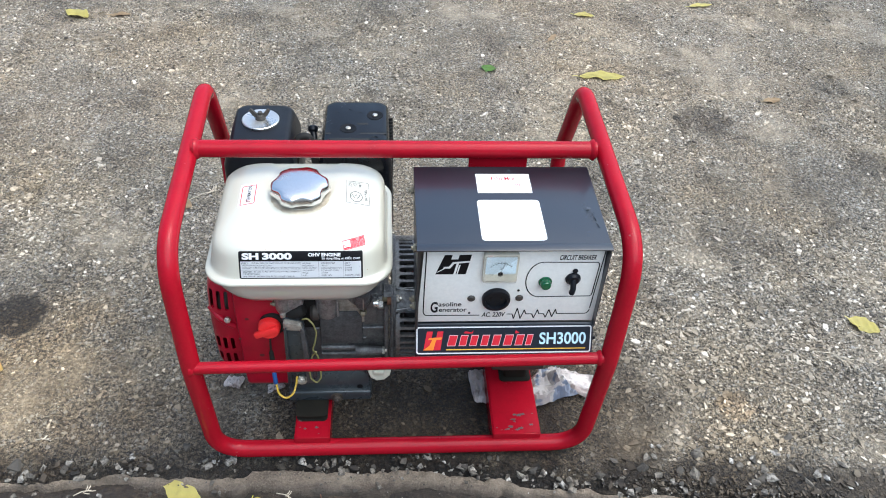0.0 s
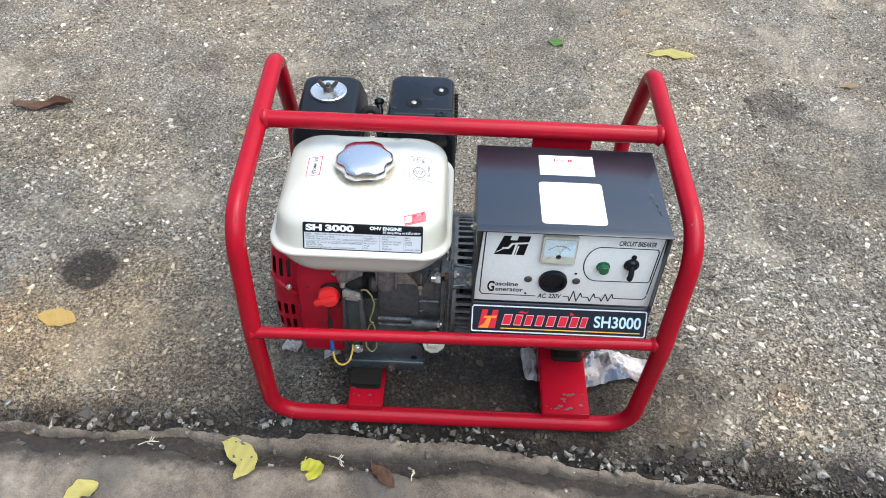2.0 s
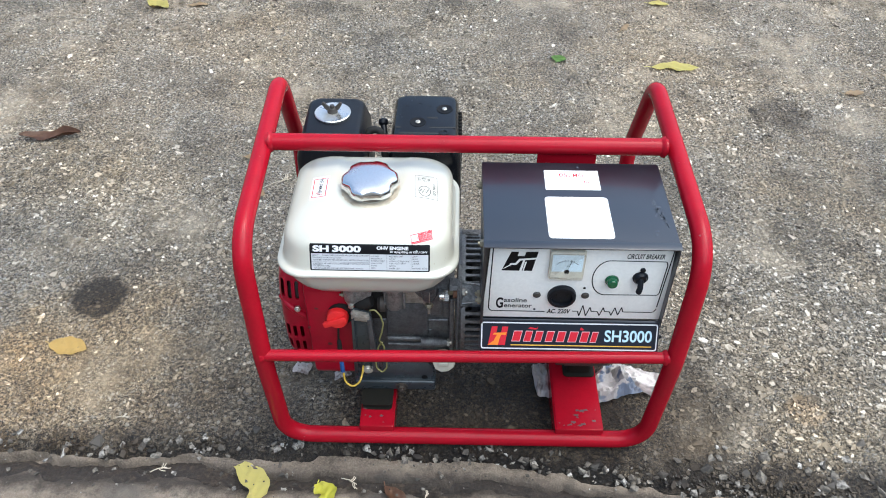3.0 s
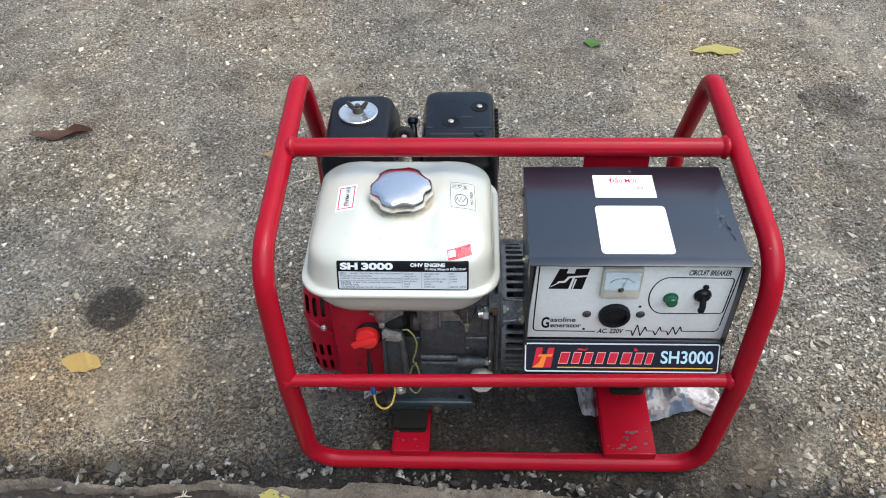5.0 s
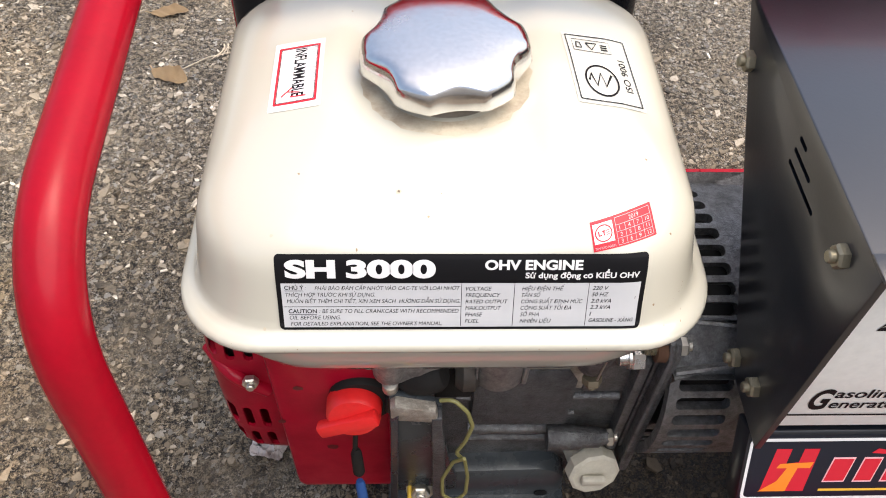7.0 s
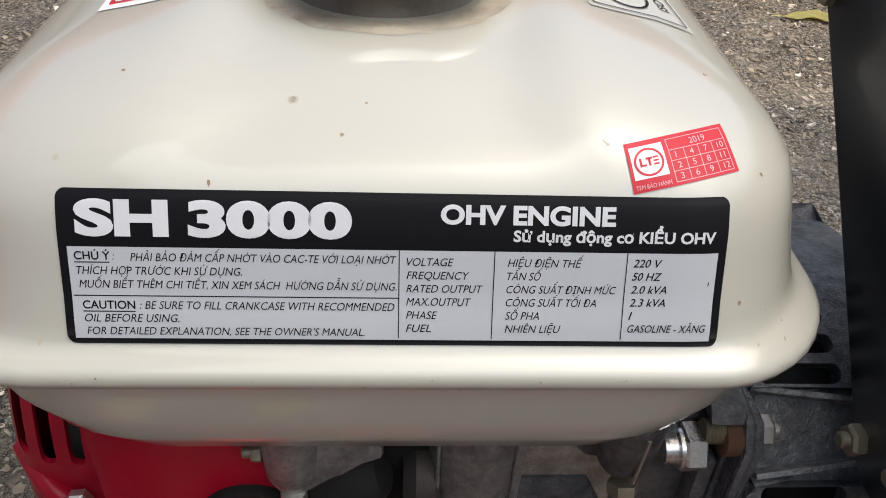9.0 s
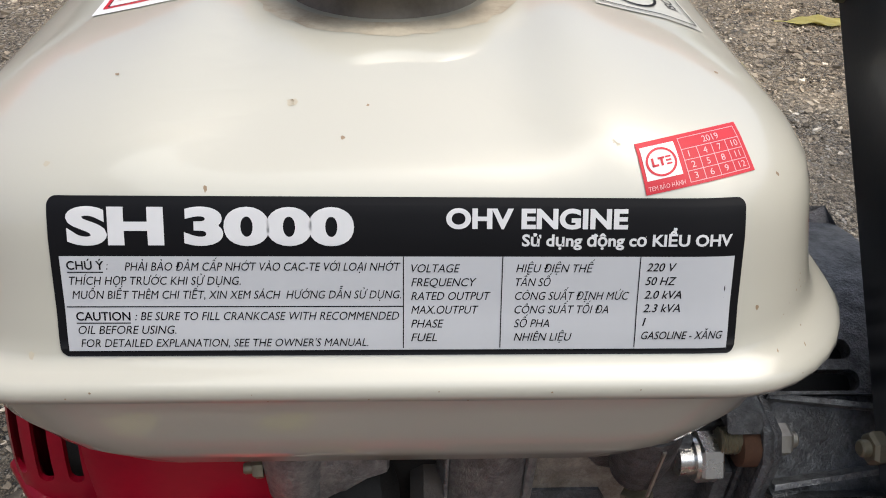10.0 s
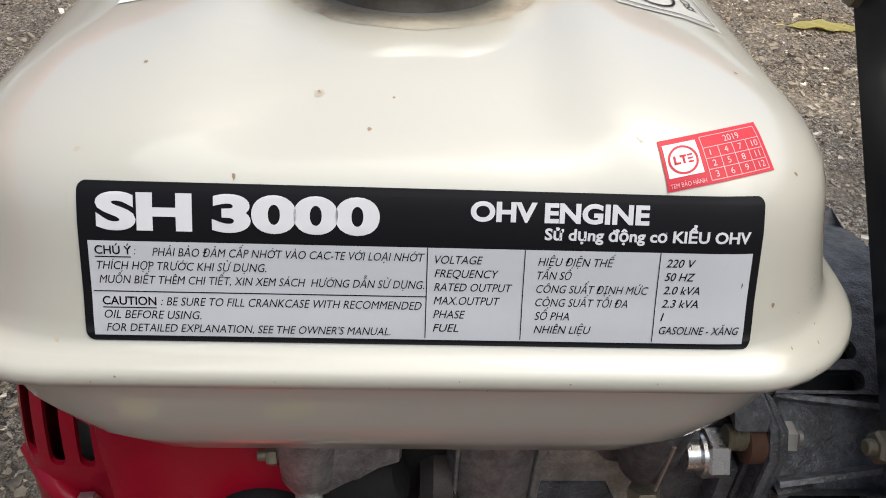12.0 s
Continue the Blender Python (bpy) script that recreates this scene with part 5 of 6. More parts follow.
# rubbed scratches
RUBBED = paint("rubbed_grey_metal", (0.07, 0.08, 0.10), 0.5, (0.02, 0.022, 0.028), 0.7, 0.0, 0.2, 0.3, 90)
flecks = [(0.2165, 0.018, 0.0075, 26), (0.2195, 0.004, 0.0055, 16), (0.2120, 0.030, 0.0045, 9), (0.2230, -0.012, 0.003, 6), (0.2080, -0.022, 0.003, 3), (0.1500, -0.041, 0.002, 2), (0.1300, 0.098, 0.002, 2)]
for cx, cy, spread, count in flecks:
    q = bmesh.new()
    for _ in range(count):
        x, y, size = cx + rng.gauss(0, spread * 0.45), cy + rng.gauss(0, spread), rng.uniform(0.0006, 0.0022)
        q.faces.new([q.verts.new((min(BX1 - 0.001, x + size * rng.uniform(0.4, 1.3) * math.cos(t)), y + size * rng.uniform(0.5, 1.8) * math.sin(t), 0)) for t in (2 * math.pi * k / 8 for k in range(8))])
    print_on("rubbed_scratch", q, on_lid, RUBBED, ctrl, 0.0002, "grey rubbed scratch")

# ---- name plate under the panel ----
NX0, NX1, NH = 0.0104, 0.2325, 0.0443
NFOOT, NUP, NOUT = Vector((0.0, -0.0621, 0.1971)), Vector((0.0, 0.456, 0.890)), Vector((0.0, -0.890, 0.456))
b = block(shifted(rrect(NX1 - NX0, NH, 0.001, 3), (NX0 + NX1) / 2, NH / 2), "z", -0.014, 0.0, 0.0008)
for v in b.verts:
    v.co = NFOOT + Vector((v.co.x, 0, 0)) + NUP * v.co.y + NOUT * v.co.z
bmesh.ops.recalc_face_normals(b, faces=b.faces[:])
name_box = part("name_board", b, BLACK_PAINT, gen, "dark navy name board with red and white marks")


def on_name(u, v):
    return NFOOT + Vector((NX0 + u, 0, 0)) + NUP * v, NOUT


NW = NX1 - NX0


def name_px(x, y):
    """Board metres from a flat view 306 by 52 units."""
    return x / 306 * NW, (52 - y) / 52 * NH


print_on("navy_field", sheet(*name_px(2, 48), *name_px(304, 3), 0.001), on_name, NAVY, name_box, 0.0002)


def px_rect(x0, y0, x1, y1, r=6, n=5):
    a, c = name_px(x0, y1), name_px(x1, y0)
    return shifted(rrect(c[0] - a[0], c[1] - a[1], r / 306 * NW, n), (a[0] + c[0]) / 2, (a[1] + c[1]) / 2)


print_on("white_border", ring_sheet(px_rect(2, 5, 303, 47, 4), px_rect(4, 7, 301, 45, 3)), on_name, WHITE_INK, name_box, 0.0003)
words("SH3000", 213, 33, 294, 17, CYAN_INK, name_box, on_name, name_px, 0.0003, 0.0, 0.02)


def name_poly(bm, pts):
    f = bm.faces.new([bm.verts.new((*name_px(*p), 0)) for p in pts])
    f.normal_update()
    return bm


em = bmesh.new()
name_poly(em, ((14, 41), (20, 12), (30, 12), (28, 22), (36, 21), (38, 12), (48, 12), (43, 41)))
print_on("red_emblem", em, on_name, RED_INK, name_box, 0.0003)
em = bmesh.new()
name_poly(em, ((13, 41), (24, 34), (29, 25), (22, 25), (24, 22), (46, 21), (44, 25), (36, 25), (33, 34), (31, 41)))
print_on("orange_emblem", em, on_name, ORANGE_INK, name_box, 0.0004)
# the maker's word becomes slanted red shapes with white edges
for x0, x1 in ((55, 72), (75, 90), (93, 108), (112, 127), (131, 147), (151, 168), (171, 187), (189, 202)):
    outline = name_poly(bmesh.new(), ((x0 - 1, 35), (x0 + 3.4, 18), (x1 + 1, 18), (x1 - 3.4, 35)))
    print_on("white_outline", outline, on_name, PINK_INK, name_box, 0.0003)
    body = name_poly(bmesh.new(), ((x0, 34), (x0 + 4, 19), (x1, 19), (x1 - 4, 34)))
    print_on("red_word_shape", body, on_name, RED_INK, name_box, 0.00045)
for accent in (((82, 15), (86, 12), (96, 14), (99, 11), (98, 15), (94, 16)), ((170, 16), (172, 11), (178, 15), (176, 16))):
    print_on("red_word_accent", name_poly(bmesh.new(), accent), on_name, RED_INK, name_box, 0.00045)
print_on("gold_line", sheet(*name_px(53, 41.2), *name_px(294, 39.6)), on_name, GOLD_INK, name_box, 0.0003)
part("side_bolt", hexbolt((NX1 - 0.0005, -0.046, 0.212), (1, 0, 0), 0.004, 0.003, False), BLACK_PLASTIC, name_box)

# ---- engine: starter cover and blower housing ----
AX_Y, AX_Z = 0.067, 0.172
FAN_Y, FAN_Z = 0.080, 0.161
fan = []
for x, ry, rz in ((-0.2575, 0.040, 0.060), (-0.2565, 0.048, 0.074), (-0.2535, 0.056, 0.086), (-0.2490, 0.061, 0.093), (-0.2420, 0.0645, 0.0965), (-0.2185, 0.066, 0.0985)):
    fan.append([(x, FAN_Y + ry * math.copysign(abs(math.cos(a)) ** 0.72, math.cos(a)), FAN_Z + rz * math.copysign(abs(math.sin(a)) ** (0.72 if math.sin(a) > 0 else 0.45), math.sin(a))) for a in (2 * math.pi * k / 64 for k in range(64))])
fan.append([(-0.2185, FAN_Y + (p[1] - FAN_Y) * 0.96, FAN_Z + (p[2] - FAN_Z) * 0.96) for p in fan[-1]])
for x, k in ((-0.242, 0.95), (-0.2515, 0.86), (-0.2545, 0.70)):
    src = fan[5]
    fan.append([(x, FAN_Y + (p[1] - FAN_Y) * k, FAN_Z + (p[2] - FAN_Z) * k) for p in src])
holes = None
for row, (z0, z1) in enumerate(((0.202, 0.229), (0.237, 0.251), (0.129, 0.152), (0.097, 0.121))):
    for x in (-0.2490, -0.2393, -0.2296):
        holes = slot("y", x, (z0 + z1) / 2, 0.0050, z1 - z0, FAN_Y - 0.15, FAN_Y - 0.02, None, holes)
starter = part("starter_cover", cut(loft(fan), holes, "starter_cover", RED_COVER), RED_COVER, gen, "red pull-start cover with dark cooling slots")
part("fan_wheel", cyl((-0.2470, FAN_Y, FAN_Z), (1, 0, 0), 0.052, 0.020, 0.002, 40), IRON, gen, "dark fan wheel behind the slots")
grip = tube(smooth_path([(-0.2540, 0.031, 0.196), (-0.240, 0.0140, 0.191), (-0.2225, 0.0140, 0.176)], 0.02, 6), 0.0042, 12)
part("moulded_rib", grip, RED_COVER, starter)
part("cover_bolt", hexbolt((-0.2295, 0.0110, 0.1925), (0.1, -1, 0.15), 0.0045, 0.004, False), STEEL, starter)

# blower housing: a big softly rounded red shell
house = []
for x, k in ((-0.2165, 0.95), (-0.2150, 0.985), (-0.2120, 1.0), (-0.159, 1.0), (-0.1560, 0.99), (-0.1545, 0.965)):
    h = []
    for py, pz in rrect(0.142 * k, 0.192 * k, 0.020, 8):
        y, z = 0.0700 + py, 0.1590 + pz
        h.append((x, y, z))
    house.append(h)
blower = part("blower_housing", loft(house), RED_COVER, gen, "red painted blower housing with oily smudges")
part("housing_seam", box(-0.1570, -0.1542, -0.0018, 0.0020, 0.105, 0.236, 0.001), RED_COVER, blower)
part("cover_bolt", hexbolt((-0.1585, 0.0050, 0.2345), (0, -1, 0.3), 0.0036, 0.003, False), IRON, blower)
SOOT = plain("oil_smudge", (0.10, 0.012, 0.014), 0.3, 0.0, 0.4)
for dx, dz, r in ((-0.202, 0.205, 0.003), (-0.215, 0.168, 0.0025), (-0.19, 0.135, 0.004)):
    soot = bmesh.new()
    soot.faces.new([soot.verts.new((dx + r * (0.7 + 0.3 * rng.random()) * math.cos(a), -0.0013, dz + r * (0.6 + 0.4 * rng.random()) * math.sin(a))) for a in (2 * math.pi * k / 10 for k in range(10))])
    part("oil_smudge", soot, SOOT, blower)

# red engine switch on its black base
SWP = Vector((-0.1735, -0.0012, 0.197))
base_sw = part("switch_base", turned(SWP + Vector((0.004, 0.002, 0.001)), (0, -1, 0.1), [(0, 0.0175), (0.005, 0.0172), (0.007, 0.016), (0.007, 0)], 26), RUBBER, gen, "black rubber base of the engine switch")
kb = turned(SWP + Vector((0, -0.004, 0)), (0, -1, 0.25), [(0, 0.0145), (0.009, 0.0140), (0.0112, 0.0125), (0.012, 0.009), (0.0122, 0)], 30)
knob = part("switch_knob", kb, RED_PLASTIC, gen, "bright red plastic turn knob")
g = box(-0.0195, 0.0140, -0.005, 0.002, -0.0042, 0.0042, 0.002)
m = Matrix.Translation(SWP + Vector((0.000, -0.0150, 0.002))) @ Matrix.Rotation(radians(-24), 4, "Y") @ Matrix.Rotation(radians(-14), 4, "X")
for v in g.verts:
    v.co = m @ v.co
part("grip_bar", g, RED_PLASTIC, knob)
part("switch_tab", box(-0.158, -0.150, -0.008, -0.001, 0.189, 0.205, 0.0015), BLACK_PLASTIC, base_sw)

SCRAPED = casting("scraped_casting", (0.36, 0.36, 0.355), (0.07, 0.064, 0.058), 0.75, 75.0)
TAN_ALU = casting("dusty_casting", (0.40, 0.365, 0.31), (0.14, 0.115, 0.088), 0.4)
BRIGHT_ZINC = paint("bright_zinc", (0.70, 0.69, 0.66), 0.27, (0.40, 0.36, 0.28), 0.4, 0.0, 0.05, 0.95, 60)
INSIDE = paint("black_inside", (0.010, 0.010, 0.010), 0.7, (0.03, 0.027, 0.024), 0.5, 0.0, 0.3, 0.0, 60)

# ---- crankcase and castings ----
case_o = [(-0.1505, 0.070), (-0.1505, 0.236), (-0.022, 0.236), (-0.022, 0.100), (-0.045, 0.070)]
case = part("crankcase", block(case_o, "y", 0.010, 0.135, 0.004), ALU, gen, "grey cast aluminium crankcase, oily and dusty")
for z, x0, x1, r in ((0.1380, -0.112, -0.060, 0.0042), (0.1255, -0.112, -0.040, 0.0030), (0.1760, -0.120, -0.030, 0.0026), (0.1560, -0.112, -0.052, 0.0018)):
    part("casting_rib", tube([(x0, 0.009, z), (x1, 0.009, z)], r, 12), ALU, case)
part("raised_cover", block([(-0.112, 0.150), (-0.112, 0.206), (-0.104, 0.212), (-0.062, 0.212), (-0.056, 0.200), (-0.056, 0.150)], "y", 0.003, 0.014, 0.004), ALU_DARK, case, "dark oily cast cover")
part("governor_boss", turned((-0.058, 0.002, 0.138), (1, 0, 0), [(-0.008, 0.0075), (0.010, 0.0075), (0.012, 0.0065), (0.022, 0.0062), (0.024, 0.0050), (0.028, 0.0048)], 20), ALU, case)
part("governor_nut", hexbolt((-0.031, 0.002, 0.138), (1, 0, 0), 0.0055, 0.004, False), STEEL, case)
part("cast_barrel", turned((-0.100, 0.008, 0.206), (0, 0, 1), [(0, 0.0125), (0.003, 0.0142), (0.046, 0.0147)], 36), SCRAPED, case, "scraped grey cast barrel under the tank")
part("barrel_rib", tube([(-0.0868, 0.000, 0.208), (-0.0862, -0.0008, 0.250)], 0.0016, 8), SCRAPED, case)
part("barrel_rib", tube([(-0.1115, -0.002, 0.214), (-0.1115, -0.002, 0.250)], 0.0007, 8), SCRAPED, case)
part("cast_tunnel", turned((-0.118, 0.008, 0.210), (1, 0, 0), [(-0.004, 0.010), (0.0, 0.013), (0.006, 0.013), (0.008, 0.010)], 22), IRON, case)
part("casting_web", block([(-0.086, 0.250), (-0.056, 0.250), (-0.053, 0.222), (-0.066, 0.226), (-0.074, 0.236)], "y", 0.0012, 0.016, 0.002), ALU, case)
part("casting_face", block([(-0.086, 0.236), (-0.060, 0.226), (-0.046, 0.226), (-0.046, 0.190), (-0.086, 0.190)], "y", 0.0052, 0.016, 0.002), TAN_ALU, case)
part("tank_boss", turned((-0.0555, -0.003, 0.253), (0, 0.06, -1), [(0, 0.0100), (0.006, 0.0100), (0.016, 0.0092), (0.024, 0.0075), (0.027, 0.0058)], 28), ALU, case, "tapered cast boss under the tank")
part("boss_seam", tube([(-0.0535, -0.0128, 0.250), (-0.0538, -0.0105, 0.228)], 0.0006, 6), STEEL, case)
part("boss_bolt", hexbolt((-0.0545, -0.0050, 0.2220), (0.05, -0.35, -0.9), 0.0050, 0.005, False), DULL_ZINC, case)
part("boss_stay", block([(-0.0535, 0.190), (-0.0535, 0.216), (-0.0500, 0.218), (-0.0420, 0.234), (-0.0370, 0.234), (-0.0370, 0.190)], "y", 0.0036, 0.012, 0.0015), ALU, case)
part("tank_boss", turned((-0.1545, -0.0050, 0.254), (0, 0.04, -1), [(0, 0.0088), (0.004, 0.0092), (0.012, 0.0090), (0.026, 0.0084), (0.031, 0.0065)], 28), SCRAPED, case, "rounded cast boss under the tank")
part("boss_web", block([(-0.1555, 0.254), (-0.1280, 0.254), (-0.1280, 0.2375), (-0.1335, 0.235), (-0.1475, 0.2225), (-0.1555, 0.2205)], "y", -0.0090, 0.0020, 0.0025), SCRAPED, case)
part("boss_pin", cyl((-0.1545, -0.0090, 0.2235), (0, 0, -1), 0.0040, 0.006, 0.001, 16), STEEL, case)
part("boss_bolt", hexbolt((-0.1632, -0.0055, 0.2370), (-1, -0.1, 0), 0.0034, 0.003, False), DULL_ZINC, case)
union = turned((-0.0412, 0.0040, 0.2265), (1, 0.04, 0.02), [(0, 0.0052), (0.0045, 0.0052), (0.0045, 0.0068), (0.0058, 0.0068), (0.0058, 0.0052)], 24)
turned((-0.0354, 0.0042, 0.2266), (1, 0.04, 0.02), [(0, 0.0075), (0.0008, 0.0082), (0.0062, 0.0082), (0.0070, 0.0072), (0.0070, 0)], 6, union)
part("pipe_union", union, BRIGHT_ZINC, case, "zinc-plated hexagon union")
part("threaded_stud", turned((-0.0300, 0.0040, 0.2345), (1, 0, 0), [q for k in range(6) for q in ((k * 0.0011, 0.0036), (k * 0.0011 + 0.0005, 0.0042))] + [(0.0072, 0.0036)], 16), DULL_ZINC, case, "dull threaded stud")
part("lead_boot", turned((-0.149, -0.002, 0.2175), (1, -0.12, 0.42), [(0, 0.0070), (0.004, 0.0095), (0.012, 0.0105), (0.020, 0.0095), (0.023, 0.0070), (0.024, 0)], 14), RUBBER, case, "thick black rubber boot")
# black strip that stands for the shaded gap between boot and barrel
part("dark_gasket", box(-0.132, -0.112, 0.006, 0.012, 0.180, 0.232, 0.001), RUBBER, case)

# grey bracket plate with a folded flange, and the connector clipped to it
plate_o = [(-0.1560, 0.0960), (-0.1555, 0.2150), (-0.1530, 0.2180), (-0.1330, 0.2110), (-0.1290, 0.2060), (-0.1270, 0.1700), (-0.1215, 0.1300), (-0.1180, 0.1150), (-0.1180, 0.0960)]
bracket = part("stay_bracket", block(plate_o, "y", -0.0120, -0.0090, 0.0010), GREY_PAINT, gen, "blue-grey pressed steel stay bracket")
part("bracket_flange", block([(-0.1575, 0.0960), (-0.1545, 0.2040), (-0.1505, 0.2080), (-0.1530, 0.0960)], "y", -0.0200, -0.0090, 0.001), GREY_PAINT, bracket)
conn = block([(-0.1545, 0.2020), (-0.1545, 0.2140), (-0.1520, 0.2165), (-0.1320, 0.2100), (-0.1300, 0.1985)], "y", -0.0185, -0.0110, 0.0015)
part("bracket_lip", conn, TAN_ALU, bracket, "tan-grey folded upper lip of the bracket")
part("side_flange", block([(-0.1320, 0.0970), (-0.1345, 0.2040), (-0.1290, 0.2040), (-0.1265, 0.1700), (-0.1240, 0.0970)], "y", -0.0190, -0.0110, 0.0015), ALU_DARK, bracket)
part("drain_bolt", hexbolt((-0.1395, -0.0120, 0.0990), (0, -1, 0.5), 0.0060, 0.006), STEEL, bracket)

# sump with its foot flange
sump_o = [(-0.158, 0.050), (-0.158, 0.086), (-0.150, 0.098), (-0.066, 0.102), (-0.056, 0.099), (-0.049, 0.090), (-0.047, 0.076), (-0.047, 0.050)]
sump = part("oil_sump", block(sump_o, "y", -0.004, 0.140, 0.009), GREY_PAINT, gen, "blue-grey oily engine sump")
part("foot_flange", box(-0.160, -0.0465, -0.0110, 0.150, 0.0480, 0.0665, 0.003, 3), GREY_PAINT, sump)
part("sump_hole", turned((-0.062, -0.0042, 0.0700), (0, -1, 0), [(0, 0.0042), (0.0006, 0.0042), (0.0007, 0)], 14), INK, sump)
part("drain_plug", hexbolt((-0.094, -0.0108, 0.0570), (0, -1, -0.1), 0.0060, 0.005), IRON, sump)
plug = part("filler_plug", turned((-0.036, 0.004, 0.104), (0.15, -1, 0.35), [(-0.010, 0.0130), (0.004, 0.0130), (0.006, 0.0165), (0.013, 0.0160), (0.0145, 0.0140), (0.0145, 0)], 10), IVORY_PLASTIC, gen, "dirty ivory oil filler plug")
part("plug_tab", box(-0.0430, -0.0285, -0.0150, -0.0105, 0.1055, 0.1130, 0.0015), IVORY_PLASTIC, plug)

# wires
part("black_lead", tube(smooth_path([(-0.1735, -0.013, 0.184), (-0.1745, -0.013, 0.170), (-0.1760, -0.013, 0.148)], 0.02, 5), 0.0014, 8), RUBBER, gen)
part("lead_sleeve", turned((-0.1750, -0.013, 0.158), (0.05, -0.25, -1), [(0, 0.0018), (0.004, 0.0032), (0.020, 0.0034), (0.022, 0.0024)], 12), RUBBER, gen)
part("blue_sleeve", turned((-0.1740, -0.020, 0.131), (0.10, -0.35, -1), [(0, 0.0020), (0.003, 0.0029), (0.022, 0.0032), (0.024, 0.0024)], 12), BLUE_SLEEVE, gen, "blue wire sleeve")
part("yellow_lead", tube(smooth_path([(-0.1715, -0.028, 0.108), (-0.169, -0.034, 0.094), (-0.159, -0.038, 0.088), (-0.149, -0.034, 0.094), (-0.146, -0.024, 0.101), (-0.146, -0.010, 0.102)], 0.012, 6), 0.0014, 10), YELLOW_WIRE, gen, "yellow wire loop")
part("green_lead", tube(smooth_path([(-0.1300, -0.016, 0.2190), (-0.1235, -0.018, 0.2232), (-0.1165, -0.020, 0.2140), (-0.1133, -0.020, 0.1990), (-0.1162, -0.020, 0.1810), (-0.1205, -0.019, 0.1650), (-0.1150, -0.018, 0.1520), (-0.1125, -0.018, 0.1300), (-0.1127, -0.019, 0.1080), (-0.1190, -0.020, 0.0975), (-0.1265, -0.020, 0.1085), (-0.1270, -0.019, 0.1300), (-0.1215, -0.019, 0.1530), (-0.1160, -0.022, 0.1640)], 0.010, 6), 0.0011, 8), OLIVE_WIRE, gen, "dull yellow-green wire with a loose loop")

# ---- alternator ----
R_BELL = 0.0825
BELL_X0, BELL_X1 = -0.0130, 0.0425


def at_bell(deg):
    """A point on the bell's skin, degrees up from its front, with its outward direction."""
    a = radians(180 - deg)
    d = Vector((0, math.cos(a), math.sin(a)))
    return Vector((0, AX_Y, AX_Z)) + d * R_BELL, d, a


def bell_shell():
    """The cast shell: bands with one long rounded vent each, and plain bands between them."""
    bands = [(29.3 - 8.3 * k, 8.3) for k in range(11)] + [(57.0 + 7.1 * k, 7.1) for k in range(9)]
    edges = sorted({round(c + s * w / 2, 3) for c, w in bands for s in (-1, 1)})
    b = bmesh.new()
    for c, w in bands:
        arc_w = radians(w) * R_BELL
        long = 0.0280 if c < 60 else 0.0280 - 0.00018 * (c - 60)
        inner = shifted(rrect(long, arc_w * 0.66, 0.0029, 5), -0.0082 + long / 2, 0)
        outer = shifted(rrect(BELL_X1 - BELL_X0, arc_w, 0.00002, 5), (BELL_X0 + BELL_X1) / 2, 0)
        q = ring_sheet(outer, inner)
        for v in q.verts:
            p, d, _ = at_bell(c + math.degrees(v.co.y / R_BELL))
            v.co = p + Vector((v.co.x, 0, 0))
        join(b, q)
    plain_bands = [(edges[-1], 360 + edges[0]), (29.3 + 4.15, 57.0 - 3.55)]
    for lo, hi in plain_bands:
        n = max(2, int((hi - lo) / 4))
        q = sheet(BELL_X0, 0, BELL_X1, 1, 0, 2, n)
        for v in q.verts:
            p, d, _ = at_bell(lo + (hi - lo) * v.co.y)
            v.co = p + Vector((v.co.x, 0, 0))
        join(b, q)
    bmesh.ops.remove_doubles(b, verts=b.verts[:], dist=0.0001)
    bmesh.ops.recalc_face_normals(b, faces=b.faces[:])
    bmesh.ops.solidify(b, geom=b.faces[:], thickness=0.006)
    return b


alternator = part("alternator_bell", bell_shell(), BELL_ALU, gen, "grey cast alternator end bell with long vents")
part("alternator_body", cyl((0.000, AX_Y, AX_Z), (1, 0, 0), 0.068, 0.185, 0.004, 64), INSIDE, gen, "dark alternator body behind the vents")
for deg, twist, tall in ((35.2, 3.2, 0.0045), (53.4, -2.5, 0.0045)):
    loops = []
    for h in (-0.003, tall):
        row = []
        for u, side in ((-0.0120, -1), (0.0235, -1), (0.0235, 1), (-0.0120, 1)):
            c, d, a = at_bell(deg + twist * (u + 0.0120) / 0.0355)
            t = d.cross(Vector((1, 0, 0)))
            row.append(c + Vector((u, 0, 0)) + t * side * (0.0014 if h < 0 else 0.0009) + d * h)
        loops.append(row)
    part("bell_rib", loft(loops), SCRAPED, alternator)
flange = part("bell_flange", block([(-0.0025, 0.100), (-0.0025, 0.2330), (0.0020, 0.2395), (0.0240, 0.2410), (0.0380, 0.2520), (0.0980, 0.2520), (0.1350, 0.2300), (0.1350, 0.100)], "x", -0.0178, -0.0120, 0.0012), ALU, gen, "cast flange between engine and alternator")
part("flange_edge", tube([(-0.0168, -0.0023, 0.105), (-0.0168, -0.0023, 0.2330), (-0.0168, 0.0020, 0.2395), (-0.0168, 0.0240, 0.2410)], 0.0019, 10), ALU, flange)
part("cast_ear", block([(0.0020, 0.2395), (0.0060, 0.2440), (0.0200, 0.2440), (0.0240, 0.2380)], "x", -0.0290, -0.0176, 0.0015), ALU, flange)
part("ear_nut", hexbolt((-0.0120, 0.0050, 0.2335), (1, 0, 0), 0.0052, 0.0042, False), STEEL, flange)
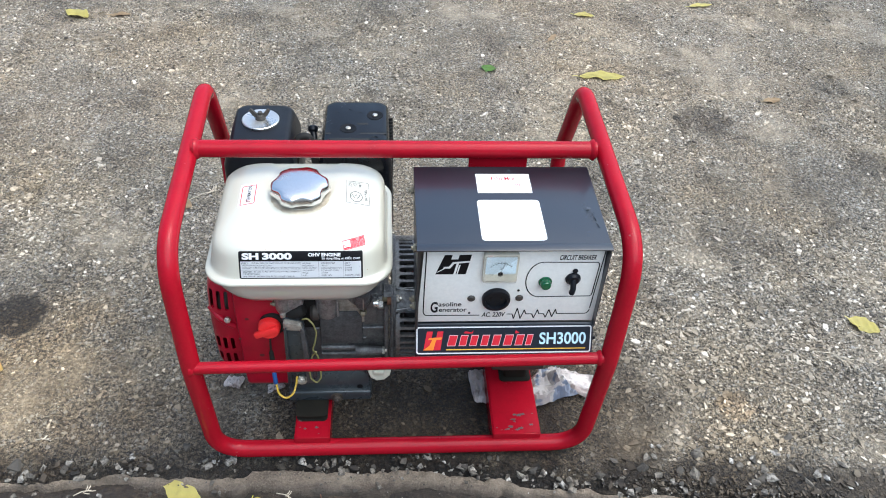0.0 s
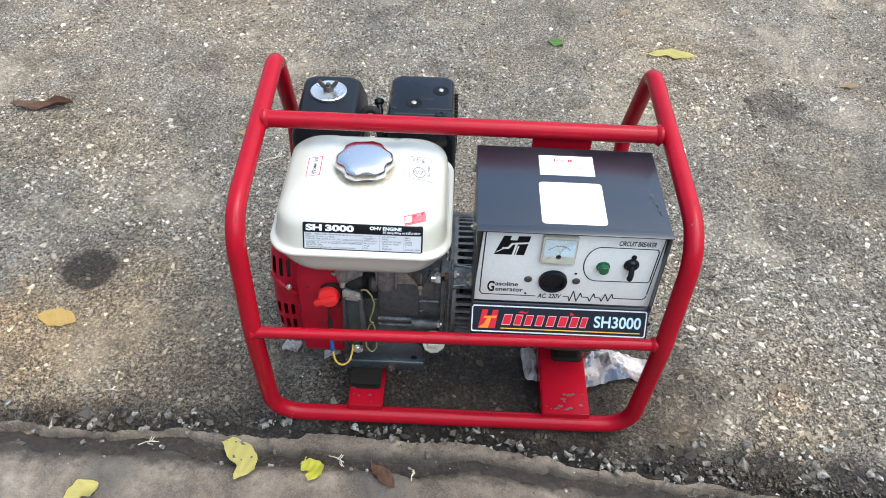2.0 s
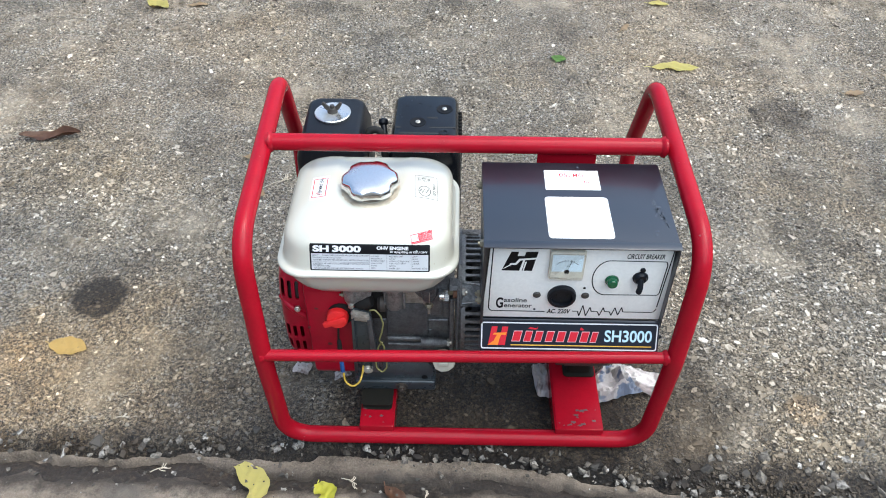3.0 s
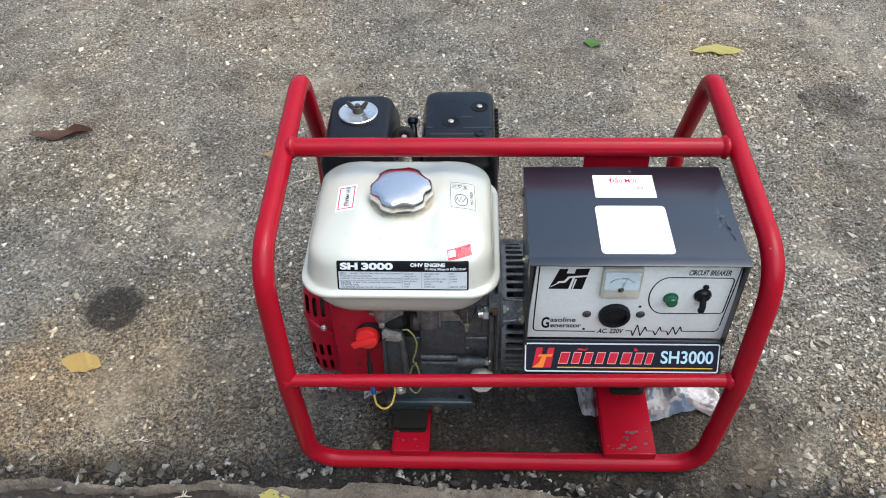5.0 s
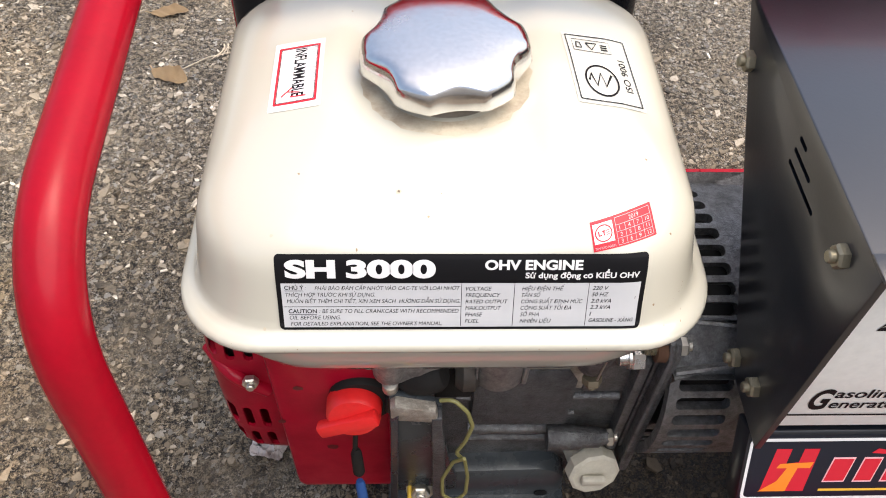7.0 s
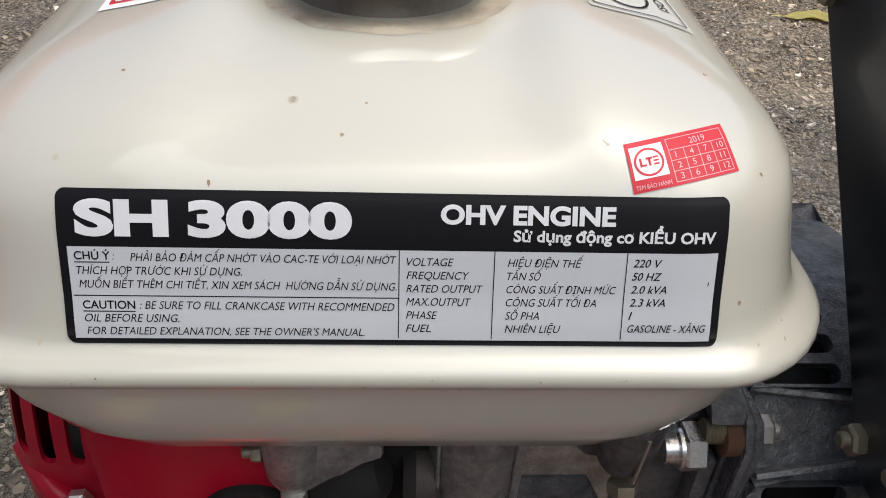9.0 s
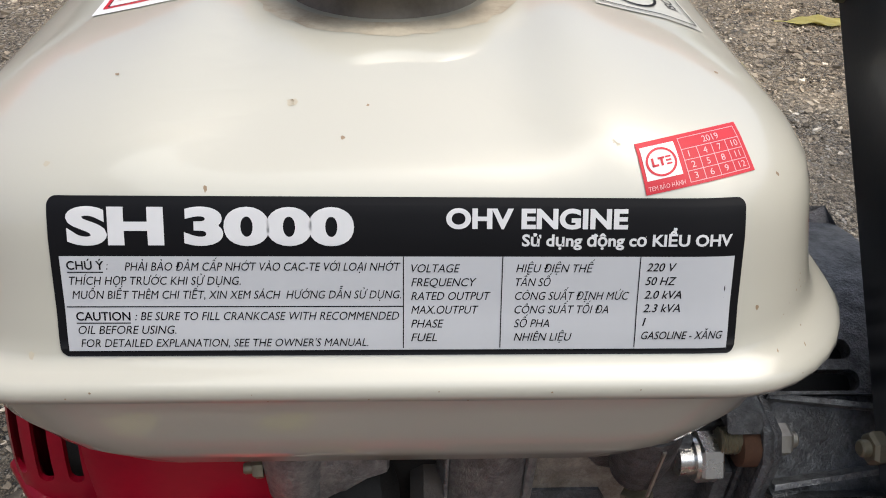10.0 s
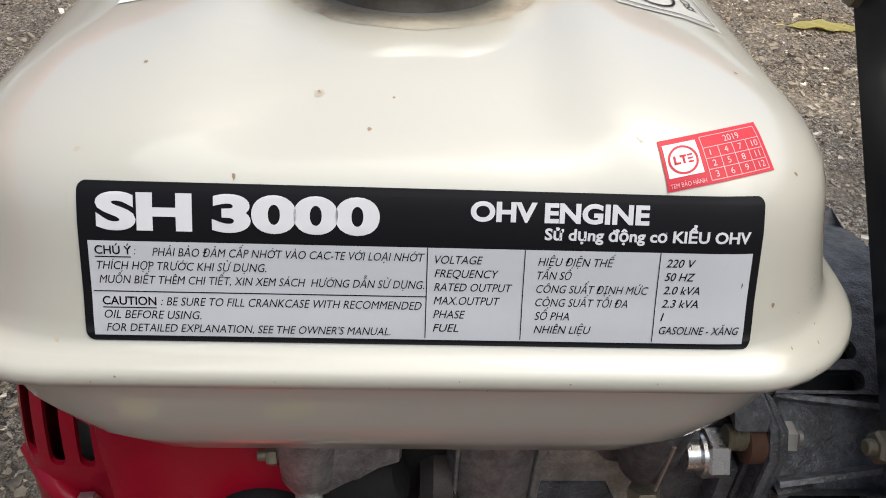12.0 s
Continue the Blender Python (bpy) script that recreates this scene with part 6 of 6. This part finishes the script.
part("rusty_spacer", turned((-0.0242, 0.0040, 0.2322), (1, 0, 0), [(0, 0.0054), (0.0006, 0.0064), (0.0066, 0.0064)], 18), paint("rusty_steel", (0.11, 0.052, 0.028), 0.8, (0.06, 0.035, 0.024), 0.7, 0.0, 0.4, 0.2, 90), flange, "rust-brown spacer on a threaded stud")
for y0, y1, x0, x1 in ((0.012, 0.020, -0.0278, -0.0222), (0.014, 0.022, -0.0208, -0.0176)):
    part("adapter_rib", box(x0, x1, y0 - 0.010, y1, 0.120, 0.222, 0.0015), ALU, flange)
part("alternator_foot", block([(0.125, 0.070), (0.125, 0.110), (0.200, 0.110), (0.200, 0.070)], "y", 0.02, 0.12, 0.003), IRON, gen)

# ---- air filter and its lid ----


def soft_lid(name, x0, x1, y0, y1, z0, z1, flare, r, mat, label):
    cx, cy = (x0 + x1) / 2, (y0 + y1) / 2
    w, d = x1 - x0, y1 - y0
    rows = [(z0, flare), (z0 + 0.003, flare), (z1 - 0.030, flare * 0.75), (z1 - 0.010, flare * 0.2), (z1 - 0.004, 0.0), (z1 - 0.001, -0.003), (z1, -0.007)]
    return part(name, loft([[(cx + px, cy + py, z) for px, py in rrect(w + 2 * e, d + 2 * e, r, 7)] for z, e in rows]), mat, gen, label)


AFX0, AFX1, AFY0, AFY1, AFZ = -0.236, -0.156, 0.183, 0.294, 0.340
air = soft_lid("air_filter", AFX0, AFX1, AFY0, AFY1, 0.205, AFZ, 0.010, 0.014, BLACK_PLASTIC, "black plastic air filter housing")
disc_c = (-0.198, 0.2490, AFZ - 0.0005)
disc = part("clamp_disc", turned(disc_c, (0, 0, 1), [(0, 0.0250), (0.0034, 0.0257), (0.0042, 0.0245), (0.0036, 0.0210), (0.0046, 0.0120), (0.0042, 0.0)], 36), BRIGHT_ZINC, air, "shiny zinc clamping disc")
wn_b = turned((disc_c[0], disc_c[1], disc_c[2] + 0.003), (0, 0, 1), [(0, 0.0075), (0.003, 0.0072), (0.008, 0.0055), (0.0085, 0.003), (0.012, 0.003), (0.0125, 0)], 18)
for s in (-1, 1):
    q = loft([[(disc_c[0] + s * x, disc_c[1] + y * 0.6, disc_c[2] + z) for x, z, y in ((0.004, 0.005, -t), (0.010, 0.010, -t), (0.0145, 0.0175, -t * 0.8), (0.0115, 0.0205, -t * 0.8), (0.004, 0.012, -t))] for t in (-0.003, 0.003)])
    join(wn_b, q)
bmesh.ops.recalc_face_normals(wn_b, faces=wn_b.faces[:])
part("wing_nut", wn_b, IRON, disc, "dark grey wing nut")

# ---- silencer with a heat shield ----
MX0, MX1, MY0, MY1, MZ = -0.110, -0.022, 0.188, 0.303, 0.341
muffler = soft_lid("silencer", MX0, MX1, MY0, MY1, 0.205, MZ, 0.008, 0.013, GLOSS_BLACK, "black pressed steel silencer with a heat shield")
for x, y in ((-0.0398, 0.2635), (-0.0765, 0.2300)):
    dish = part("screw_dish", turned((x, y, MZ - 0.0003), (0, 0, 1), [(0, 0.0118), (0.0010, 0.0112), (0.0011, 0.0100), (0.0004, 0.0085), (0.0004, 0)], 24), INK, muffler)
    part("shield_screw", turned((x, y, MZ + 0.0002), (0, 0, 1), [(0, 0.0036), (0.0012, 0.0036), (0.0020, 0.0026), (0.0020, 0)], 16), STEEL, dish)
for x0, x1, y in ((-0.102, -0.044, 0.2045), (-0.103, -0.034, 0.1935), (-0.060, -0.024, 0.2185), (-0.107, -0.099, 0.2185), (-0.064, -0.049, 0.242)):
    part("pressed_rib", tube([(x0, y, MZ - 0.0016), (x1, y, MZ - 0.0016)], 0.0028, 12), GLOSS_BLACK, muffler)
part("pressed_ring", turned((-0.040, 0.2045, MZ - 0.0003), (0, 0, 1), [(0, 0.0072), (0.002, 0.0066), (0.0022, 0.005), (0.0008, 0.004), (0.0008, 0)], 20), GLOSS_BLACK, muffler)
for k in range(11):
    y = MY0 + 0.014 + 0.0085 * k
    part("shield_slit", slot("x", y, 0.300, 0.003, 0.044, MX1 + 0.0040, MX1 + 0.0075), RUBBER, muffler)
for x0, y0 in ((-0.098, 0.268), (-0.080, 0.275), (-0.066, 0.268)):
    part("cast_mark", tube(smooth_path([(x0, y0 - 0.012, MZ), (x0 + 0.002, y0 + 0.006, MZ), (x0 + 0.009, y0, MZ), (x0 + 0.008, y0 - 0.010, MZ)], 0.004, 4), 0.0005, 8), GLOSS_BLACK, muffler)

# breather elbow and choke lever between them
part("breather_elbow", tube(smooth_path([(-0.152, 0.215, 0.292), (-0.146, 0.232, 0.326), (-0.130, 0.232, 0.326), (-0.122, 0.215, 0.285)], 0.010, 7), 0.0055, 16), RUBBER, gen, "black rubber breather elbow")
rod = tube(smooth_path([(-0.124, 0.225, 0.270), (-0.128, 0.268, 0.300), (-0.130, 0.276, 0.306)], 0.02, 5), 0.0045, 12)
turned((-0.130, 0.276, 0.306), (0, 0.7, 0.7), [(-0.002, 0.005), (0.001, 0.0072), (0.006, 0.0072), (0.008, 0.005), (0.008, 0)], 14, rod)
part("choke_lever", rod, BLACK_PLASTIC, gen, "black choke lever")
part("intake_block", block([(-0.150, 0.150), (-0.150, 0.285), (-0.112, 0.285), (-0.112, 0.150)], "y", 0.170, 0.205, 0.004), ALU, gen)
part("cylinder_block", block([(-0.220, 0.130), (-0.220, 0.270), (-0.030, 0.270), (-0.030, 0.130)], "y", 0.130, 0.215, 0.006), ALU_DARK, gen, "dark finned cylinder block")


# ---- fallen leaves, twigs and wrappers on the ground ----
def leaf_mat(name, base, vein, spot):
    n = Nodes(name)
    v = n.coords()
    col = n.mix(n.noise(130, 4, 0.6, v), base, vein)
    col = n.mix(n.ramp(n.noise(70, 5, 0.7, v), (0.55, 0.0), (0.80, 0.6)), col, spot)
    return n.set(Base_Color=col, Roughness=0.5, Normal=n.bump(n.noise(300, 3, 0.5, v), 0.3, 0.001))


LEAF_YELLOW = leaf_mat("yellow_leaf", (0.60, 0.52, 0.13), (0.50, 0.44, 0.16), (0.30, 0.22, 0.07))
LEAF_GOLD = leaf_mat("golden_leaf", (0.62, 0.42, 0.12), (0.52, 0.36, 0.12), (0.36, 0.22, 0.07))
LEAF_BROWN = leaf_mat("brown_leaf", (0.17, 0.082, 0.042), (0.085, 0.042, 0.024), (0.30, 0.20, 0.12))
LEAF_TAN = leaf_mat("tan_leaf", (0.40, 0.29, 0.16), (0.32, 0.22, 0.12), (0.2, 0.13, 0.07))
LEAF_GREEN = leaf_mat("green_leaf", (0.14, 0.26, 0.05), (0.1, 0.2, 0.04), (0.2, 0.2, 0.05))
LEAF_LIME = leaf_mat("lime_leaf", (0.60, 0.56, 0.05), (0.50, 0.48, 0.06), (0.3, 0.26, 0.05))


def leaf(x, y, length, width, turn, mat, label, seed, curl=0.25, z=0.003, bite=0.0, bow=0.0, blunt=0.0):
    """A curled leaf blade with a midrib crease and a stalk."""
    r = random.Random(seed)
    b = bmesh.new()
    n, m = 18, 8
    g = []
    for i in range(n + 1):
        t = i / n
        half = width / 2 * (math.sin(math.pi * min(1, t * (0.97 - 1.4 * blunt) + 0.02 + 0.4 * blunt)) ** 0.7) * (1 + 0.045 * math.sin(t * 17 + seed))
        row = []
        for j in range(-m // 2, m // 2 + 1):
            s = j / (m / 2)
            hh = half * (1 - (bite * max(0, math.sin(t * 9 + seed)) if s < 0 else 0))
            px, py = (t - 0.5) * length, s * hh
            py += 0.06 * length * math.sin(t * 2.2) + bow * length * 4 * t * (1 - t)
            pz = abs(s) ** 1.5 * half * curl * (0.6 + 0.5 * math.sin(t * 7 + seed)) + curl * 0.25 * length * (t - 0.5) ** 2
            pz += 0.06 * half * math.sin(t * 21 + s * 5 + seed)
            row.append(b.verts.new((px, py, pz + z)))
        g.append(row)
    for i in range(n):
        for j in range(m):
            b.faces.new((g[i][j], g[i + 1][j], g[i + 1][j + 1], g[i][j + 1]))
    bmesh.ops.solidify(b, geom=b.faces[:], thickness=0.0004)
    if blunt < 0.2:
        tube([(-length * 0.5, 0, z + 0.001), (-length * 0.58, 0.002, z + 0.001), (-length * 0.66, 0.004, z)], 0.0007, 6, b)
    low = min(v.co.z for v in b.verts)
    for v in b.verts:
        v.co.z -= low
    ob = lone("fallen_leaf", b, mat, label, "leaf", "fallen leaves", sharp=60)
    ob.matrix_world = pose(x, y, z - 0.0012, 0, 0, turn)
    return ob


GZ = -0.014
leaf(-0.627, 0.094, 0.062, 0.036, -12, LEAF_GOLD, "golden oval dry leaf lying on asphalt", 1, 0.15)
leaf(-0.865, 0.655, 0.125, 0.032, 4, LEAF_BROWN, "curled dark brown dry leaf on asphalt", 2, 1.1)
leaf(-0.428, 0.601, 0.042, 0.022, 5, LEAF_TAN, "small tan dry leaf on asphalt", 3, 0.3)
leaf(-0.408, 0.487, 0.045, 0.026, -30, LEAF_TAN, "small tan dry leaf on asphalt", 4, 0.3)
leaf(0.493, 0.971, 0.110, 0.040, -3, LEAF_YELLOW, "torn pale yellow leaf on asphalt", 5, 0.15, 0.003, 0.5)
leaf(0.223, 1.009, 0.032, 0.038, 70, LEAF_GREEN, "small fresh green leaf on asphalt", 6, 0.2)
leaf(0.877, 0.870, 0.045, 0.022, 8, LEAF_TAN, "small orange-tan dry leaf on asphalt", 7, 0.4)
leaf(0.404, 1.168, 0.045, 0.014, 50, LEAF_TAN, "narrow tan dry leaf on asphalt", 8, 0.5)
leaf(-0.812, 1.262, 0.075, 0.040, -35, LEAF_YELLOW, "curled yellow dry leaf on asphalt", 9, 0.4)
leaf(-0.705, 1.263, 0.055, 0.018, 3, LEAF_TAN, "narrow tan dry leaf on asphalt", 10, 0.4)
leaf(0.511, 1.302, 0.055, 0.024, -10, LEAF_YELLOW, "small pale yellow leaf on asphalt", 11, 0.3)
leaf(0.856, 1.372, 0.07, 0.022, 10, LEAF_YELLOW, "long yellow dry leaf on asphalt", 12, 0.3)
leaf(0.77, 0.158, 0.050, 0.034, -40, LEAF_YELLOW, "small yellow leaf on asphalt", 13, 0.25)
leaf(-0.302, -0.132, 0.064, 0.036, -58, LEAF_YELLOW, "bitten yellow leaf lying in the gutter", 14, 0.15, GZ + 0.0085, 0.4, 0.13, 0.28)
leaf(-0.197, -0.143, 0.032, 0.030, -60, LEAF_LIME, "small lime-yellow curled leaf in the gutter", 15, 0.4, GZ + 0.005, 0.5, 0.1, 0.15)
leaf(-0.492, -0.193, 0.050, 0.034, 40, LEAF_YELLOW, "holed yellow leaf lying in the gutter", 16, 0.3, GZ + 0.004, 0.5)
leaf(-0.097, -0.148, 0.046, 0.020, -48, LEAF_BROWN, "small brown dry leaf in the gutter", 17, 0.4, GZ + 0.004)

TWIG = paint("pale_twig", (0.50, 0.44, 0.34), 0.7, (0.3, 0.24, 0.16), 0.4)


def twig(x, y, size, turn, seed, z, label):
    r = random.Random(seed)
    b = tube([(0, 0, 0.0015), (size * 0.5, size * 0.06, 0.003), (size, 0, 0.002)], 0.0007, 6)
    for k in range(4):
        a = r.uniform(-1.2, 1.2)
        s = size * (0.55 + 0.1 * k)
        tube([(s, 0, 0.002), (s + size * 0.25 * math.cos(a), size * 0.25 * math.sin(a), 0.004), (s + size * 0.4 * math.cos(a + 0.3), size * 0.4 * math.sin(a + 0.3), 0.002)], 0.0006, 6, b)
    ob = lone("twig", b, TWIG, label, "twig", "twigs", sharp=60)
    ob.matrix_world = pose(x, y, z, 0, 0, turn)


twig(-0.440, -0.115, 0.023, 19, 1, -0.012, "pale forked twig lying in the gutter")
twig(-0.173, -0.121, 0.024, -23, 2, -0.0085, "pale forked twig lying in the gutter")
twig(-0.057, -0.152, 0.014, 80, 3, -0.012, "tiny pale twig lying in the gutter")
twig(-0.510, -0.035, 0.018, 2, 6, 0.001, "short pale bent twig on asphalt")
twig(0.665, 0.105, 0.05, -20, 4, 0.001, "thin pale twig on asphalt")
twig(-0.395, 0.500, 0.06, 30, 5, 0.001, "thin dark twig on asphalt")


def wrapper(x, y, w, d, h, turn, mat, label, seed):
    """A crumpled plastic wrapper: a folded, creased sheet."""
    b = bmesh.new()
    n = 20
    g = []
    for i in range(n + 1):
        row = []
        for j in range(n + 1):
            u, v = i / n - 0.5, j / n - 0.5
            p = Vector((u * 2.6, v * 2.6, seed * 3.7))
            k = (1 - 2.2 * abs(noise.noise(p * 0.9))) * 0.7 + (1 - 2.5 * abs(noise.noise(p * 1.9 + Vector((5, 2, 0))))) * 0.4
            edge = 1 - (2 * max(abs(u), abs(v))) ** 6
            sx = 1 + 0.28 * noise.noise(p * 0.9 + Vector((9, 0, 0)))
            row.append(b.verts.new((u * w * sx, v * d * sx, 0.0006 + h * max(0.02, k * (0.3 + 0.7 * edge)))))
        g.append(row)
    for i in range(n):
        for j in range(n):
            b.faces.new((g[i][j], g[i + 1][j], g[i + 1][j + 1], g[i][j + 1]))
    bmesh.ops.solidify(b, geom=b.faces[:], thickness=0.0003)
    ob = lone("crumpled_wrapper", b, mat, label, "wrapper", "", sharp=14)
    ob.matrix_world = pose(x, y, 0.002, 0, 0, turn)
    return ob


def foil(name, base, print_col, share):
    n = Nodes(name)
    v = n.coords()
    c = n.add("ShaderNodeTexVoronoi", Scale=38.0)
    n.link(v, c.inputs["Vector"])
    sep = n.add("ShaderNodeSeparateColor")
    n.link(c.outputs["Color"], sep.inputs[0])
    col = n.mix(n.ramp(n.noise(26, 3, 0.5, v), (share - 0.16, 0.0), (share - 0.12, 1.0)), base, print_col)
    col = n.mix(n.ramp(n.noise(40, 5, 0.7, v), (0.5, 0.0), (0.75, 0.6)), col, (0.28, 0.25, 0.21))
    return n.set(Base_Color=col, Roughness=0.35, Normal=n.bump(n.noise(70, 3, 0.5, v), 0.35, 0.002))


FOIL = foil("dirty_plastic_film", (0.60, 0.56, 0.54), (0.24, 0.28, 0.38), 0.66)
FOIL_PLAIN = foil("dusty_paper_film", (0.80, 0.74, 0.71), (0.55, 0.46, 0.44), 0.7)
wrapper(0.212, 0.040, 0.075, 0.060, 0.030, 20, FOIL, "crumpled printed plastic wrapper beside the generator foot", 1)
wrapper(0.256, 0.050, 0.080, 0.042, 0.012, -24, FOIL_PLAIN, "dusty white crumpled paper on asphalt", 2)
wrapper(0.114, 0.045, 0.026, 0.060, 0.014, 5, FOIL_PLAIN, "crumpled dirty white film beside the cross member", 3)
wrapper(-0.252, 0.060, 0.026, 0.020, 0.010, -12, FOIL_PLAIN, "small scrap of dirty white film under the engine", 4)
wrapper(-0.190, 0.050, 0.024, 0.014, 0.006, 20, FOIL_PLAIN, "small scrap of dirty white film under the engine", 5)

# ---- the larger loose stones of the crumbled road edge, one by one ----
stone_rng = random.Random(21)


def broken_stone(r):
    """An angular broken stone: the hull of a few scattered corners."""
    b = bmesh.new()
    flat = (stone_rng.uniform(0.6, 0.95), stone_rng.uniform(0.4, 0.6))
    for k in range(11):
        d = Vector([stone_rng.uniform(-1, 1) for i in range(3)])
        d = d / max(abs(d.x), abs(d.y), abs(d.z)) * stone_rng.uniform(0.62, 0.9)
        b.verts.new((d.x * r, d.y * r * flat[0], d.z * r * flat[1]))
    hull = bmesh.ops.convex_hull(b, input=b.verts[:])
    bmesh.ops.delete(b, geom=[g for g in hull["geom_interior"] if isinstance(g, bmesh.types.BMVert)], context="VERTS")
    return mesh_of(b, "stone", SINGLE_STONE, 10)


def set_stone(mesh, x, y, lift, tilt):
    ob = new("stone", mesh)
    ob.parent = road
    ob.matrix_world = pose(x, y, road_top(x, y) + lift, stone_rng.uniform(-tilt, tilt), stone_rng.uniform(-tilt, tilt), stone_rng.uniform(0, 360))


stone_meshes = [broken_stone(0.0034 + 0.0006 * k) for k in range(12)]
placed = 0
while placed < 260:
    x = stone_rng.uniform(-1.0, 1.15)
    y = edge_y(x) + stone_rng.uniform(0.0, 0.026 if x < 0.3 else 0.085)
    if not rng_edge(x, y) and stone_rng.random() < 0.6:
        continue
    k = min(11, int(12 * stone_rng.random() ** 1.9))
    set_stone(stone_meshes[k], x, y, 0.0004 + 0.0001 * k, 25)
    placed += 1
for x, y, r in ((-0.524, -0.071, 0.0145), (-0.456, -0.072, 0.008), (-0.301, -0.050, 0.009), (-0.368, -0.086, 0.006), (0.292, -0.090, 0.010), (0.329, -0.103, 0.0135), (0.402, -0.113, 0.012),
                (0.424, -0.124, 0.008), (0.379, -0.125, 0.006), (0.559, -0.059, 0.011), (0.351, -0.082, 0.008), (0.494, -0.090, 0.008), (0.508, -0.121, 0.011), (0.558, -0.131, 0.010), (0.470, -0.100, 0.008)):
    set_stone(broken_stone(r), x, y, 0.001, 14)
